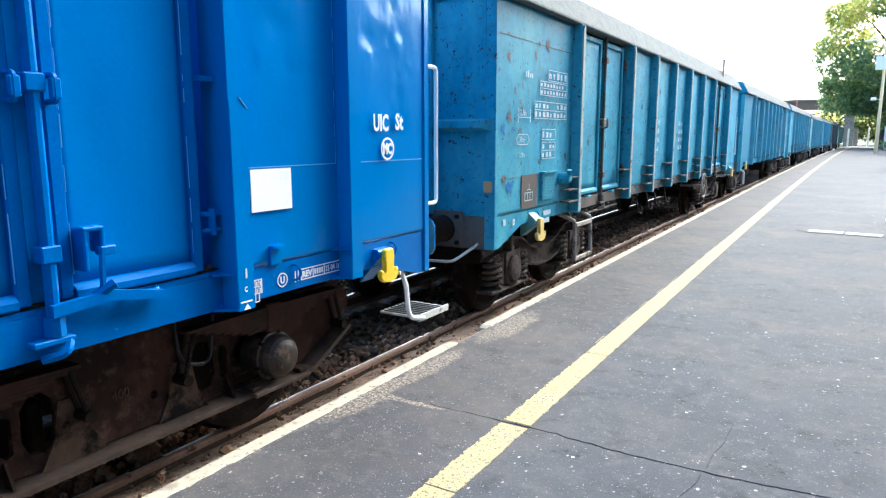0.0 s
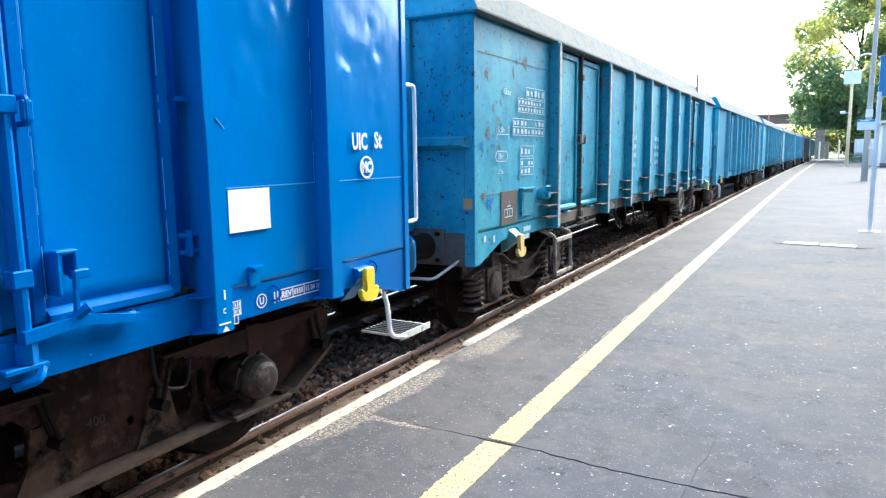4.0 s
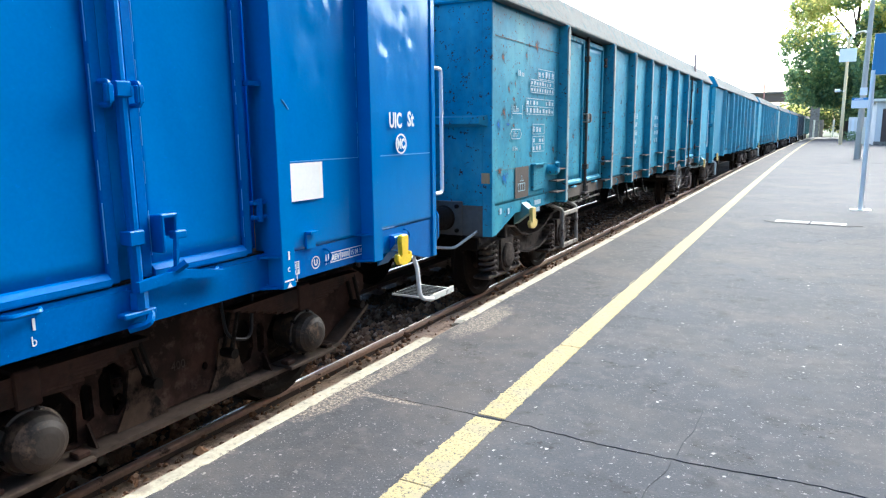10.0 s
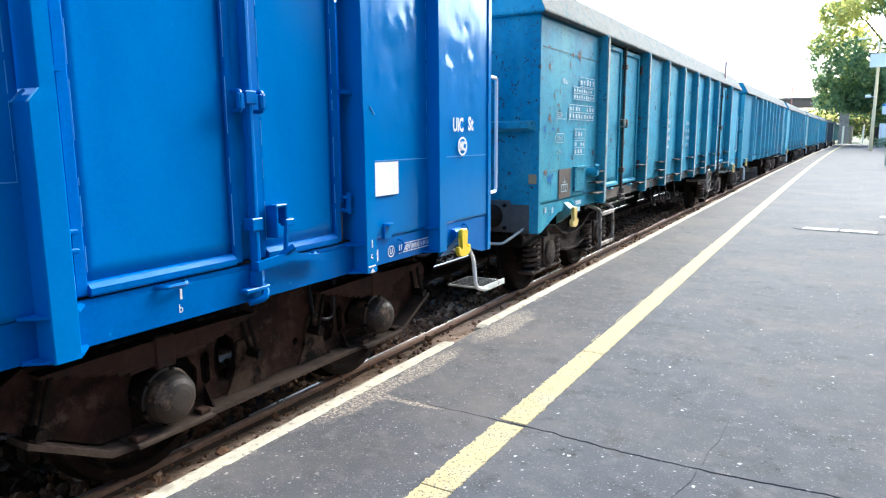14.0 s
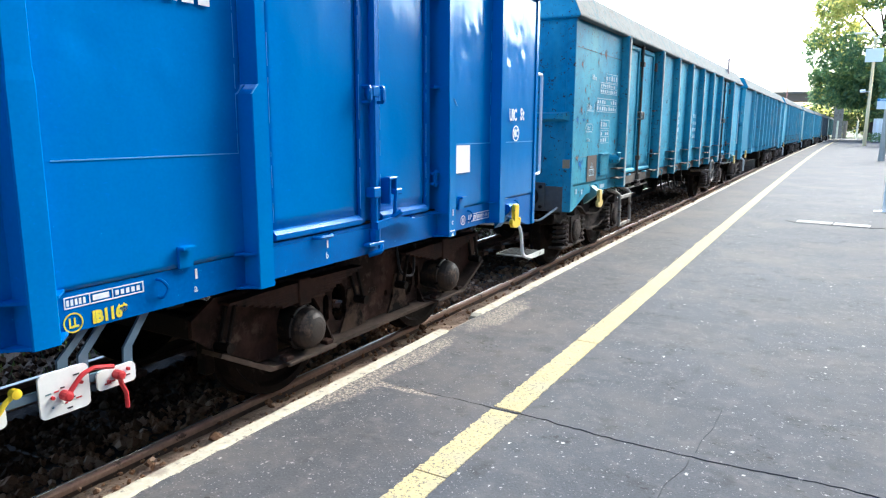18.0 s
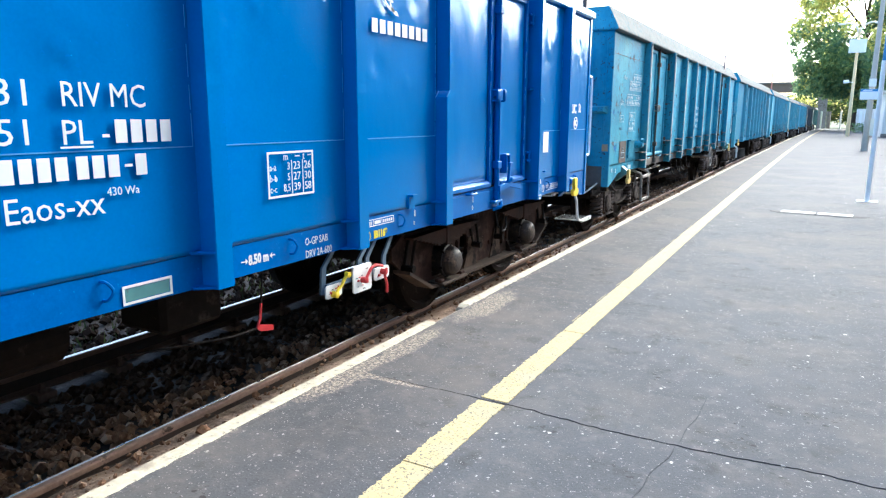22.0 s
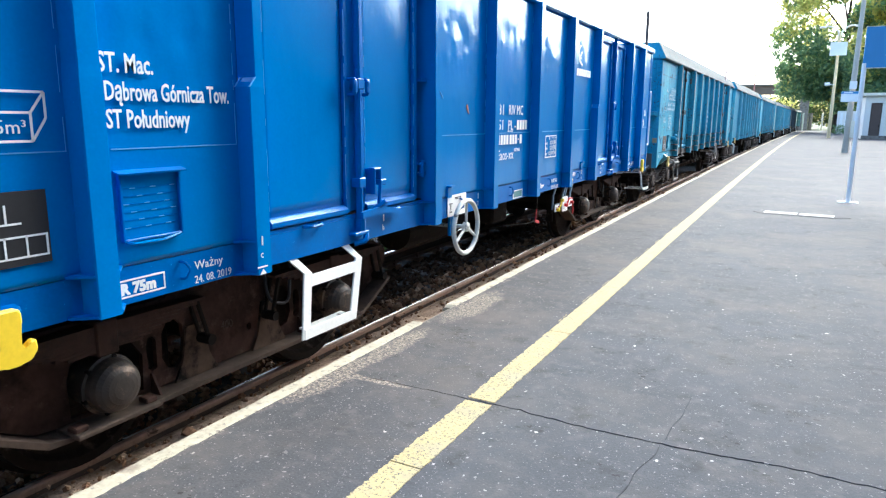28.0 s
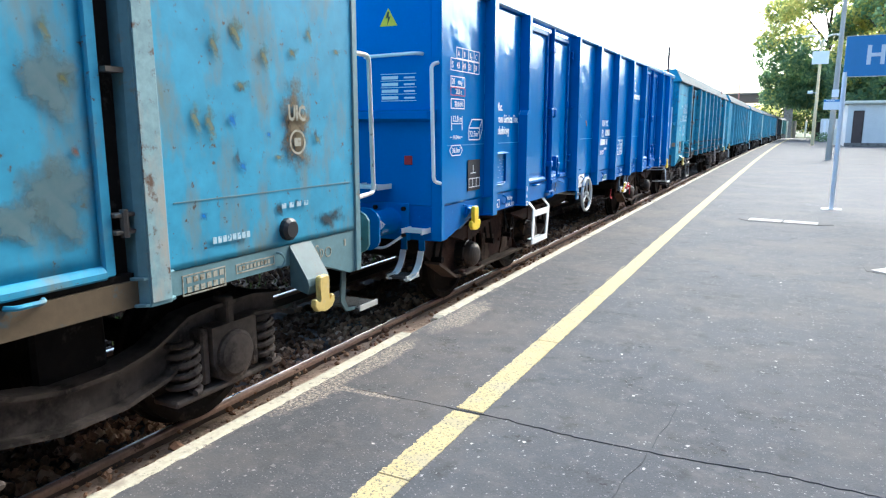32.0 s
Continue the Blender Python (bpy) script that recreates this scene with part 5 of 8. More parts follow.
                prism(bm, [(y - h * 0.66, lo + 0.02), (y + h * 0.66, lo + 0.02), (y + h * 0.60, hi - 0.06), (y + h * 0.2, hi - 0.01), (y - h * 0.3, hi - 0.01), (y - h * 0.60, hi - 0.05)], "x", x + d * 0.9, x + d + 0.006)
                part("post_face", bm, M_POSTFACE, p, "worn pale face of the post")
            if away and s == 1:
                for o, xx in ((0.0, d), (0.006, 0.004)):
                    bm = bmesh.new()
                    e0, e1 = y + away * (h + o), y + away * (h * 2 * thin - h + o)
                    prism(bm, [(e0 - 0.004, kz - 0.002), (e0 + 0.004, kz - 0.002), (e1 + 0.004, kz + 0.05), (e1 - 0.004, kz + 0.05)], "x", x + xx - 0.004, x + xx + 0.003)
                    part("weld_bead", bm, M_SEAM, p)
            for z in (floor_line, sole_low):
                for e in (-1, 1):
                    bm = bmesh.new()
                    g = 0.075 if knee else 0.03
                    prism(bm, [(s * (x - 0.02), y + e * (h + g)), (s * (x + 0.012), y + e * (h + g)), (s * (x + d * 0.92), y + e * (h + 0.004)), (s * (x + d * 0.92), y + e * h * 0.6), (s * (x - 0.02), y + e * h * 0.6)], "z", z, z + 0.012)
                    part("gusset", bm, sole if not fine else (M_BLUEFIT if paint is M_BLUE else post_paint), p)
        # top rail
        bm = bmesh.new()
        if lip:
            lip_plate(bm, [(s * (x - 0.08), 0, -0.06), (s * (x + 0.06), 0.0, -0.06), (s * (x + 0.078), 0.07, -0.046), (s * (x + 0.076), 0.07, -0.026), (s * (x - 0.10), -0.04, 0.28), (s * (x - 0.14), -0.07, 0.28)], half, top_z, False)
            part("top_rail", bm, lip, w, "sloping bleached top rail")
        else:
            box(bm, min(s * (x - 0.07), s * (x + 0.055)), max(s * (x - 0.07), s * (x + 0.055)), -half - 0.01, half + 0.01, top_z - 0.06, top_z + 0.03, 0.018)
            part("top_rail", bm, paint, w)
        # corner posts
        for e in (1, -1):
            bm = bmesh.new()
            box(bm, min(s * (x - 0.09), s * (x + 0.012)), max(s * (x - 0.09), s * (x + 0.012)), min(e * half, e * (half - 0.05)) - 0.002, max(e * half, e * (half - 0.05)) + 0.012, end_low, top_z - 0.06, 0.006)
            part("corner_post", bm, post_paint, w)
    # ends
    for e in (1, -1):
        y = e * half
        def Y(a, b):
            return (min(y + e * a, y + e * b), max(y + e * a, y + e * b))
        bm = bmesh.new()
        box(bm, -x + 0.09, x - 0.09, *Y(-0.04, 0.0), floor_line, top_z - 0.05)
        part("end_wall", bm, paint, w)
        bm = bmesh.new()
        box(bm, -x + 0.09, x - 0.09, *Y(-0.06, 0.004), end_low, floor_line - 0.004)
        part("headstock", bm, M_HEADGRIME if lip else sole, w)
        px_ = 0.34 if knee else 0.72
        for q0, q1 in ((-x + 0.03, -px_ - 0.05), (-px_ + 0.05, px_ - 0.05), (px_ + 0.05, x - 0.03)):
            bm = bmesh.new()
            v = [[bm.verts.new(p) for p in ((xx, y, 1.96), (xi, y + e * 0.10, 1.99), (xi, y + e * 0.10, 2.05), (xx, y, 2.07))] for xx, xi in ((q0, q0 + 0.05), (q1, q1 - 0.05))]
            for k in range(4):
                bm.faces.new((v[0][k], v[0][(k + 1) % 4], v[1][(k + 1) % 4], v[1][k]))
            bm.faces.new(v[0][::-1]), bm.faces.new(v[1])
            part("end_stiffener", bm, paint, w, "horizontal pressed rib across the end")
        for xx in (-px_, px_):
            bm = bmesh.new()
            box(bm, xx - 0.05, xx + 0.05, *Y(0.0, 0.11 if knee else 0.06), floor_line - (0.2 if knee else 0), top_z - 0.06, 0.01)
            part("end_post", bm, paint, w)
        bm = bmesh.new()
        if lip:
            lip_plate(bm, [(e * (half - 0.08), -0.08, -0.06), (e * (half + 0.05), 0.05, -0.06), (e * (half + 0.068), 0.073, -0.046), (e * (half + 0.067), 0.072, -0.026), (e * (half - 0.042), -0.102, 0.28), (e * (half - 0.072), -0.14, 0.28)], x, top_z, True)
            part("end_rail", bm, paint, w)
        else:
            box(bm, -x, x, *Y(-0.06, 0.05), top_z - 0.06, top_z + 0.03, 0.015)
            part("end_rail", bm, paint, w)
    bm = bmesh.new()
    box(bm, -x + 0.03, x - 0.03, -half + 0.03, half - 0.03, floor_line - 0.02, floor_line + 0.03)
    part("floor", bm, M_SOOTSHADE, w)
    bm = bmesh.new()
    for xx in (-0.28, 0.28):
        box(bm, xx - 0.06, xx + 0.06, -half + 0.1, half - 0.1, 0.86, floor_line - 0.02)
    part("centre_sill", bm, M_SOOTSHADE, w)
    for yy in (-2.0, -0.7, 0.7, 2.0):
        bm = bmesh.new()
        box(bm, -x + 0.1, x - 0.1, yy - 0.05, yy + 0.05, 1.0, floor_line - 0.02)
        part("cross_member", bm, M_SOOTSHADE, w)


M_HEADGRIME = mat("grimy_brown_headstock", (0.10, 0.095, 0.085), 0.75, vary=0.3, fine=16, coarse=3, bump=0.3, spots=(0.03, 0.14, 0.20), spot_scale=3, spot_cut=(0.64, 0.74))
M_SEAM = mat("scuffed_blue_seam", (0.075, 0.31, 0.63), 0.4, vary=0.1, bump=0)
SPINS = []

# ---- the freshly painted blue wagon ----
def blue_wagon():
    w = tagged(new("goods_wagon"), "glossy bright blue open goods wagon with white lettering", "railway wagon", "wagons of the train")
    B = M_BLUE
    half = 6.34
    posts = [-5.32, -4.365, -2.325, -1.155, 0.05, 1.255, 2.435, 4.455, 5.37]
    # sole bars in the darker fittings blue: their dimmer light is put into colour
    wagon_body(w, half, posts, (2, 7), B, 3.17, 1.755, 1.045, 1.225, 0.91, 0.007, post_w=0.12, post_d=0.10, sole=M_BLUEFIT)
    plate_bogie(w, -4.15)
    plate_bogie(w, 4.09)
    buffers(w, half, B)
    for y in (-5.74, 5.74):
        tow_hook(w, y, HW, B)
    # steps and hand rails at both ends; the far end carries one hanging step
    x = HW
    bm = bmesh.new()
    tube(bm, bent([(x - 0.02, -half, 2.46), (x - 0.05, -half - 0.07, 2.44), (x - 0.03, -half - 0.07, 1.45), (x + 0.0, -half - 0.0, 1.43)], 0.04), 0.017, 8)
    part("corner_hand_rail", bm, M_WHITE, w, "white painted hand rail")
    bm = bmesh.new()
    tube(bm, bent([(x - 0.74, -half, 2.53), (x - 0.72, -half - 0.08, 2.53), (x - 0.20, -half - 0.08, 2.54), (x - 0.17, -half, 2.54)], 0.04), 0.016, 8)
    part("end_hand_rail", bm, M_WHITE, w, "white painted hand rail")
    for zz, xx in ((1.40, x - 0.64), (1.02, x - 0.20)):
        es = new("end_step")
        es.parent = w
        es["label"] = "white grated foot step"
        hw, dp = (0.13, 0.24) if zz > 1.2 else (0.095, 0.17)
        for k in range(int(dp / 0.035)):
            bm = bmesh.new()
            box(bm, xx - hw, xx + hw, -half - 0.02 - 0.035 * k, -half - 0.008 - 0.035 * k, zz - 0.03, zz)
            part("slat", bm, M_WHITE, es)
        for q in (-hw - 0.01, hw):
            bm = bmesh.new()
            box(bm, xx + q, xx + q + 0.01, -half - dp, -half, zz - 0.035, zz + 0.01)
            part("side_bar", bm, M_WHITE, es)
    # hanging step under the near-end corner
    st = new("hanging_step")
    st.parent = w
    st["label"] = "white hanging step with two curved straps"
    for k in range(6):
        bm = bmesh.new()
        box(bm, x - 0.44, x - 0.26, -half + 0.02 - 0.036 * k, -half + 0.035 - 0.036 * k, 0.565, 0.585)
        part("slat", bm, M_GRATE, st)
    for q in (x - 0.455, x - 0.26):
        bm = bmesh.new()
        box(bm, q, q + 0.015, -half - 0.18, -half + 0.05, 0.555, 0.60)
        part("side_bar", bm, M_WHITEWORN, st)
    for xx in (x - 0.445, x - 0.255):
        bm = bmesh.new()
        pts = bent([(xx, -half + 0.12, 0.95), (xx, -half + 0.12, 0.78), (xx, -half - 0.0, 0.575), (xx, -half - 0.17, 0.565)], 0.14, 6)
        rings = []
        for k, p in enumerate(pts):
            u = (pts[min(k + 1, len(pts) - 1)] - pts[max(k - 1, 0)]).normalized()
            nrm = Vector((0, -u.z, u.y)) * 0.007
            rings.append([bm.verts.new(p + q + Vector((o, 0, 0))) for q, o in ((nrm, -0.03), (nrm, 0.03), (-nrm, 0.03), (-nrm, -0.03))])
        cut = next(k for k, p in enumerate(pts) if p.z < 0.80)
        for a, b in zip(rings[cut:], rings[cut + 1:]):
            for k in range(4):
                bm.faces.new((a[k], a[(k + 1) % 4], b[(k + 1) % 4], b[k]))
        bm.faces.new(rings[cut][::-1]), bm.faces.new(rings[-1])
        for v in [v for r in rings[:cut] for v in r]:
            bm.verts.remove(v)
        sp = part("strap", bm, M_WHITE, st, "white curved strap")
        bm = bmesh.new()
        box(bm, xx - 0.03, xx + 0.03, -half + 0.113, -half + 0.127, pts[cut].z, 0.95)
        part("strap_top", bm, B, sp, "blue upper end of the strap")
    # far-end step: one white strap and a plate
    st = new("hanging_step")
    st.parent = w
    st["label"] = "white plate step on a single bent strap"
    bm = bmesh.new()
    box(bm, x - 0.34, x + 0.02, half - 0.15, half + 0.25, 0.565, 0.58)
    part("tread", bm, M_WHITEWORN, st)
    for k in range(8):
        bm = bmesh.new()
        box(bm, x - 0.32, x, half - 0.13 + 0.046 * k, half - 0.115 + 0.046 * k, 0.581, 0.588)
        part("rib", bm, M_GRATE, st)
    bm = bmesh.new()
    box(bm, x + 0.022, x + 0.034, half - 0.16, half + 0.26, 0.548, 0.598)
    part("edge_plate", bm, M_WHITEWORN, st)
    bm = bmesh.new()
    tube(bm, bent([(x - 0.06, half - 0.28, 0.96), (x - 0.01, half - 0.28, 0.88), (x + 0.01, half - 0.27, 0.60), (x + 0.03, half - 0.10, 0.565)], 0.07), 0.018, 8)
    part("strap", bm, M_WHITE, st)
    bm = bmesh.new()
    tube(bm, [(x - 0.4, half - 0.42, 0.94), (x + 0.0, half - 0.36, 0.955)], 0.012, 6)
    part("release_handle", bm, M_WHITE, w)
    # shunter's bars under the buffers
    for e in (1, -1):
        bm = bmesh.new()
        tube(bm, bent([(0.62, e * (half + 0.02), 0.94), (0.57, e * (half + 0.17), 0.825), (0.90, e * (half + 0.17), 0.84), (1.02, e * (half + 0.02), 0.95)], 0.05), 0.012, 8)
        part("shunter_bar", bm, M_WHITE, w, "bent white shunter's grip")
    bm = bmesh.new()
    tube(bm, bent([(x + 0.0, half, 2.42), (x + 0.0, half + 0.13, 2.42), (x, half + 0.13, 1.42), (x, half, 1.42)], 0.04), 0.016, 8)
    part("corner_hand_rail", bm, M_WHITE, w, "white painted hand rail")
    bm = bmesh.new()
    box(bm, x - 0.18, x - 0.13, half + 0.16, half + 0.22, 2.2, 3.92, 0.006)
    box(bm, x - 0.18, x - 0.13, half, half + 0.2, 2.6, 2.66)
    part("stake", bm, M_BROWNDOOR, w, "dark upright stake at the wagon's end")
    # red reflector and warning sign on the near end
    bm = bmesh.new()
    box(bm, x - 0.36, x - 0.28, -half - 0.015, -half, 1.585, 1.665, 0.005)
    part("tail_reflector", bm, M_RED, w, "small red reflector plate")
    bm = bmesh.new()
    prism(bm, [(x - 0.60, 2.79), (x - 0.42, 2.79), (x - 0.51, 2.94)], "y", -half - 0.006, -half)
    part("warning_sign", bm, M_YELLOW, w, "yellow triangular warning sticker")
    bm = bmesh.new()
    prism(bm, [(x - 0.515, 2.91), (x - 0.535, 2.855), (x - 0.51, 2.86), (x - 0.52, 2.80), (x - 0.485, 2.87), (x - 0.505, 2.865), (x - 0.50, 2.91)], "y", -half - 0.009, -half - 0.0065)
    part("warning_mark", bm, M_BLACK, w)
    for k in range(5):
        zz = 2.145 + 0.058 * k
        cells = [(x - 0.60, x - 0.235, zz, zz + 0.006)]
        if k < 4:
            cells += [(x - 0.59, x - 0.42, zz + 0.016, zz + 0.044), (x - 0.36, x - 0.25, zz + 0.02, zz + 0.035)]
        for a, b, c, e in cells:
            bm = bmesh.new()
            box(bm, a, b, -half - 0.003, -half - 0.001, c, e)
            part("marking", bm, M_LETTER, w, "small unreadable white writing shown as bars")
    # frame step in white under the near bogie
    st = new("frame_step")
    st.parent = w
    st["label"] = "white flat-bar frame step under the sole bar"
    def bar(name, f0, f1, t, m=M_WHITE):
        """Flat bar between two edges, each given by its two end points, with thickness t inwards."""
        bm = bmesh.new()
        ring = [Vector(p) for p in (*f0, *f1[::-1])]
        f = [bm.verts.new(p) for p in ring]
        g = [bm.verts.new(p - Vector(t)) for p in ring]
        bm.faces.new(f), bm.faces.new(g[::-1])
        for k in range(4):
            bm.faces.new((f[k], g[k], g[(k + 1) % 4], f[(k + 1) % 4]))
        bmesh.ops.recalc_face_normals(bm, faces=list(bm.faces))
        return part(name, bm, m, st)
    for q0, q1, q2 in ((-3.99, -3.948, -4.045), (-3.487, -3.398, -3.505)):
        bar("leg", ((x + 0.035, q0, 0.525), (x + 0.03, q1, 0.95)), ((x + 0.035, q0 + 0.073, 0.525), (x + 0.03, q1 + 0.073, 0.94)), (0.012, 0, 0))
        bar("leg_top", ((x + 0.0295, q1, 0.948), (x - 0.02, q2, 1.055)), ((x + 0.0295, q1 + 0.073, 0.938), (x - 0.02, q2 + 0.073, 1.055)), (0.014, 0, 0.002))
    bar("top_bar", ((x + 0.032, -3.885, 0.852), (x + 0.032, -3.40, 0.852)), ((x + 0.031, -3.88, 0.925), (x + 0.031, -3.395, 0.925)), (0.012, 0, 0))
    bar("bottom_bar", ((x + 0.038, -3.97, 0.522), (x + 0.038, -3.42, 0.522)), ((x + 0.038, -3.97, 0.588), (x + 0.038, -3.42, 0.588)), (0.012, 0, 0))
    bar("tread", ((x + 0.026, -3.915, 0.575), (x + 0.026, -3.482, 0.575)), ((x - 0.06, -3.91, 0.575), (x - 0.06, -3.47, 0.575)), (0, 0, 0.012), M_WHITEWORN)
    # hand wheel with its white plate
    hw = new("hand_wheel")
    hw.parent = w
    hw["label"] = "large pale grey three-spoke brake hand wheel"
    cy, cz, cx = -1.81, 0.95, x + 0.10
    bm = bmesh.new()
    tube(bm, [(cx, cy + 0.24 * math.cos(k * math.pi / 24), cz + 0.235 * math.sin(k * math.pi / 24)) for k in range(49)], 0.021, 10)
    part("rim", bm, M_WHITEWORN, hw)
    for k in range(3):
        an = math.pi / 2 + k * 2 * math.pi / 3
        bm = bmesh.new()
        tube(bm, [(cx, cy, cz), (cx, cy + 0.235 * math.cos(an), cz + 0.23 * math.sin(an))], 0.013, 8)
        part("spoke", bm, M_WHITEWORN, hw)
    bm = bmesh.new()
    lathe(bm, [(cx - 0.02, 0.045), (cx + 0.02, 0.04), (cx + 0.03, 0.02)], "x", (0, cy, cz), 14)
    tube(bm, [(x - 0.45, cy, cz), (cx, cy, cz)], 0.018, 8)
    part("hub", bm, M_WHITEWORN, hw)
    bm = bmesh.new()
    box(bm, x - 0.05, x - 0.03, cy - 0.065, cy + 0.065, 0.865, 1.05)
    part("wheel_bracket", bm, B, w)
    bm = bmesh.new()
    box(bm, x + 0.001, x + 0.006, -1.985, -1.625, 1.05, 1.235)
    pl = part("instruction_plate", bm, M_WHITE, w, "white brake instruction plate with black marks")
    bars([(-1.96, -1.90, 1.16, 1.166), (-1.933, -1.927, 1.11, 1.16), (-1.95, -1.91, 1.085, 1.095)], x + 0.008, pl, M_BLACK)
    bm = bmesh.new()
    prism(bm, [(-1.84, 1.10), (-1.66, 1.10), (-1.66, 1.17)], "x", x + 0.006, x + 0.008)
    part("wedge_mark", bm, M_BLACK, pl)
    lettering("MAX. 2,5 %", 0.03, x + 0.007, -1.85, 1.195, pl, M_BLACK)
    # small frame and red tag under the sole bar
    bars(outline(-0.468, -0.20, 1.055, 1.145, 0.012), x + 0.0, w)
    bm = bmesh.new()
    box(bm, x - 0.003, x - 0.001, -0.453, -0.215, 1.07, 1.13)
    part("grey_field", bm, M_GREYTEAL, w)
    bm = bmesh.new()
    tube(bm, bent([(x - 0.06, 0.47, 1.05), (x - 0.06, 0.455, 0.95), (x - 0.06, 0.443, 0.83)], 0.04), 0.006, 6)
    tube(bm, bent([(x - 0.06, 0.41, 0.70), (x - 0.08, 0.25, 0.69), (x - 0.30, -0.25, 0.70)], 0.1), 0.006, 6)
    rc = part("release_cord", bm, M_SOOTSHADE, w)
    bm = bmesh.new()
    tube(bm, [(x - 0.06, 0.443, 0.84), (x - 0.06, 0.43, 0.755), (x - 0.06, 0.405, 0.70)], 0.008, 6)
    prism(bm, [(0.40, 0.695), (0.425, 0.715), (0.53, 0.688), (0.53, 0.655), (0.43, 0.675)], "x", x - 0.066, x - 0.054)
    part("release_pull", bm, M_RED, rc, "red brake release pull")
    # brake change-over plates
    for y0, y1, z0, z1, m in ((0.96, 1.125, 0.742, 0.828, 0.02), (1.253, 1.465, 0.712, 0.902, 0.022), (1.50, 1.685, 0.752, 0.84, 0.02)):
        bm = bmesh.new()
        ring = [(yc + m * math.cos(a), zc + m * math.sin(a)) for yc, zc, a0 in ((y1 - m, z1 - m, 0), (y0 + m, z1 - m, 90), (y0 + m, z0 + m, 180), (y1 - m, z0 + m, 270)) for a in (radians(a0 + d) for d in (0, 30, 60, 90))]
        prism(bm, ring, "x", x - 0.012, x)
        pl = part("brake_lever_plate", bm, M_WHITE, w, "white brake change-over plate with rounded corners")
        rs = random.Random(int(y0 * 100))
        for _ in range(9):
            yy, zz = rs.uniform(y0 + 0.02, y1 - 0.05), rs.uniform(z0 + 0.015, z1 - 0.03)
            bm = bmesh.new()
            box(bm, x, x + 0.002, yy, yy + rs.uniform(0.008, 0.03), zz, zz + 0.006)
            part("marking", bm, rs.choice((M_BLACK, M_RED, M_PALETEAL)), pl)
        for yy, zz in ((y0 + 0.05, (z0 + z1) / 2 - 0.01), (y1 - 0.04, (z0 + z1) / 2 + 0.02)):
            part("pin", made(tube, [(x - 0.002, yy, zz), (x + 0.012, yy, zz)], 0.008, 8), M_RED, pl)
    for pts, m, lb in (([(1.024, 0.767), (1.05, 0.80), (1.085, 0.815), (1.11, 0.85), (1.15, 0.876)], M_YELLOW, "yellow change-over lever"), ([(1.35, 0.795), (1.385, 0.835), (1.42, 0.868), (1.47, 0.88), (1.56, 0.858)], M_RED, "red change-over lever"), ([(1.588, 0.808), (1.59, 0.77), (1.612, 0.72), (1.612, 0.65)], M_RED, "red change-over lever")):
        bm = bmesh.new()
        tube(bm, bent([(x + 0.03, a, b) for a, b in pts], 0.015, 3), 0.0105, 8)
        lathe(bm, [(x + 0.0, 0.021), (x + 0.042, 0.021), (x + 0.046, 0.012)], "x", (0, *pts[0]), 12)
        if m is M_YELLOW:
            lathe(bm, [(x + 0.012, 0.010), (x + 0.014, 0.02), (x + 0.046, 0.02), (x + 0.048, 0.010)], "x", (0, *pts[-1]), 12)
        part("change_over_lever", bm, m, w, lb)
    for pts in ([(1.10, 1.05), (0.99, 0.945), (0.975, 0.77)], [(1.50, 1.05), (1.38, 0.93), (1.37, 0.78)], [(1.58, 1.05), (1.47, 0.925), (1.46, 0.76)], [(1.79, 1.05), (1.68, 0.90), (1.672, 0.77)]):
        bm = bmesh.new()
        prism(bm, [(a - 0.022, b) for a, b in pts] + [(a + 0.022, b) for a, b in pts[::-1]], "x", x - 0.05, x - 0.035)
        part("lever_bracket", bm, M_GREYBLUE, w, "grey-blue bent flat bracket")
    bm = bmesh.new()
    box(bm, x - 0.034, x - 0.018, 0.99, 1.68, 0.80, 0.835)
    part("lever_rail", bm, M_GREYBLUE, w)
    # air tank and brake gear below
    bm = bmesh.new()
    lathe(bm, [(-1.6, 0.05), (-1.55, 0.2), (-0.35, 0.2), (-0.3, 0.05)], "y", (0.55, 0, 0.80), 20)
    part("air_tank", bm, M_SOOTSHADE, w, "black cylindrical air tank")
    bm = bmesh.new()
    box(bm, 0.5, 0.9, 0.1, 0.55, 0.66, 1.0, 0.03)
    part("brake_cylinder", bm, M_SOOTSHADE, w)
    bm = bmesh.new()
    tube(bm, [(0.15, -3.0, 0.75), (0.15, 3.0, 0.75)], 0.025, 6)
    part("brake_rod", bm, M_SOOTSHADE, w)
    # small brackets beside posts
    for y in (-2.0, 1.95, 4.72):
        bm = bmesh.new()
        prism(bm, [(x - 0.004, 1.22), (x + 0.015, 1.22), (x + 0.015, 1.31), (x + 0.05, 1.31), (x + 0.05, 1.325), (x - 0.004, 1.325)], "y", y, y + 0.08)
        part("label_hook", bm, B, w)

    # marks on the buffer sleeve at the near end
    bm = bmesh.new()
    for (l0, h0), (l1, h1), (l2, h2), (l3, h3) in (((0.40, -0.03), (0.47, -0.03), (0.47, 0.05), (0.40, 0.05)), ((0.30, 0.01), (0.30, 0.011), (0.37, 0.055), (0.37, -0.035))):
        bm.faces.new([bm.verts.new((0.875 + math.sqrt(0.118 ** 2 - b ** 2), -half - a, 1.07 + b)) for a, b in ((l0, h0), (l1, h1), (l2, h2), (l3, h3))])
    part("buffer_mark", bm, M_LETTER, w, "small white triangle and square on the buffer")
    # pale grey shelf on the near end
    bm = bmesh.new()
    box(bm, -0.28, 0.28, -half - 0.26, -half, 1.865, 1.885)
    box(bm, -0.28, 0.28, -half - 0.27, -half - 0.255, 1.845, 1.90, 0.004)
    part("end_shelf", bm, M_LID, w, "pale grey steel shelf on the end")

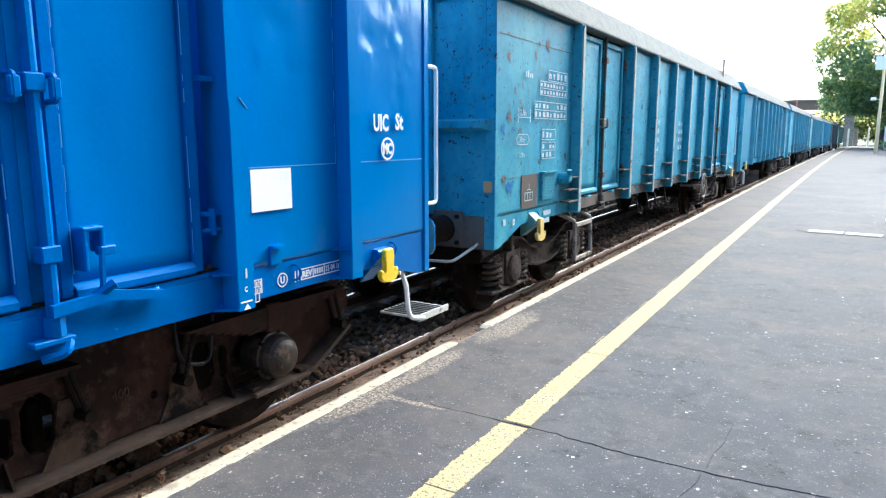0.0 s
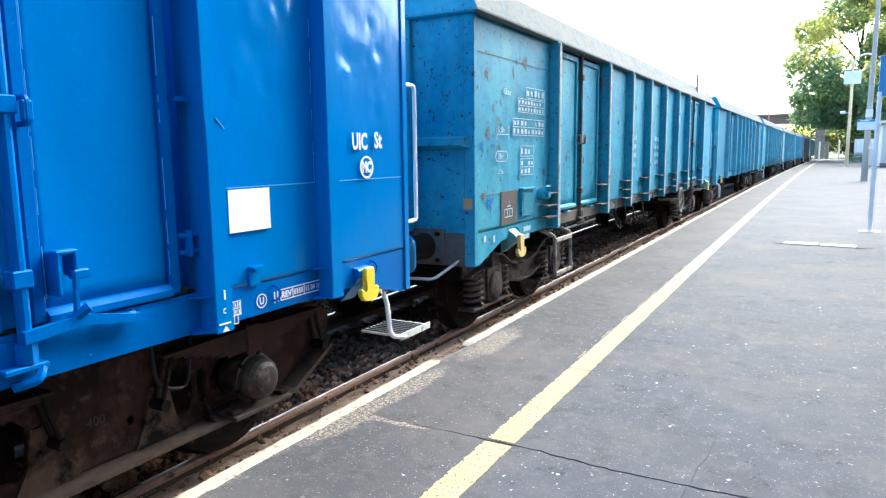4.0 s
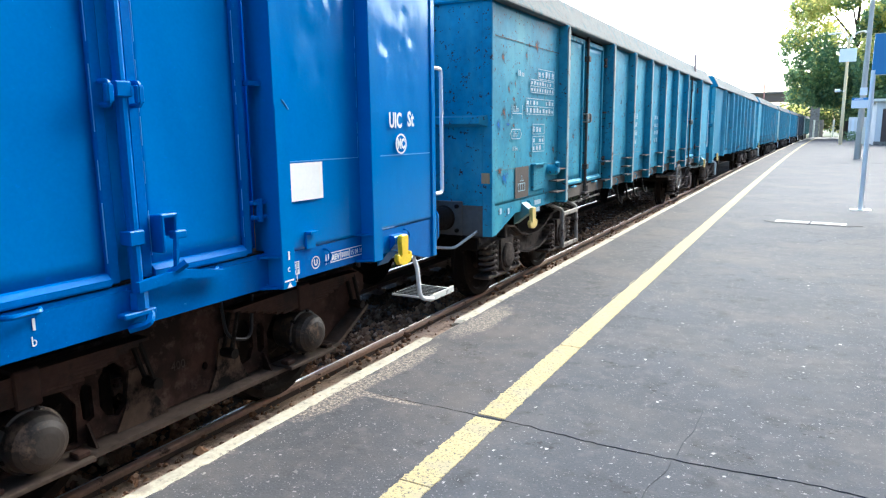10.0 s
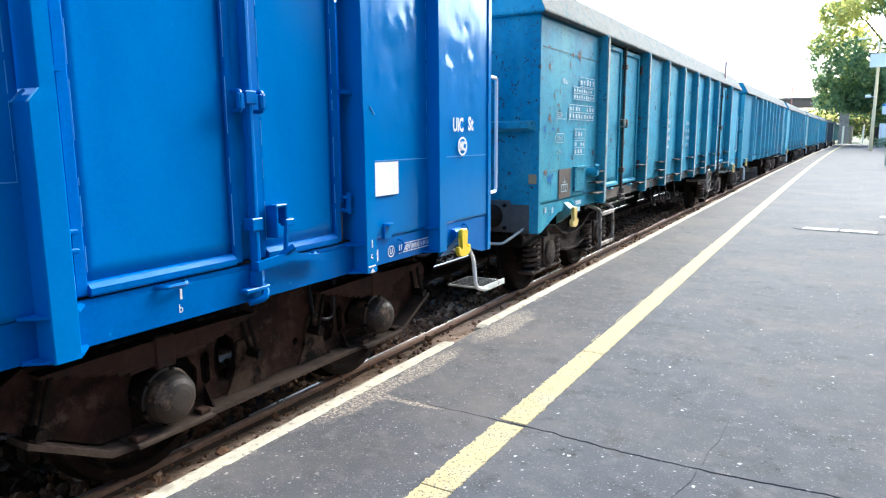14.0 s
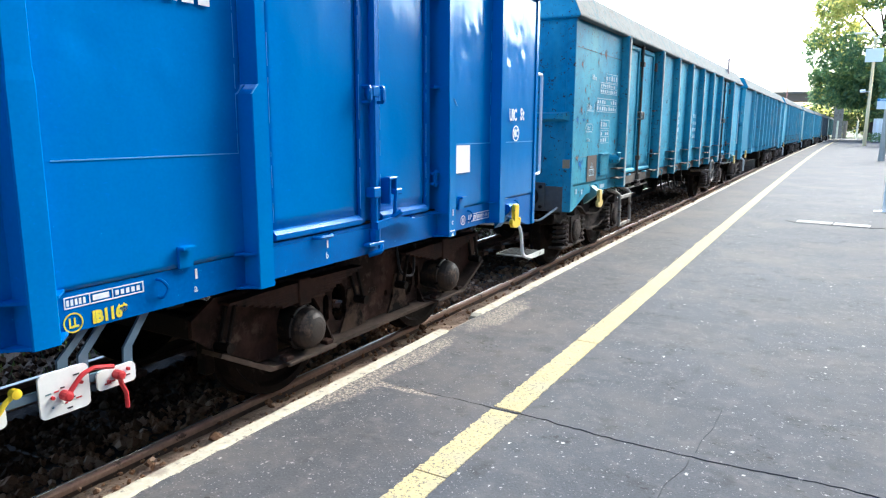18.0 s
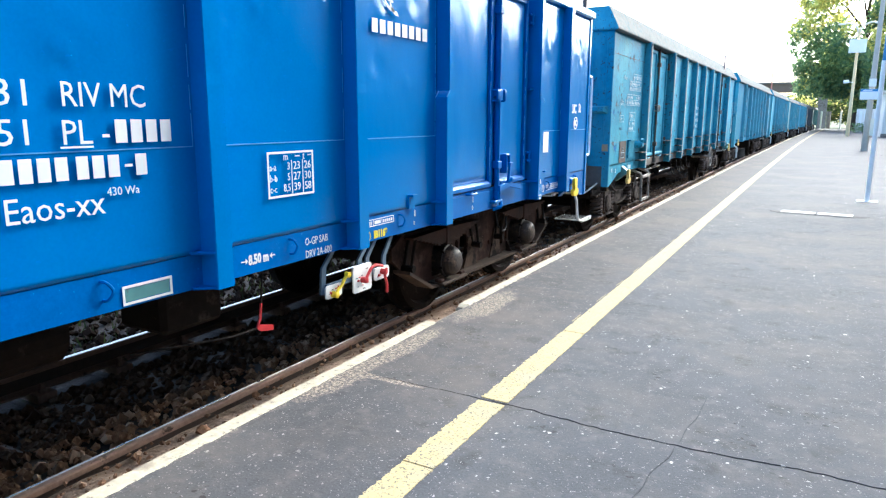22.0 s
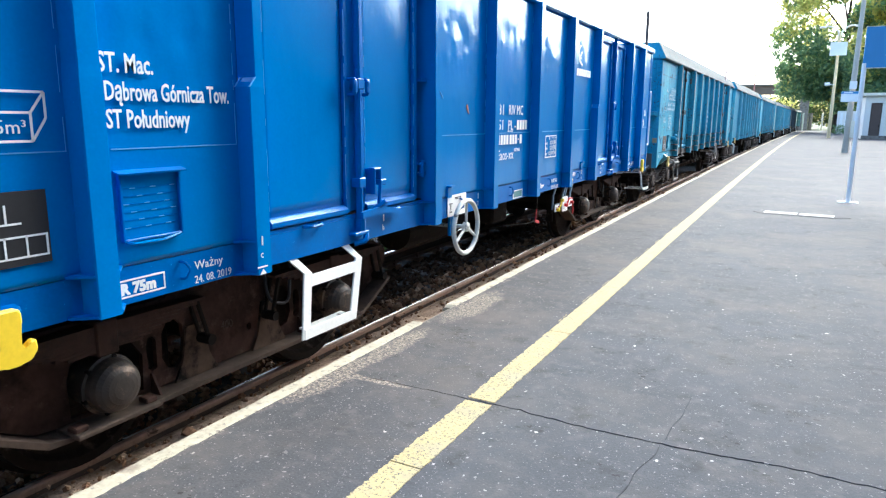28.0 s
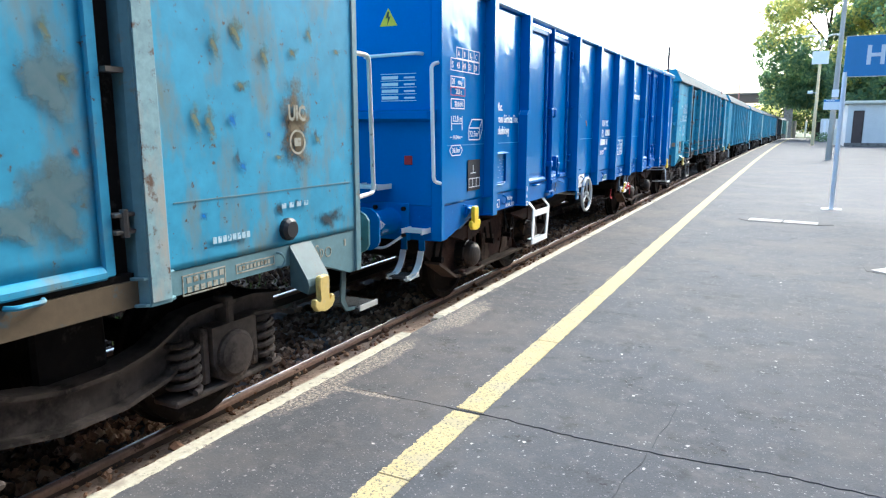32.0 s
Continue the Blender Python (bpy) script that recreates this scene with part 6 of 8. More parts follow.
    # white card
    bm = bmesh.new()
    box(bm, x + 0.006, x + 0.012, 4.60, 4.90, 1.52, 1.745)
    part("label_card", bm, M_WHITE, w, "blank white card")
    X = x + 0.0125
    lettering("UIC", 0.150, X, 5.672, 1.955, w, wide=0.165, bold=0.004)
    lettering("St", 0.150, X, 5.922, 1.965, w, wide=0.092, bold=0.004)
    bm = bmesh.new()
    ring_mark(bm, 5.827, 1.835, 0.075, 0.013, X)
    rm = part("round_mark", bm, M_LETTER, w, "white painted ring with letters")
    lettering("MC", 0.10, X, 5.777, 1.802, rm, M_LETTER, wide=0.098, bold=0.004)
    lettering("31", 0.143, X, -0.934, 1.938, w, wide=0.12)
    lettering("RIV MC", 0.143, X, -0.674, 1.938, w, wide=0.385)
    lettering("51", 0.143, X, -0.938, 1.788, w, wide=0.118)
    lettering("PL -", 0.143, X, -0.684, 1.785, w, wide=0.205)
    bars([(-0.690, -0.547, 1.769, 1.777)], X, w)
    bars([(-0.441 + 0.077 * k, -0.385 + 0.077 * k, 1.785, 1.885) for k in range(4)], X, w, label="white brand lettering shown as bars")
    bars([(-0.937 + 0.072 * k, -0.885 + 0.072 * k, 1.64, 1.735) for k in range(4)] + [(-0.632 + 0.072 * k, -0.580 + 0.072 * k, 1.64, 1.735) for k in range(3)] + [(-0.409, -0.370, 1.68, 1.692), (-0.354, -0.298, 1.64, 1.735)], X, w, label="white wagon number shown as bars")
    lettering("Eaos-xx", 0.143, X, -0.942, 1.488, w, wide=0.412)
    lettering("430 Wa", 0.052, X, -0.506, 1.560, w, wide=0.16)
    # load table
    bars(outline(0.47, 0.86, 1.445, 1.705, 0.012) + [(0.665, 0.671, 1.46, 1.655), (0.76, 0.766, 1.46, 1.655), (0.70, 0.74, 1.672, 1.679), (0.81, 0.84, 1.675, 1.681)], X, w)
    for k, (p, q, r, s) in enumerate((("a-a", "3", "23", "26"), ("b-b", "5", "27", "30"), ("c-c", "8,5", "39", "58"))):
        z = 1.60 - 0.062 * k
        lettering(p, 0.058, X, 0.485, z, w, squeeze=0.8)
        lettering(q, 0.062, X, 0.655, z, w, align="RIGHT", squeeze=0.8)
        lettering(r, 0.066, X, 0.681, z, w, squeeze=0.95)
        lettering(s, 0.066, X, 0.775, z, w, squeeze=0.95)
    lettering("m", 0.062, X, 0.60, 1.655, w)
    lettering("t", 0.062, X, 0.765, 1.655, w)
    Xs = x - 0.003
    for y0, y1, tip in ((0.253, 0.285, 0.303), (0.515, 0.49, 0.472)):
        bm = bmesh.new()
        box(bm, Xs, Xs + 0.002, min(y0, y1), max(y0, y1), 1.118, 1.124)
        prism(bm, [(y1, 1.105), (y1, 1.137), (tip, 1.121)], "x", Xs, Xs + 0.002)
        part("arrow_mark", bm, M_LETTER, w)
    lettering("8.50 m", 0.075, Xs, 0.308, 1.097, w, wide=0.155, bold=0.003)
    lettering("O-GP SAB", 0.066, Xs, 0.778, 1.128, w, wide=0.215)
    lettering("DRV 2A-600", 0.066, Xs, 0.778, 1.050, w, wide=0.25)
    lettering("IB116*", 0.072, Xs, 1.506, 1.062, w, M_YELLOWLETTER, wide=0.165, bold=0.004)
    bm = bmesh.new()
    ring_mark(bm, 1.422, 1.085, 0.043, 0.006, Xs)
    part("round_mark", bm, M_YELLOWLETTER, w)
    lettering("LL", 0.055, Xs, 1.402, 1.066, w, M_YELLOWLETTER, wide=0.042, bold=0.002)
    bars(outline(1.39, 1.76, 1.147, 1.197, 0.005) + [(1.40 + 0.018 * k, 1.411 + 0.018 * k, 1.158, 1.184) for k in range(5)] + [(1.50, 1.504, 1.147, 1.197), (1.515, 1.59, 1.16, 1.184), (1.605, 1.609, 1.147, 1.197)] + [(1.62 + 0.026 * k, 1.636 + 0.026 * k, 1.16, 1.182) for k in range(5)], Xs, w, label="white framed inspection mark")
    for y, ch in ((2.05, "a"), (3.05, "b"), (-1.35, "2"), (-3.0, "b")):
        bars([(y, y + 0.012, 1.15, 1.20)], Xs, w)
        lettering(ch, 0.06, Xs, y - 0.012, 1.085, w)
    Xp = x + 0.1015
    for y in (4.452, -4.385):
        bars([(y, y + 0.010, 1.205, 1.255)], Xp, w)
        lettering("c", 0.06, Xp, y - 0.012, 1.135, w)
        bm = bmesh.new()
        prism(bm, [(y - 0.022, 1.042), (y + 0.026, 1.042), (y + 0.002, 1.072)], "x", Xp, Xp + 0.002)
        box(bm, Xp, Xp + 0.002, y - 0.04, y + 0.036, 1.08, 1.088)
        part("lift_mark", bm, M_LETTER, w)
    bars(outline(4.556, 4.66, 1.075, 1.155, 0.006) + [(4.556 + 0.026 * k, 4.56 + 0.026 * k, 1.03, 1.155) for k in range(1, 4)] + [(4.556, 4.66, 1.113, 1.118), (4.556, 4.64, 1.03, 1.036)], Xs, w, label="small white table of unreadable marks")
    bars([(4.566 + 0.026 * k, 4.574 + 0.026 * k, 1.083 + 0.038 * q, 1.106 + 0.038 * q) for k in range(4) for q in range(2)], Xs, w)
    bm = bmesh.new()
    ring_mark(bm, 4.815, 1.118, 0.041, 0.007, Xs)
    part("round_mark", bm, M_LETTER, w)
    lettering("U", 0.055, Xs, 4.798, 1.099, w, wide=0.034, bold=0.002)
    bars([(4.915, 4.922, 1.085, 1.15), (4.94, 4.947, 1.09, 1.15)], Xs, w)
    bars(outline(4.965, 5.32, 1.088, 1.155, 0.006) + [(5.068, 5.074, 1.088, 1.155), (5.168, 5.174, 1.088, 1.155)], Xs, w)
    lettering("REV", 0.052, Xs, 4.976, 1.103, w, wide=0.085, bold=0.002)
    lettering("15 04 16", 0.05, Xs, 5.18, 1.104, w, wide=0.13)
    bars([(5.083 + 0.021 * k, 5.095 + 0.021 * k, 1.104, 1.138) for k in range(4)], Xs, w, label="unreadable white figures shown as bars")
    # company mark: three curved strokes, and its name as bars
    bm = bmesh.new()
    for k, (dy, dz, rr) in enumerate(((0, 0.02, 0.10), (0.02, -0.05, 0.09), (0.07, -0.10, 0.06))):
        n = 12
        inner = [(1.72 + dy + rr * math.cos(a), 2.78 + dz + rr * math.sin(a)) for a in (math.pi * (0.55 + i / n) for i in range(n + 1))]
        outer = [(1.72 + dy + (rr + 0.035) * math.cos(a) + 0.02, 2.78 + dz + (rr + 0.03) * math.sin(a)) for a in (math.pi * (0.55 + i / n) for i in range(n + 1))]
        prism(bm, inner + outer[::-1], "x", X, X + 0.002)
    part("company_mark", bm, M_LETTER, w, "white company mark of curved strokes")
    bars([(1.50 + 0.093 * k, 1.50 + 0.093 * k + 0.066, 2.455, 2.545) for k in range(8)], X, w, label="white company name shown as bars")
    # near end markings
    lettering("ST. Mac.", 0.118, X, -5.225, 2.088, w, wide=0.28, bold=0.002)
    lettering("D\u0105browa G\u00f3rnicza Tow.", 0.115, X, -5.205, 1.968, w, wide=0.715, bold=0.002)
    lettering("ST Po\u0142udniowy", 0.115, X, -5.205, 1.848, w, wide=0.455, bold=0.002)
    bars(outline(-5.226, -4.95, 1.075, 1.16, 0.008), Xs, w)
    lettering("R 75m", 0.07, Xs, -5.195, 1.093, w, wide=0.19, bold=0.004)
    lettering("Wa\u017cny", 0.062, Xs, -4.765, 1.13, w, wide=0.19)
    lettering("24. 08. 2019", 0.058, Xs, -4.77, 1.058, w, wide=0.25)
    bars(outline(-6.165, -5.87, 2.27, 2.365, 0.008), X, w)
    bars(outline(-6.168, -5.868, 2.195, 2.268, 0.006), X + 0.001, w, M_RED)
    lettering("20", 0.075, X, -6.145, 2.295, w)
    lettering("900kg", 0.05, X, -6.02, 2.295, w, squeeze=0.75)
    lettering("20.0 t", 0.065, X, -6.06, 2.21, w, squeeze=0.8)
    bars(outline(-6.16, -5.88, 2.08, 2.17, 0.008), X, w)
    lettering("20.0 kN", 0.068, X, -6.085, 2.10, w, squeeze=0.75)
    lettering("12.8 m", 0.08, X, -6.125, 1.965, w, wide=0.18)
    bars([(-6.15, -6.142, 1.89, 2.015), (-5.93, -5.922, 1.89, 2.015), (-6.142, -5.93, 1.945, 1.952)], X, w)
    lettering("14.04m", 0.055, X, -6.12, 1.81, w, wide=0.145)
    bars([(-6.175, -6.135, 1.825, 1.831), (-5.96, -5.92, 1.825, 1.831)], X, w)
    bm = bmesh.new()
    hexa = [(-6.185, 1.71), (-6.14, 1.665), (-5.965, 1.665), (-5.92, 1.71), (-5.965, 1.755), (-6.14, 1.755)]
    for (p, q) in zip(hexa, hexa[1:] + hexa[:1]):
        d = Vector((q[0] - p[0], q[1] - p[1])).normalized() * 0.004
        prism(bm, [(p[0] - d.y, p[1] + d.x), (q[0] - d.y, q[1] + d.x), (q[0] + d.y, q[1] - d.x), (p[0] + d.y, p[1] - d.x)], "x", X, X + 0.002)
    part("marking", bm, M_LETTER, w)
    lettering("36.0m\u00b2", 0.068, X, -6.135, 1.688, w, wide=0.17)
    bm = bmesh.new()
    cub = [((-5.84, 1.77), (-5.59, 1.77)), ((-5.84, 1.77), (-5.84, 1.88)), ((-5.84, 1.88), (-5.59, 1.88)), ((-5.59, 1.77), (-5.59, 1.88)), ((-5.84, 1.88), (-5.77, 1.96)), ((-5.77, 1.96), (-5.53, 1.96)), ((-5.53, 1.96), (-5.59, 1.88)), ((-5.53, 1.96), (-5.53, 1.86)), ((-5.53, 1.86), (-5.59, 1.77))]
    cub = [((a + 0.06, b + 0.03), (c + 0.06, d + 0.03)) for (a, b), (c, d) in cub]
    for p, q in cub:
        d = Vector((q[0] - p[0], q[1] - p[1])).normalized() * 0.005
        prism(bm, [(p[0] - d.y, p[1] + d.x), (q[0] - d.y, q[1] + d.x), (q[0] + d.y, q[1] - d.x), (p[0] + d.y, p[1] - d.x)], "x", X, X + 0.002)
    part("volume_mark", bm, M_LETTER, w)
    lettering("72.5m\u00b3", 0.075, X, -5.765, 1.83, w, wide=0.21)
    bars(outline(-6.05, -5.55, 2.52, 2.62, 0.007) + outline(-6.165, -5.55, 2.41, 2.52, 0.007) + [(-5.925 + 0.125 * k, -5.919 + 0.125 * k, 2.41, 2.62) for k in range(3)], X, w)
    for k, ch in enumerate(("A", "B", "B\u2082", "C")):
        lettering(ch, 0.07, X, -6.02 + 0.125 * k, 2.542, w, squeeze=0.8)
    lettering("S", 0.08, X, -6.14, 2.435, w)
    for k, ch in enumerate(("43", "49", "51", "59")):
        lettering(ch, 0.08, X, -6.04 + 0.125 * k, 2.435, w, squeeze=0.75)
    bm = bmesh.new()
    box(bm, x + 0.004, x + 0.009, -5.78, -5.50, 1.315, 1.61)
    sg = part("black_panel", bm, M_BLACK, w, "black panel with white grid mark")
    bars(outline(-5.77, -5.51, 1.345, 1.435, 0.008) + [(-5.685, -5.677, 1.345, 1.435), (-5.60, -5.592, 1.345, 1.435), (-5.73, -5.61, 1.48, 1.488), (-5.672, -5.664, 1.488, 1.56)], x + 0.011, sg)
    # document holder: a wire-netted flap in a frame under a small hood
    bm = bmesh.new()
    box(bm, x, x + 0.006, -5.175, -4.84, 1.335, 1.645, 0.002)
    dh = part("document_holder", bm, B, w, "blue sheet-metal document holder with a small hood")
    bm = bmesh.new()
    prism(bm, [(x, 1.652), (x + 0.045, 1.640), (x + 0.047, 1.648), (x, 1.662)], "y", -5.19, -4.815)
    part("hood", bm, M_BLUEFIT, dh)
    for q in ((-5.177, -5.163, 1.335, 1.645), (-4.852, -4.838, 1.335, 1.645), (-5.163, -4.852, 1.335, 1.347)):
        bm = bmesh.new()
        box(bm, x + 0.006, x + 0.026, *q, 0.003)
        part("flap_frame", bm, M_BLUEFIT, dh)
    for k in range(6):
        for j in range(8):
            bm = bmesh.new()
            box(bm, x + 0.006, x + 0.009, -5.152 + 0.037 * j, -5.122 + 0.037 * j, 1.395 + 0.036 * k, 1.399 + 0.036 * k)
            part("wire", bm, M_BLUEFIT if (j + k) % 3 else M_SEAM, dh)
    bm = bmesh.new()
    tube(bm, bent([(x + 0.02, -5.16, 1.335), (x + 0.045, -5.15, 1.33), (x + 0.045, -4.98, 1.325), (x + 0.02, -4.86, 1.34)], 0.02), 0.007, 6)
    part("catch_wire", bm, B, dh)
    # scuff
    bm = bmesh.new()
    prism(bm, [(-1.640, 2.008), (-1.622, 2.022), (-1.600, 1.985), (-1.585, 1.938), (-1.606, 1.950)], "x", x + 0.001, x + 0.0075)
    part("paint_scratch", bm, M_SCRATCH, w, "orange primer scratch")
    return w


M_GREYBLUE = mat("grey_blue_bracket", (0.09, 0.14, 0.19), 0.5, vary=0.15)
M_YELLOWLETTER = mat("yellow_lettering", (0.75, 0.62, 0.04), 0.5, vary=0.05, bump=0)
M_SCRATCH = mat("orange_primer", (0.42, 0.17, 0.10), 0.7, vary=0.2, bump=0)

# ---- older wagons of the longer type ----
def old_wagon(label, paint, lip, sole, fine, post_paint=None, last=5.25, post_w=0.11, post_d=0.105, sole_mid=None, yb_far=5.30, hooks=((-6.34, -0.06), (6.34, -0.06))):
    w = tagged(new("goods_wagon"), label, "railway wagon", "wagons of the train")
    half = 7.2
    posts = [-5.25, -3.20, -1.90, -0.63, 0.63, 1.90, 3.20, last]
    wagon_body(w, half, posts, (1, 7), paint, 3.17, 1.54, 1.07 if fine else 1.05, 1.20, 0.90, 0.004, post_w=post_w, post_d=post_d, split=0.0, sole_mid=sole_mid, lip=lip, sole=sole, fine=fine, post_paint=post_paint, knee=False)
    for yb in (-5.30, yb_far):
        cast_bogie(w, yb, fine)
    buffers(w, half, paint, M_GREYTEAL if paint is M_TEAL2 else M_SOOTSHADE)
    x = HW
    # shelves between panels and posts
    for y in posts if paint is M_TEAL else ():
        for z in (1.20, 1.33, 1.465) if y in (-5.25, -1.90, 1.90) else (1.20, 1.465):
            bm = bmesh.new()
            box(bm, x, x + 0.105, y - 0.34, y - 0.05, z, z + 0.014)
            part("post_bracket", bm, M_GRIMESOLE, w, "grimy steel shelf beside the post")
    for e in (-1, 1):
        if e == 1:
            bm = bmesh.new()
            tube(bm, bent([(x - 0.02, half, 2.42), (x - 0.02, half + 0.20, 2.42), (x - 0.01, half + 0.22, 1.44), (x - 0.01, half, 1.42)], 0.05), 0.017, 8)
            part("corner_hand_rail", bm, M_WHITEWORN, w, "worn white hand rail")
        bm = bmesh.new()
        tube(bm, bent([(x - 0.85, e * (half + 0.02), 0.93), (x - 0.80, e * (half + 0.30), 0.80), (x - 0.25, e * (half + 0.30), 0.82), (x - 0.14, e * (half + 0.02), 0.95)], 0.05), 0.013, 8)
        part("shunter_bar", bm, M_WHITEWORN, w)
    if not fine:
        bm = bmesh.new()
        tube(bm, bent([(x - 0.05, -half + 0.05, 1.0), (x + 0.10, -half + 0.10, 0.9), (x + 0.10, -half + 0.10, 0.55)], 0.04), 0.03, 6)
        part("corner_step", bm, M_WHITEWORN, w)
        tow_hook(w, -half + 0.7, x, paint, True)
        for y in (-2.4, 2.4):
            bm = bmesh.new()
            box(bm, 0.5, 1.0, y - 0.3, y + 0.3, 0.55, 1.0, 0.04)
            part("brake_gear", bm, M_SOOTSHADE, w)
        return w
    for y, dz in hooks:
        tow_hook(w, y, x + 0.03, M_BRACKET if dz < -0.1 else M_PALETEAL if paint is M_TEAL2 else M_GREYTEAL, True, dz)
    if paint is M_TEAL:
        for y, z1 in ((4.78, 3.70),):
            bm = bmesh.new()
            box(bm, x - 0.05, x - 0.0, y - 0.03, y + 0.03, 3.12, z1, 0.006)
            part("stake", bm, M_STAKE, w, "thin pinkish stake above the top rail")
    # frame step
    st = new("frame_step")
    st.parent = w
    st["label"] = "worn white tubular frame step"
    a, b = -5.15, -4.60
    bm = bmesh.new()
    for yy in (a, b):
        tube(bm, bent([(x - 0.16, yy - 0.10, 1.04), (x + 0.02, yy, 0.95), (x + 0.035, yy, 0.48)], 0.03), 0.022, 8)
    for zz in (0.50, 0.90):
        box(bm, x + 0.015, x + 0.05, a, b, zz - 0.025, zz + 0.025, 0.006)
    part("frame", bm, M_DIRTYWHITE, st)
    bm = bmesh.new()
    tube(bm, [(x - 0.05, -4.55, 0.98), (x - 0.05, -3.3, 0.99)], 0.014, 6)
    part("white_bar", bm, M_DIRTYWHITE, w)
    # hand wheel
    bm = bmesh.new()
    cy, cz, cx = 2.55, 0.88, x + 0.08
    tube(bm, [(cx, cy + 0.25 * math.cos(k * math.pi / 16), cz + 0.25 * math.sin(k * math.pi / 16)) for k in range(33)], 0.018, 8)
    for k in range(3):
        an = math.pi / 2 + k * 2 * math.pi / 3
        tube(bm, [(cx, cy, cz), (cx, cy + 0.25 * math.cos(an), cz + 0.25 * math.sin(an))], 0.012, 6)
    tube(bm, [(x - 0.4, cy, cz), (cx + 0.02, cy, cz)], 0.03, 8)
    part("hand_wheel", bm, M_DIRTYWHITE, w, "dirty pale hand wheel")
    # near-end fittings
    bm = bmesh.new()
    box(bm, x - 0.10, x - 0.012, -half - 0.012, -half, 1.42, 1.52, 0.004)
    part("corner_reflector", bm, M_OCHRE, w, "dull ochre reflector plate")
    bm = bmesh.new()
    box(bm, x + 0.005, x + 0.009, -6.62, -6.25, 1.22, 1.545)
    sg = part("dark_panel", bm, M_DIRT, w, "dirty brown panel with white grid mark")
    bars(outline(-6.55, -6.36, 1.29, 1.375, 0.008) + [(-6.49, -6.482, 1.29, 1.375), (-6.43, -6.422, 1.29, 1.375), (-6.50, -6.40, 1.395, 1.403), (-6.454, -6.446, 1.403, 1.46)], x + 0.011, sg, M_WORNLETTER)
    bm = bmesh.new()
    box(bm, x, x + 0.03, -6.15, -5.82, 1.27, 1.55, 0.005)
    box(bm, x, x + 0.06, -6.17, -5.80, 1.545, 1.56)
    dh = part("document_holder", bm, paint, w, "teal sheet-metal document holder")
    for k in range(7):
        bm = bmesh.new()
        box(bm, x + 0.03, x + 0.036, -6.12, -5.86, 1.30 + 0.03 * k, 1.314 + 0.03 * k)
        part("slat", bm, paint, dh)
    bm = bmesh.new()
    lathe(bm, [(x, 0.06), (x + 0.10, 0.06), (x + 0.13, 0.04)], "x", (0, -5.62, 1.47), 12)
    part("valve_cap", bm, paint, w)
    bm = bmesh.new()
    tube(bm, [(x + 0.11, -5.62, 1.50), (x + 0.12, -5.64, 1.56)], 0.03, 8)
    part("valve_lever", bm, paint, w)
    # hanging hooks and chains below the middle
    rs = random.Random(5)
    for y in (-2.3, -1.7, -1.2, -0.5):
        bm = bmesh.new()
        tube(bm, bent([(x - 0.05, y, 1.05), (x - 0.02, y + 0.02, 0.80), (x + 0.03, y + 0.08, 0.72 + rs.uniform(-0.05, 0.05)), (x, y + 0.14, 0.86)], 0.04), 0.016, 6)
        part("hanging_hook", bm, M_SOOTSHADE, w)
    X = x + 0.014
    rs = random.Random(8)
    if paint is M_TEAL:
        S = x + 0.006
        for a, b, c_, d in ((-6.14, -5.93, 2.68, 2.96), (-7.0, -6.86, 2.52, 2.74), (-6.98, -6.83, 1.98, 2.24), (-6.84, -6.74, 2.24, 2.44), (-6.3, -6.2, 2.75, 2.86), (-6.66, -6.6, 2.3, 2.5), (-7.1, -6.9, 1.45, 1.62)):
            stain(w, S, a, b, c_, d, M_STAINRUST, "flaked rusty spot")
            S += 0.0003
        for a, b, c_, d in ((-7.12, -6.96, 1.88, 2.10), (-7.05, -6.72, 1.34, 1.58), (-6.9, -6.7, 1.95, 2.02)):
            stain(w, S, a, b, c_, d, M_STAINBLUE, "patch of newer blue paint")
            S += 0.0003
        rs = random.Random(17)
        for k in range(44):
            y, z = rs.uniform(-7.1, 7.0), rs.uniform(1.25, 3.0)
            a, b = rs.uniform(0.04, 0.16), rs.uniform(0.05, 0.28)
            stain(w, x + 0.006 + 0.00008 * k, y, y + a, z, z + b, M_STAINRUST if k % 4 else M_STAINDARK, "flaked rusty spot")
        # worn, unreadable tables of white writing on the first panel
        def table(y0, y1, z0, z1, rows, cols):
            q = outline(y0, y1, z0, z1, 0.006)
            for r in range(1, rows):
                z = z0 + (z1 - z0) * r / rows
                q.append((y0, y1, z - 0.003, z + 0.003))
            for r in range(rows):
                for c in range(cols):
                    dy, dz = (y1 - y0) / cols, (z1 - z0) / rows
                    yy, zz = y0 + dy * (c + 0.2), z0 + dz * (r + 0.22)
                    if rs.random() < 0.85:
                        q.append((yy, yy + dy * rs.uniform(0.35, 0.62), zz, zz + dz * rs.uniform(0.4, 0.6)))
            bars(q, X, w, M_WORNLETTER, "worn table of unreadable white writing")
        table(-6.02, -5.50, 2.47, 2.58, 1, 5)
        table(-6.23, -5.50, 2.32, 2.46, 2, 9)
        table(-6.36, -5.50, 2.09, 2.26, 2, 9)
        table(-6.16, -5.80, 1.88, 1.99, 1, 4)
        table(-6.16, -5.80, 1.69, 1.86, 2, 4)
        bars([(-6.58, -6.565, 2.47, 2.53), (-6.54, -6.51, 2.47, 2.53), (-6.48, -6.46, 2.47, 2.51), (-6.44, -6.42, 2.47, 2.51)], X, w, M_WORNLETTER)
        bars([(-7.12, -6.4, 2.803, 2.809), (-6.34, -5.32, 2.80, 2.806)], x + 0.004, w, M_GRIMESOLE, "rusty weld line")
        lettering("12.8m", 0.085, X, -6.72, 2.11, w, M_WORNLETTER, squeeze=0.8)
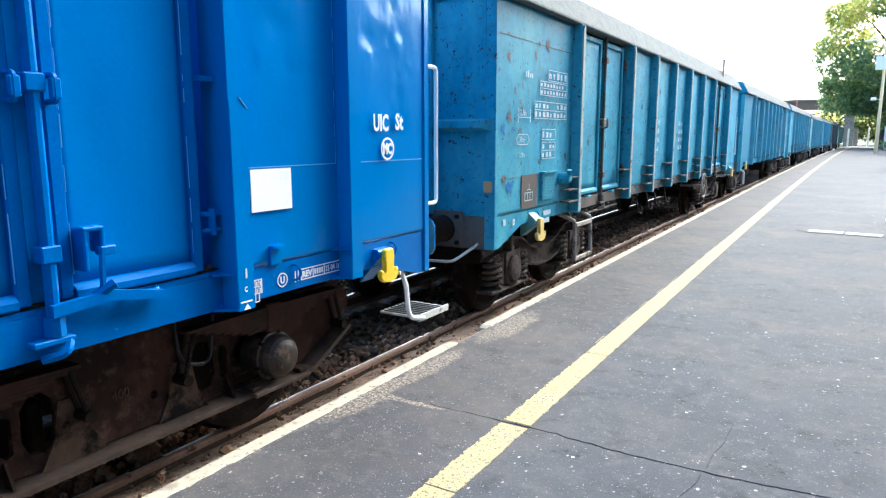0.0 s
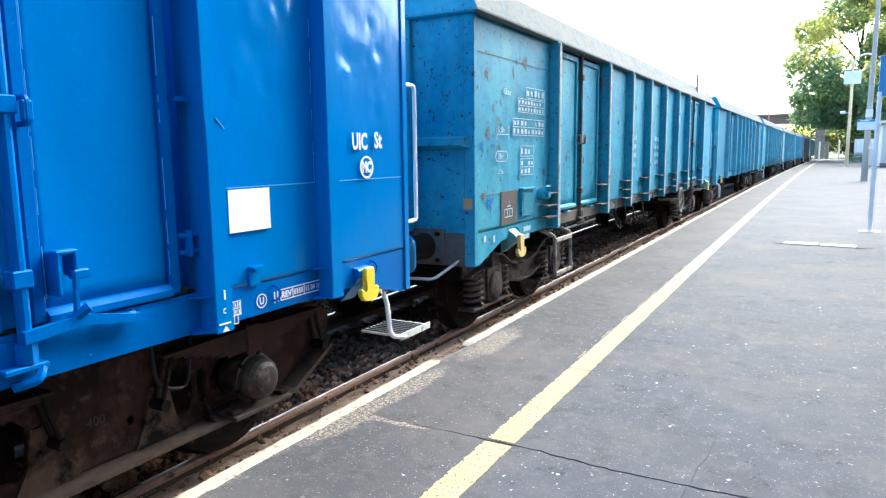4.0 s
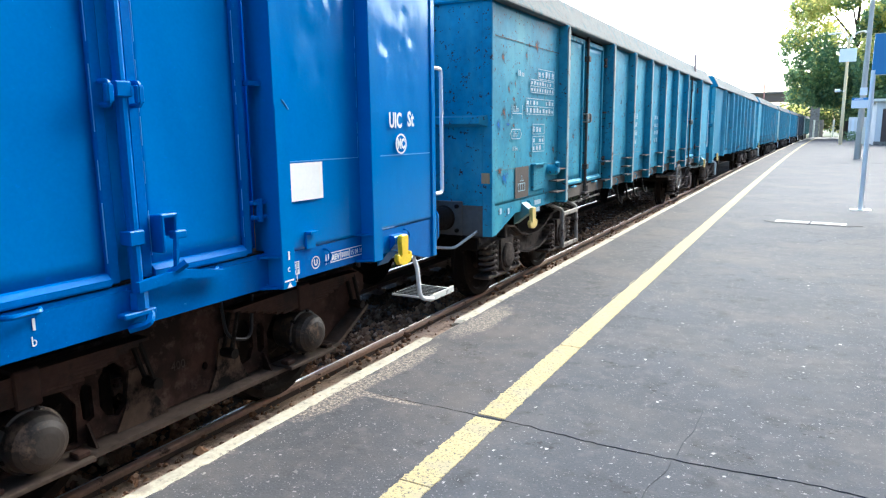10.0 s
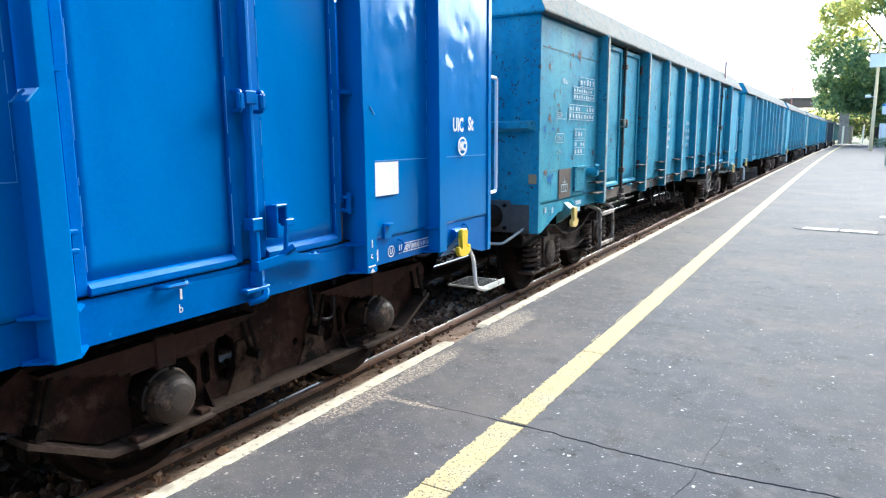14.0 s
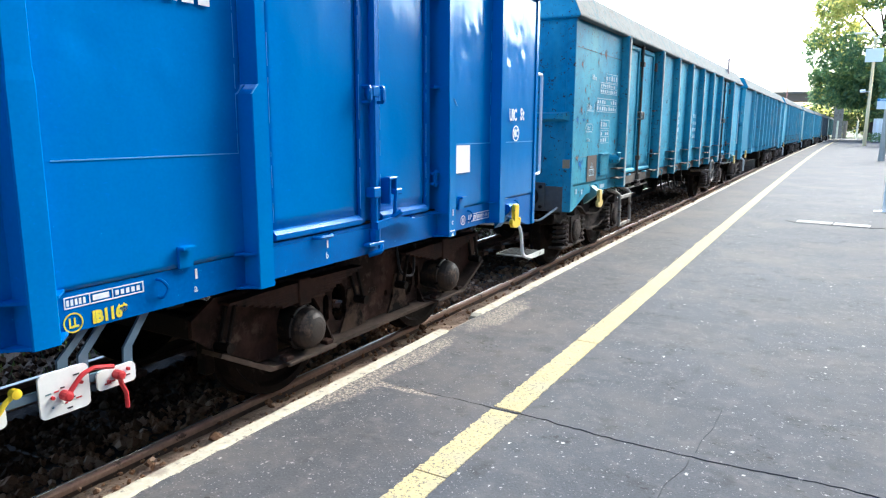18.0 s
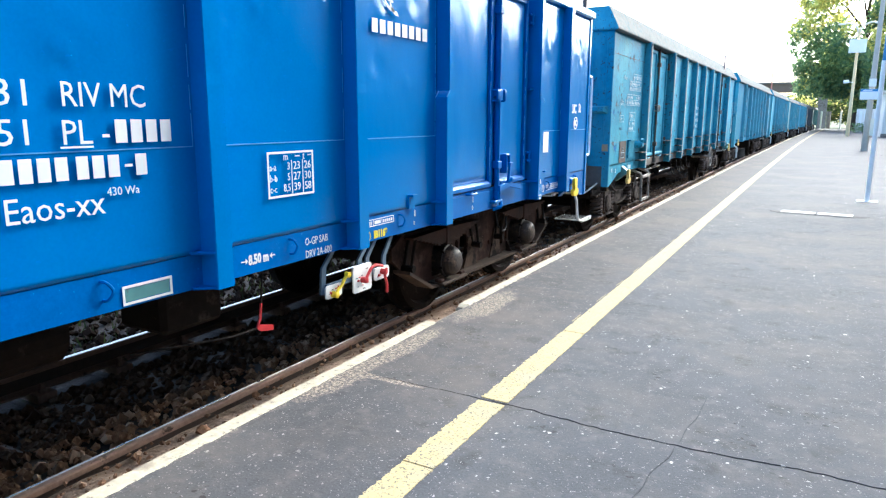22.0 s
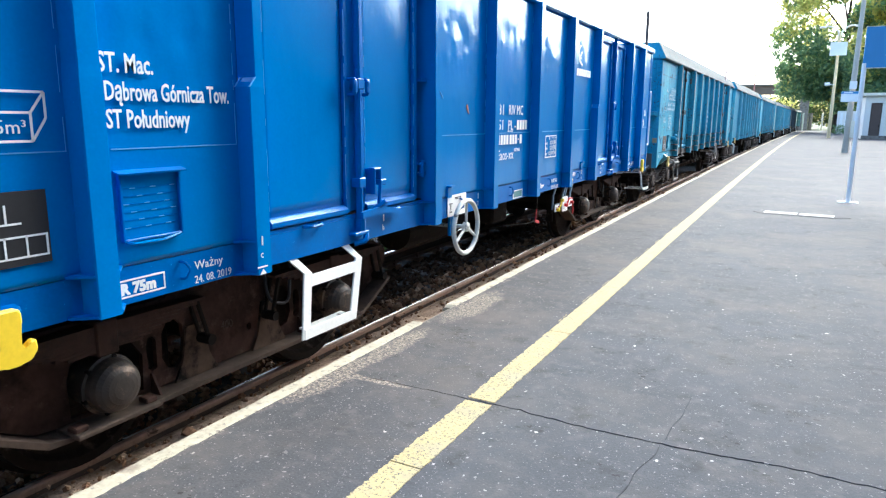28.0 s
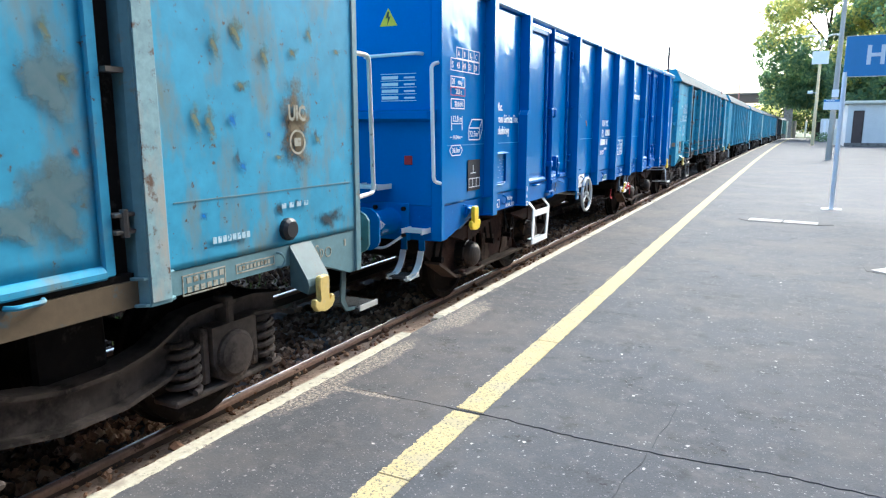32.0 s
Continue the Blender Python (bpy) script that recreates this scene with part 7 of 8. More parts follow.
        bars([(-6.74, -6.732, 2.04, 2.18), (-6.46, -6.452, 2.04, 2.18), (-6.732, -6.46, 2.09, 2.097)], X, w, M_WORNLETTER)
        lettering("38m\u00b2", 0.08, X, -6.71, 1.86, w, M_WORNLETTER, squeeze=0.85)
        bm = bmesh.new()
        hexa = [(-6.77, 1.885), (-6.73, 1.84), (-6.52, 1.84), (-6.48, 1.885), (-6.52, 1.935), (-6.73, 1.935)]
        for (p, q) in zip(hexa, hexa[1:] + hexa[:1]):
            d = Vector((q[0] - p[0], q[1] - p[1])).normalized() * 0.004
            prism(bm, [(p[0] - d.y, p[1] + d.x), (q[0] - d.y, q[1] + d.x), (q[0] + d.y, q[1] - d.x), (p[0] + d.y, p[1] - d.x)], "x", X, X + 0.002)
        part("marking", bm, M_WORNLETTER, w)
        lettering("15.75m", 0.06, X, -6.72, 1.72, w, M_WORNLETTER, squeeze=0.8)
        for y in (-1.42, 0.1, 0.3):
            for k in range(4):
                bars([(y + 0.05 * c, y + 0.05 * c + rs.uniform(0.015, 0.035), 2.1 - 0.14 * k, 2.1 - 0.14 * k + rs.uniform(0.05, 0.085)) for c in range(rs.choice((2, 3)))], X, w, M_WORNLETTER)
        bars([(-6.05, -5.85, 1.10, 1.15), (-6.05, -5.88, 1.02, 1.07), (-7.0, -6.95, 1.10, 1.16), (-6.8, -6.75, 1.08, 1.14)], x + 0.0, w, M_WORNLETTER)
    else:
        Xs = x - 0.003
        # rusty patch with two faded marks on the far-end panel
        S = x + 0.006
        for a, b, c_, d in ((6.38, 6.70, 1.56, 2.26), (6.42, 6.66, 1.70, 2.16)):
            stain(w, S, a, b, c_, d, M_STAINTAN, "tan rust where the paint has come off")
            S += 0.0003
        for a, b, c_, d in ((6.55, 7.15, 1.21, 1.42), (6.30, 6.42, 1.36, 1.52), (6.48, 6.56, 1.42, 1.50), (6.70, 6.76, 1.80, 1.95), (6.0, 6.06, 1.66, 1.85)):
            stain(w, S, a, b, c_, d, M_STAINDARK, "dark grime stain")
            S += 0.0003
        # rust streaks that ran down the end panel
        for a, b, c_, d in ((5.84, 5.96, 2.20, 2.50), (5.96, 6.16, 2.27, 2.58), (6.22, 6.34, 2.18, 2.46), (6.45, 6.62, 2.30, 2.41), (6.64, 6.74, 2.37, 2.60), (5.98, 6.20, 2.09, 2.19), (5.69, 5.80, 1.80, 2.14), (5.78, 5.90, 1.72, 2.18), (6.90, 7.06, 2.36, 2.44), (6.69, 6.82, 1.78, 1.90), (6.28, 6.47, 1.71, 1.77)):
            stain(w, S, a, b, c_, d, M_STREAK, "olive-brown rust streak")
            S += 0.0002
        for a, b, c_, d in ((6.02, 6.12, 1.65, 1.76), (5.95, 6.06, 1.88, 2.04), (5.72, 5.81, 1.42, 1.50), (6.25, 6.33, 1.84, 1.91)):
            stain(w, S, a, b, c_, d, M_STAINBLUE, "dark blue touched-up spot")
            S += 0.0002
        D = x - 0.026
        for a, b, c_, d, m in ((4.86, 5.16, 1.93, 2.28, M_STAINGREY), (4.82, 5.18, 1.38, 1.86, M_STAINGREY), (4.70, 4.96, 1.43, 1.66, M_STAINGREY), (4.97, 5.06, 2.18, 2.46, M_STREAK), (5.03, 5.13, 2.06, 2.18, M_STREAK), (5.07, 5.14, 1.76, 1.87, M_STAINRUST)):
            stain(w, D, a, b, c_, d, m, "worn patch on the door")
            D += 0.0003
        bars([(5.81 + 0.036 * k, 5.836 + 0.036 * k, 1.30, 1.335) for k in range(8)], x + 0.011, w, M_WORNLETTER, "faded chalk writing shown as bars")
        bars([(6.37 + 0.07 * k, 6.41 + 0.07 * k, 1.43, 1.46) for k in range(4)], x + 0.011, w, M_WORNLETTER, "faded chalk writing shown as bars")
        rs = random.Random(31)
        for k in range(8):
            y, z = rs.uniform(-7.0, 5.3), rs.uniform(1.3, 2.9)
            a, b = rs.uniform(0.08, 0.25), rs.uniform(0.05, 0.35)
            stain(w, x + 0.006 + 0.0001 * k, y, y + a, z, z + b, M_STAINTAN if k % 3 else M_STAINRUST, "rust stain on the side")
        M_FADED = mat("faded_cream_lettering", (0.36, 0.35, 0.28), 0.7, vary=0.15, bump=0, spots=(0.20, 0.17, 0.11), spot_scale=30, spot_cut=(0.52, 0.6))
        lettering("UIC", 0.13, x + 0.017, 6.455, 1.955, w, M_FADED, wide=0.16, bold=0.004)
        bm = bmesh.new()
        ring_mark(bm, 6.535, 1.825, 0.075, 0.013, x + 0.016)
        box(bm, x + 0.016, x + 0.018, 6.505, 6.565, 1.80, 1.85)
        part("round_mark", bm, M_FADED, w)
        lettering("Sp", 0.13, Xs, 6.69, 1.065, w, M_FADED, wide=0.09)
        bars([(7.02, 7.04, 1.10, 1.15)], Xs, w, M_FADED)
        bm = bmesh.new()
        ring_mark(bm, 6.833, 1.09, 0.036, 0.008, Xs)
        part("round_mark", bm, M_FADED, w)
        bars(outline(5.60, 5.90, 1.055, 1.165, 0.007) + [(5.63 + 0.045 * k, 5.66 + 0.045 * k, 1.07 + 0.05 * j, 1.10 + 0.05 * j) for k in range(6) for j in range(2)], Xs, w, M_FADED, "faded framed writing")
        bars(outline(5.98, 6.30, 1.10, 1.155, 0.007) + [(6.0 + 0.03 * k, 6.02 + 0.03 * k, 1.115, 1.14) for k in range(9)], Xs, w, M_FADED, "faded framed writing")
        bm = bmesh.new()
        lathe(bm, [(x, 0.07), (x + 0.03, 0.07), (x + 0.05, 0.05)], "x", (0, 6.42, 1.30), 14)
        part("round_cover", bm, M_BLACK, w, "black round cover")
        bm = bmesh.new()
        box(bm, x - 0.36, x - 0.012, half + 0.0, half + 0.23, 0.595, 0.61)
        st = part("hanging_step", bm, M_GRATE, w, "dark grey grated step plate with a pale edge")
        for k in range(8):
            bm = bmesh.new()
            box(bm, x - 0.34, x - 0.03, half + 0.015 + 0.027 * k, half + 0.025 + 0.027 * k, 0.611, 0.62)
            part("rib", bm, M_GRATE, st)
        bm = bmesh.new()
        box(bm, x - 0.012, x, half - 0.005, half + 0.235, 0.585, 0.625)
        part("edge_plate", bm, M_LID, st)
        bm = bmesh.new()
        prism(bm, [(half - 0.155, 0.93), (half - 0.10, 0.93), (half - 0.125, 0.70), (half - 0.09, 0.63), (half + 0.02, 0.61), (half + 0.02, 0.595), (half - 0.11, 0.605), (half - 0.175, 0.69)], "x", x - 0.06, x - 0.045)
        part("strap", bm, M_BRACKET, st, "dark grey-green bent strap")
    return w


M_BRACKET = mat("dull_grey_green_bracket", (0.055, 0.10, 0.11), 0.6, vary=0.3, fine=18, coarse=5, bump=0.2, spots=(0.06, 0.05, 0.04), spot_scale=9, spot_cut=(0.56, 0.66))
# pinkish and pale: haze is put into this colour
M_STAKE = mat("pale_pink_stake", (0.62, 0.42, 0.36), 0.7, vary=0.1)
M_OCHRE = mat("dull_ochre", (0.42, 0.28, 0.14), 0.6, vary=0.15)
M_DIRT = mat("grimy_brown_panel", (0.07, 0.055, 0.045), 0.8, vary=0.3)
M_GRATE = mat("grey_grate", (0.055, 0.055, 0.052), 0.6, vary=0.2)

WAGONS = [(blue_wagon(), -2.10)]
WAGONS.append((old_wagon("weathered teal open goods wagon with flaking rusty paint", M_TEAL, M_PALE, M_TEAL, True, M_TEAL, sole_mid=M_GRIMESOLE), 12.56))
WAGONS.append((old_wagon("blotchy light blue open goods wagon with rust streaks", M_TEAL2, M_PALE, M_PALETEAL, True, M_PALETEAL, 5.425, 0.17, 0.05, M_OLIVE, 5.26, ((-6.34, -0.06), (6.545, -0.17))), -2.10 - 7.63 - 7.2))
FAR = [("faded mid blue open goods wagon", M_MIDBLUE, M_PALE), ("faded teal open goods wagon", M_TEAL, M_PALE), ("dull grey-green open goods wagon", M_GREYTEAL, M_PALE), ("faded mid blue open goods wagon, far along the train", M_MIDBLUE, M_PALE), ("dark sooty open goods wagon", M_DARKBROWN, M_PALE), ("dark grey-green goods wagon at the train's head", M_GREYTEAL, M_PALE)]
for i, (lb, p, lp) in enumerate(FAR):
    WAGONS.append((old_wagon(lb, p, lp, p, False, M_POSTTEAL if i in (0, 1, 2, 3) else None), 12.56 + 15.74 * (i + 1)))

M_UNSEENWALL = mat("grey_brown_plaster", (0.13, 0.13, 0.13), 0.9, vary=0.2, fine=6, coarse=0.4)
# ---- platform furniture ----
def drain(x, y, plates, rz=0.0):
    d = new("drain_cover")
    tagged(d, "flush steel drain cover with pale lid plates", "drain cover", "drain covers in the platform")
    L = 0.52 * plates
    bm = bmesh.new()
    pts = [(-L / 2 - 0.16, 0.0), (-L / 2, -0.19), (L / 2, -0.19), (L / 2 + 0.2, -0.02), (L / 2 + 0.05, 0.19), (-L / 2, 0.19)]
    prism(bm, pts, "z", 0.001, 0.005)
    part("frame", bm, M_DRAIN, d, "dark sunken asphalt surround")
    for k in range(plates):
        bm = bmesh.new()
        a = -L / 2 + 0.52 * k + 0.01
        box(bm, a, a + 0.485, -0.13, 0.13, 0.006, 0.014, 0.003)
        lid = part("lid", bm, M_LID, d, "pale worn steel lid")
        bm = bmesh.new()
        box(bm, a + 0.16, a + 0.34, -0.012, 0.012, 0.0165, 0.018)
        part("grip_slot", bm, M_SOOTSHADE, lid)
    d.matrix_basis = pose(x, y, 0, 0, 0, rz)


M_DRAIN = mat("dark_patched_asphalt", (0.05, 0.05, 0.05), 0.9, vary=0.3, bump=0.4)
drain(0.04, 12.15, 2, -6)
drain(1.18, 8.25, 1, -40)

# station name board on two posts
sb = tagged(new("station_sign"), "blue station name board with white letters on pale posts", "station sign")
for px in (0.0, 3.1):
    bm = bmesh.new()
    tube(bm, [(px, 0, 0.0), (px, 0, 2.5)], 0.04, 12)
    part("post", bm, M_WHITE, sb, "pale painted steel post")
    bm = bmesh.new()
    box(bm, px - 0.17, px + 0.17, -0.09, 0.09, 0.0, 0.012, 0.003)
    part("foot_plate", bm, M_WHITE, sb)
bm = bmesh.new()
box(bm, -0.03, 3.15, -0.03, 0.03, 2.42, 3.12, 0.008)
board = part("board", bm, M_SIGN, sb, "dark blue name board")
bm = bmesh.new()
for q in ((-0.04, 3.16, 2.41, 2.42), (-0.04, 3.16, 3.12, 3.13)):
    box(bm, q[0], q[1], -0.035, 0.035, q[2], q[3])
part("board_edge", bm, M_LAMP, board)
FRONT = Matrix(((1, 0, 0, 0), (0, 0, -1, 0), (0, 1, 0, 0), (0, 0, 0, 1)))
lettering("Ha", 0.46, 0.285, -0.032, 2.63, board, squeeze=0.95, turn=FRONT, bold=0.012)
sb.matrix_basis = pose(0.83, 14.5, 0)

# concrete mast with a white notice
m = tagged(new("concrete_mast"), "tall grey concrete mast with a small white notice", "mast")
bm = bmesh.new()
tube(bm, [(0, 0, 0), (0.02, 0, 4.2), (0.05, 0, 8.4)], 0.145, 12, 0.085)
part("shaft", bm, mat("pale_concrete", (0.48, 0.44, 0.37), 0.9, vary=0.18, bump=0.3), m)
bm = bmesh.new()
box(bm, -0.44, 0.44, -0.24, -0.20, 2.36, 2.84, 0.006)
nb = part("notice", bm, M_WHITE, m, "white notice board with a blue heading")
bm = bmesh.new()
box(bm, -0.44, 0.44, -0.247, -0.242, 2.73, 2.835)
part("heading", bm, M_SIGN, nb)
bm = bmesh.new()
box(bm, -0.34, 0.02, -0.25, -0.2475, 2.76, 2.80)
part("heading_bar", bm, M_WHITE, nb)
bm = bmesh.new()
box(bm, -0.14, 0.16, -0.21, -0.17, 2.95, 3.3, 0.01)
part("band_plate", bm, M_WHITE, m)
bm = bmesh.new()
box(bm, 0.10, 0.36, -0.3, -0.1, 0.7, 1.5, 0.02)
part("litter_box", bm, M_LAMP, m, "pale metal box on the mast")
m.matrix_basis = pose(1.79, 37.6, 0)


def street_lamp():
    s = tagged(new("platform_lamp"), "pale lamp post with two curved arms and a white board", "lamp post")
    bm = bmesh.new()
    tube(bm, [(0, 0, 0), (0, 0, 4.0), (0, 0, 8.9)], 0.15, 12, 0.10)
    part("pole", bm, M_POLE, s)
    for q in (-1, 1):
        bm = bmesh.new()
        tube(bm, bent([(0, 0, 8.5), (q * 0.18, 0, 9.15), (q * 0.75, 0, 9.5), (q * 1.25, 0, 9.42)], 0.32, 6), 0.07, 8)
        arm = part("arm", bm, M_LAMP, s)
        bm = bmesh.new()
        box(bm, min(q * 1.05, q * 1.6), max(q * 1.05, q * 1.6), -0.16, 0.16, 9.34, 9.48, 0.05)
        part("lamp_head", bm, M_WHITE, arm)
    bm = bmesh.new()
    box(bm, -0.64, 0.64, -0.20, -0.14, 7.0, 8.1, 0.02)
    part("board", bm, M_WHITE, s, "white rectangular board")
    bm = bmesh.new()
    tube(bm, [(0, -0.1, 4.55), (-0.5, -0.2, 4.6)], 0.03, 6)
    tube(bm, [(-0.75, -0.2, 4.6), (-0.35, -0.2, 4.62)], 0.14, 10)
    part("loudspeaker", bm, M_WHITE, s, "small white platform loudspeaker")
    s.matrix_basis = pose(1.9, 69, 0)


street_lamp()

# low station building
b = tagged(new("station_building"), "low off-white plastered building with a brown door", "building")
bm = bmesh.new()
for q in ((0, 0.42, 0.0, 3.5), (1.22, 3.3, 0.0, 3.5), (0.42, 1.22, 2.95, 3.5), (3.3, 5.3, 0.0, 1.7), (3.3, 5.3, 3.1, 3.5), (5.3, 14, 0, 3.5)):
    box(bm, q[0], q[1], 0, 0.3, q[2], q[3])
box(bm, 0, 0.3, 0.3, 9, 0, 3.5)
box(bm, 13.7, 14, 0.3, 9, 0, 3.5)
box(bm, 0.3, 13.7, 8.7, 9, 0, 3.5)
part("wall", bm, M_PLASTER, b)
bm = bmesh.new()
box(bm, -0.35, 14.3, -0.45, 9.3, 3.5, 3.72, 0.02)
part("roof", bm, M_LAMP, b, "flat pale roof slab")
bm = bmesh.new()
box(bm, 0.44, 1.20, 0.12, 0.18, 0.02, 2.93, 0.01)
dr = part("door", bm, M_BROWNDOOR, b, "brown painted door")
bm = bmesh.new()
box(bm, 1.08, 1.15, 0.06, 0.12, 1.0, 1.15)
part("door_handle", bm, M_SOOTSHADE, dr)
sh = new("window_shutter")
sh.parent = b
sh["label"] = "ochre slatted window shutter"
for k in range(7):
    bm = bmesh.new()
    box(bm, 3.32, 5.28, 0.08, 0.14, 1.72 + 0.197 * k, 1.88 + 0.197 * k, 0.01)
    part("slat", bm, M_ORANGE, sh)
bm = bmesh.new()
box(bm, -0.05, 14.05, -0.06, 0.0, 0.0, 0.30)
part("plinth", bm, M_CONC, b)
b.matrix_basis = pose(4.2, 66, 0)

# far white fence and shed beside the tree
bm = bmesh.new()
box(bm, 0, 7, 0, 0.2, 0, 2.6)
sd = tagged(part("garden_wall", bm, M_PLASTER), "pale wall with a light metal fence", "wall")
for k in range(14):
    bm = bmesh.new()
    box(bm, 0.3 + 0.48 * k, 0.55 + 0.48 * k, -0.06, -0.003, 0.3, 2.4)
    part("slat", bm, M_WHITE, sd)
sd.matrix_basis = pose(3.2, 92, 0)

# footbridge far behind the train
fb = tagged(new("road_bridge"), "dark steel girder bridge over the line", "bridge")
bm = bmesh.new()
box(bm, -34, 4.5, 0, 4, 6.6, 8.2, 0.05)
part("girder", bm, M_BRIDGE, fb)
bm = bmesh.new()
box(bm, -34.2, 4.7, -0.3, 4.3, 8.2, 8.55)
part("deck_edge", bm, M_CONC, fb)
for xx in (-30, -14, 3.0):
    bm = bmesh.new()
    box(bm, xx - 0.8, xx + 0.8, 0.5, 3.5, -0.65, 6.6, 0.05)
    part("pier", bm, M_CONC, fb)
fb.matrix_basis = pose(-3.5, 152, 0)

# thin masts behind the train
# lightened red: haze over the far mast is put into the paint
M_REDMAST = mat("pale_red_mast_paint", (0.55, 0.22, 0.17), 0.7, vary=0.12)
for x, y, h in ((-9.0, 140, 10.5),):
    bm = bmesh.new()
    tube(bm, [(0, 0, -0.66), (0, 0, h)], 0.14, 8, 0.10)
    o = tagged(part("signal_mast", bm, M_REDMAST), "slim reddish mast behind the train", "mast", "masts behind the train")
    o.matrix_basis = pose(x, y, 0)


# ---- trees ----
def leaf_cloud(name, seed, clumps, per, size, material, parent):
    rs = np.random.RandomState(seed)
    vs, fs = [], []
    k = 0
    for cx, cy, cz, r in clumps:
        n = int(per * r * r)
        d = rs.normal(size=(n, 3))
        d /= np.linalg.norm(d, axis=1)[:, None]
        p = np.array([cx, cy, cz]) + d * (r * rs.uniform(0.35, 1.08, (n, 1)) ** 0.6)
        a = rs.normal(size=(n, 3))
        a /= np.linalg.norm(a, axis=1)[:, None]
        b_ = np.cross(a, rs.normal(size=(n, 3)))
        b_ /= np.linalg.norm(b_, axis=1)[:, None] + 1e-9
        s = size * rs.uniform(0.6, 1.4, (n, 1))
        quad = np.stack([p - a * s, p + b_ * s * 0.5, p + a * s, p - b_ * s * 0.5], 1)
        vs.append(quad.reshape(-1, 3))
        fs.append(np.arange(k, k + 4 * n).reshape(-1, 4))
        k += 4 * n
    me = bpy.data.meshes.new(name)
    me.from_pydata(np.concatenate(vs).tolist(), [], np.concatenate(fs).tolist())
    me.materials.append(material)
    ob = new(name, me)
    ob.parent = parent
    return ob


def tree(x, y, height, spread, trunk, seed, label, leaf=M_LEAF, leaf2=M_LEAFSUNLIT, size=0.24, per=120, low=0.2, full=False):
    t = tagged(new("tree"), label, "tree", "trees beyond the platform")
    rs = random.Random(seed)
    bm = bmesh.new()
    tube(bm, [(0, 0, -0.7), (0.1, 0, height * 0.15), (0.0, 0.1, height * 0.4), (0.2, 0, height * 0.75)], trunk, 10, trunk * 0.25)
    part("trunk", bm, M_BARK, t)
    clumps = []
    for i in range(16):
        a, u = i * 2.4 + rs.uniform(-0.3, 0.3), (i + 0.5) / 16
        z = height * (low + (0.92 - low) * u)
        rr = spread * (0.45 + 0.75 * math.sin(math.pi * min(1, 0.18 + 0.8 * u))) * rs.uniform(0.55, 0.9)
        end = (rr * math.cos(a), rr * math.sin(a), z)
        bm = bmesh.new()
        tube(bm, [(0.05, 0, z * 0.72), (end[0] * 0.5, end[1] * 0.5, z * 0.9), end], trunk * 0.3, 6, 0.03)
        part("limb", bm, M_BARK, t)
        clumps.append((*end, spread * rs.uniform(0.24, 0.36)))
        for _ in range(4):
            q = rs.uniform(0.4, 1.25)
            clumps.append((end[0] * q + rs.uniform(-1, 1) * spread * 0.2, end[1] * q + rs.uniform(-1, 1) * spread * 0.2, z + rs.uniform(-0.10, 0.10) * height, spread * rs.uniform(0.12, 0.26)))
    clumps.append((0, 0, height * 0.9, spread * 0.3))
    if full:
        # a dense rounded crown: clumps over an egg-shaped shell and inside it
        clumps = []
        for i in range(150):
            u = rs.uniform(-1, 1)
            a = i * 2.399 + rs.uniform(-0.4, 0.4)
            k = math.sqrt(max(0.0, 1 - u * u)) * (1.0 if u < 0.2 else 1.0 - 0.25 * (u - 0.2)) * rs.uniform(0.6, 1.0)
            clumps.append((spread * k * math.cos(a), spread * k * math.sin(a), height * (0.56 + 0.40 * u * rs.uniform(0.85, 1.03)), spread * rs.uniform(0.13, 0.24)))
        # a denser, wide lower skirt
        for i in range(60):
            a, k = i * 2.399, rs.uniform(0.25, 0.86)
            clumps.append((spread * k * math.cos(a), spread * k * math.sin(a), height * rs.uniform(0.215, 0.45), spread * rs.uniform(0.12, 0.2)))
    lowc = [c for c in clumps if c[2] < height * 0.5]
    hic = [c for c in clumps if c[2] >= height * 0.5]
    leaf_cloud("crown", seed, lowc + hic[::4], per * 0.8, size, leaf, t)
    # upper clumps take the yellow colour: sunlight painted on the crown
    leaf_cloud("crown", seed + 1, hic[1::2] + hic[::3] + lowc[::6], per * 0.42, size, leaf2, t)
    t.matrix_basis = pose(x, y, 0)
    return t


tree(3.6, 106, 23, 8.4, 0.55, 11, "broad green tree, its sunlit top put into yellow leaf colour", size=0.25, per=150, low=0.16, full=True)
tree(9.5, 96, 19, 6.5, 0.5, 12, "tall green tree, its sunlit top put into yellow leaf colour", size=0.27, per=110, low=0.3, full=True)
for i, (x, y, h) in enumerate(((0, 182, 9), (6, 190, 9), (12, 176, 13), (-5, 200, 8), (20, 180, 13))):
    tree(x, y, h, 6.5, 0.4, 20 + i, "hazy yellow-green distant tree beyond the line", M_LEAFFAR, M_LEAFSUNLIT, size=0.45, per=16, low=0.15)
# hedge in front of the wall
h = tagged(new("bush"), "clipped green bush beside the lamp", "bush", kind="stuff")
leaf_cloud("foliage", 41, [(0.3 * k, 0.2 * (k % 2), 0.55, 0.55) for k in range(8)], 300, 0.10, M_LEAF, h)
h.matrix_basis = pose(3.0, 88, 0)
# posts at the far end of the platform
for i, (x, y) in enumerate(((-0.4, 118.5), (2.2, 119.5), (0.6, 121))):
    bm = bmesh.new()
    tube(bm, [(0, 0, -0.66), (0, 0, 2.6)], 0.12 if i < 2 else 0.3, 8)
    o = tagged(part("fence_post", bm, M_LAMP if i < 2 else M_CONC), "pale post at the platform's end", "post", "posts at the platform's end")
    o.matrix_basis = pose(x, y, 0)
# strip of grass behind the second rail, its shade put into the blade colour
rs = np.random.RandomState(3)
n = 6000
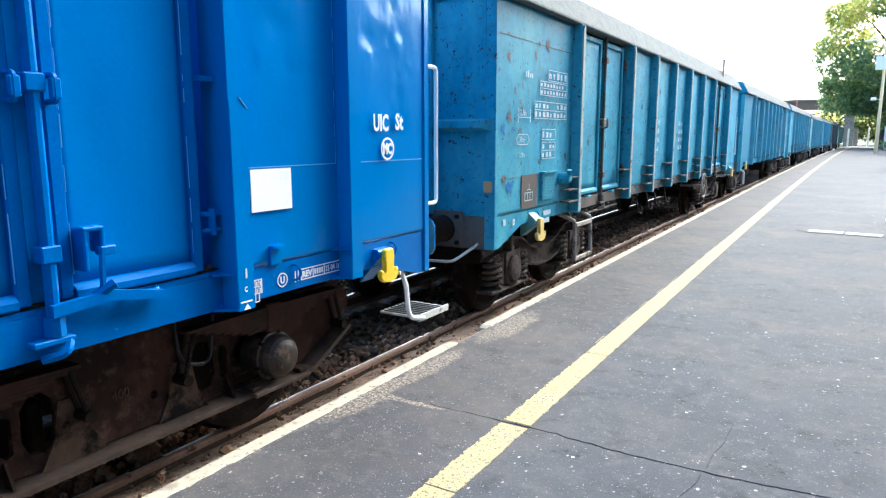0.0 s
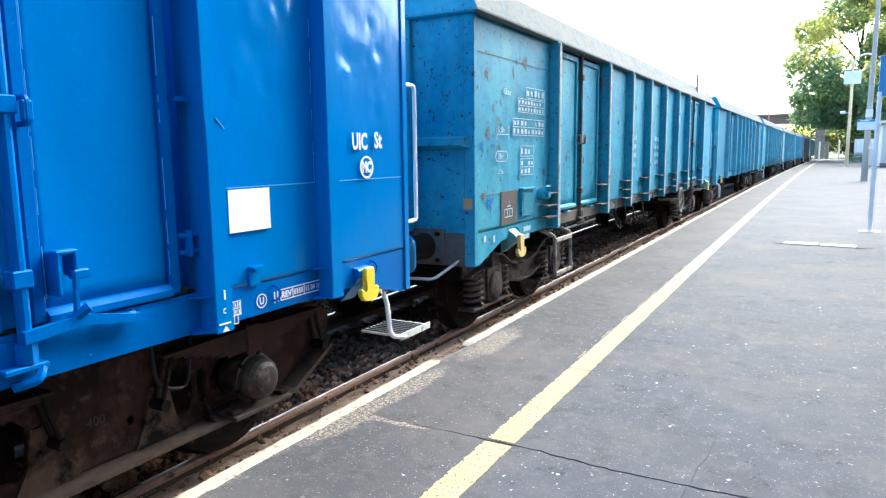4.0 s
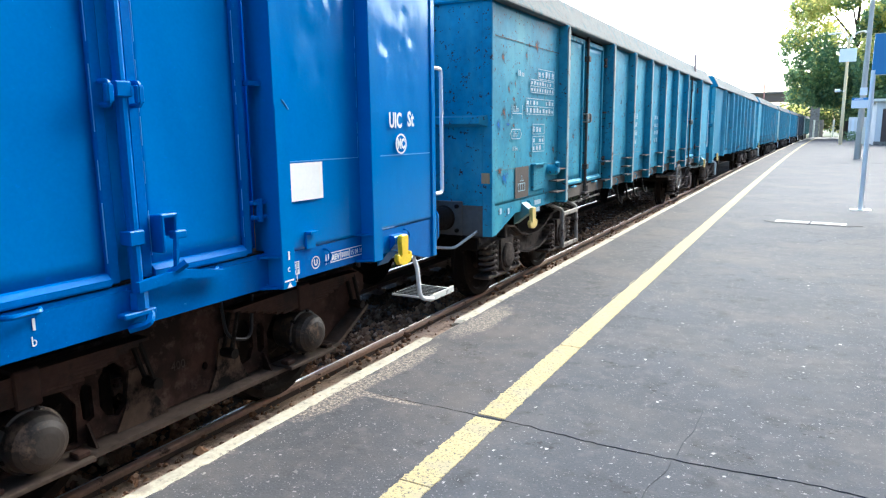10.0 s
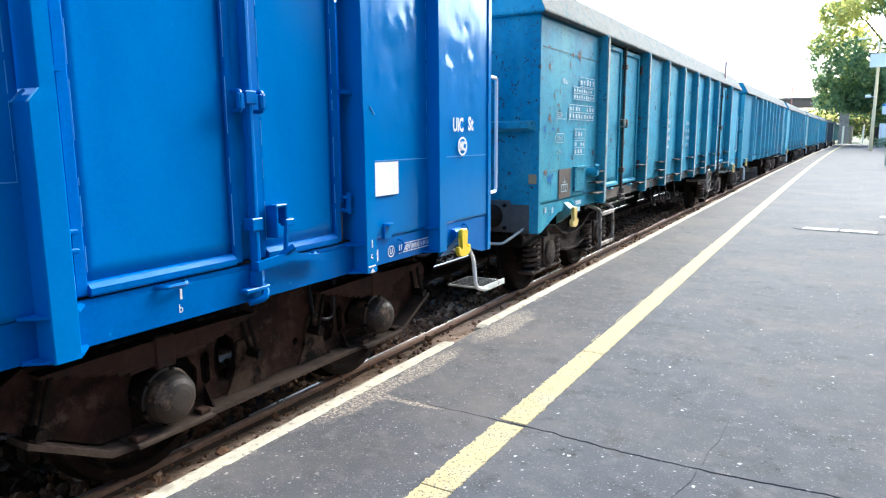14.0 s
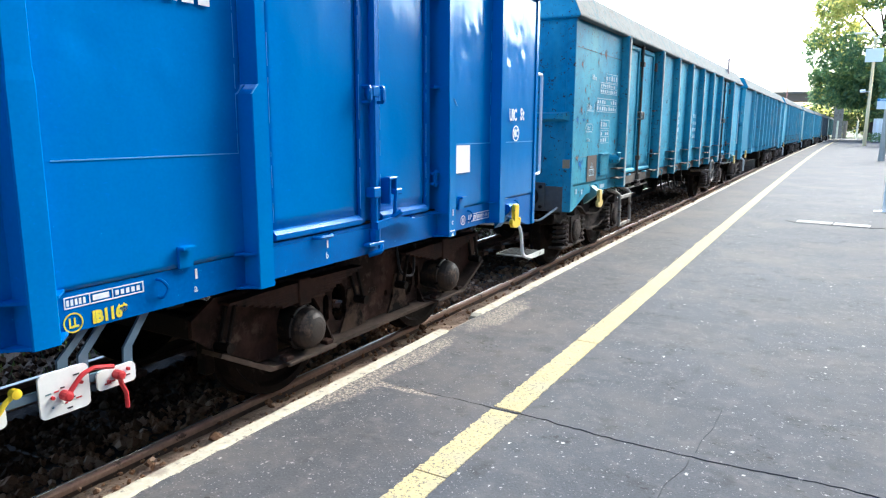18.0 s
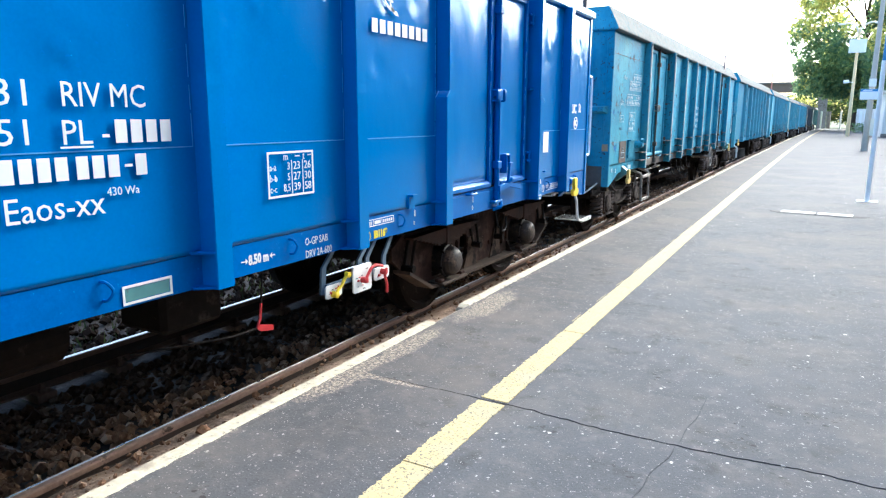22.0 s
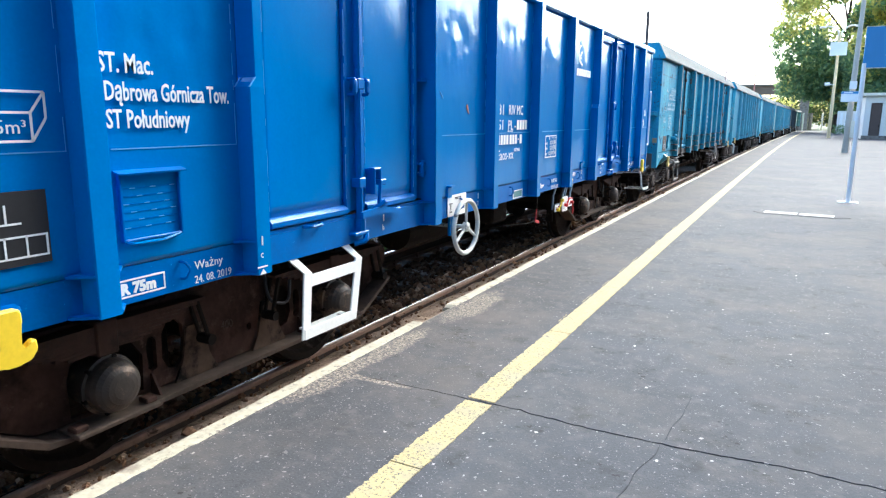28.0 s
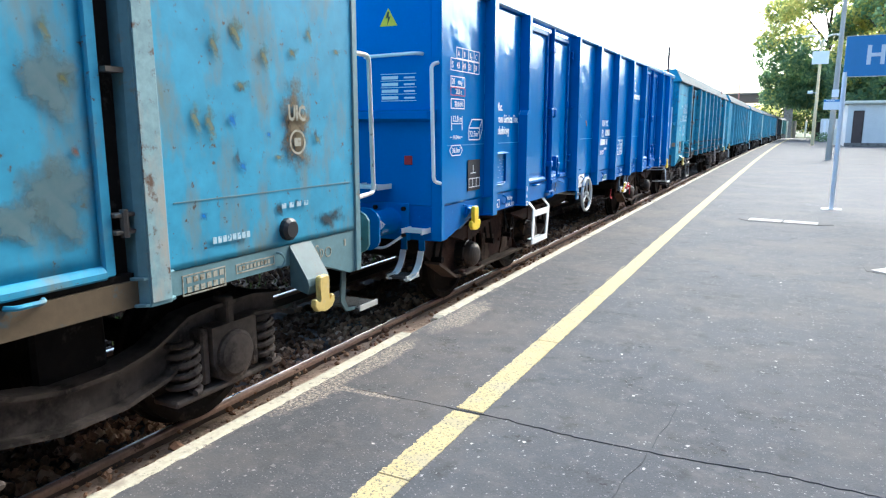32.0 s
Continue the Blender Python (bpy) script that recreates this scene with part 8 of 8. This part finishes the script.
p = np.stack([rs.uniform(-9.0, -5.05, n), rs.uniform(0.5, 30, n), np.full(n, -0.53)], 1)
a = rs.uniform(0, 6.28, n)
hgt = rs.uniform(0.04, 0.16, n)
dx = np.stack([np.cos(a), np.sin(a), np.zeros(n)], 1) * 0.012
tip = p + np.stack([rs.normal(0, 0.04, n), rs.normal(0, 0.04, n), hgt], 1)
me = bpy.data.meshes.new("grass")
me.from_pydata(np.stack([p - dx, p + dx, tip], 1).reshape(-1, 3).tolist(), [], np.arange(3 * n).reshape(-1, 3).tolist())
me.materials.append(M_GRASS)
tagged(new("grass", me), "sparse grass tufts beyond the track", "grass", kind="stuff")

# unseen hedge bank far behind the line, added to block low light
h = tagged(new("hedge"), "unseen leafy hedge, added to block light from beyond the track", "hedge", kind="stuff")
leaf_cloud("foliage", 51, [(-20 + 1.2 * (k % 3), -45 + 1.1 * k, 0.3 + 3.2 * ((k * 7) % 5) / 5, 1.25) for k in range(96)], 50, 0.22, M_LEAF, h)
bm = bmesh.new()
prism(bm, [(-21.6, -0.66), (-18.6, -0.66), (-19.2, 3.9), (-21.0, 4.0)], "y", -46, 60)
part("bank", bm, M_GROUND, h, "solid core of the unseen hedge, blocks light")

# unseen walls beside and behind the camera, added to dim light and reflections
bm = bmesh.new()
box(bm, 4.4, 4.8, -34, 13.4, -0.6, 10.0)
tagged(part("unseen_wall_side", bm, M_UNSEENWALL), "unseen tall plain wall, added to dim sky light and reflections", "wall", kind="structure")
bm = bmesh.new()
box(bm, 8.6, 8.9, 13.4, 63, -0.6, 6.0)
tagged(part("unseen_wall_far", bm, M_UNSEENWALL), "unseen plain wall, added to hold back low sky light", "wall", kind="structure")
bm = bmesh.new()
box(bm, -16, 4.4, -34.4, -34, -0.6, 3.6)
tagged(part("unseen_wall_behind", bm, M_UNSEENWALL), "unseen plain wall, added to close the space behind the camera", "wall", kind="structure")


# ---- what moves: the train draws away along the line ----
# seconds, metres run
RUN = [
    (0, 0.000), (5.5, 0.000), (6, 0.000), (6.5, 0.026), (7, 0.065), (7.5, 0.122), (8, 0.201), (8.5, 0.282),
    (9, 0.358), (9.5, 0.446), (10, 0.537), (10.5, 0.622), (11, 0.699), (11.5, 0.773), (12, 0.842), (12.5, 0.911),
    (13, 0.970), (13.5, 1.042), (14, 1.114), (14.5, 1.206), (15, 1.289), (15.5, 1.385), (16, 1.506), (16.5, 1.665),
    (17, 1.837), (17.5, 2.030), (18, 2.237), (18.5, 2.462), (19, 2.708), (19.5, 2.968), (20, 3.242), (20.5, 3.526),
    (21, 3.821), (21.5, 4.127), (22, 4.431), (22.5, 4.750), (23, 5.086), (23.5, 5.422), (24, 5.751), (24.5, 6.141),
    (25, 6.514), (25.5, 6.899), (26, 7.301), (26.5, 7.746), (27, 8.224), (27.5, 8.727), (28, 9.229), (28.5, 9.754),
    (29, 10.280), (29.5, 10.823), (30, 11.372), (30.5, 11.932), (31, 12.510), (31.5, 13.100), (32, 13.701),
]


def motions():
    for w, y0 in WAGONS:
        rows = []
        for t, s in RUN:
            y = y0 + s
            rows.append((t, pose(AXIS + bend(y), y, BASE, 0, 0, -math.degrees(0.0003 * max(0.0, y - 10.0)))))
        walk(w, rows)
    for ws, y, r in SPINS:
        walk(ws, [(t, pose(0, y, 0.055 + r, -math.degrees(s / r), 0, 0)) for t, s in RUN])


motions()
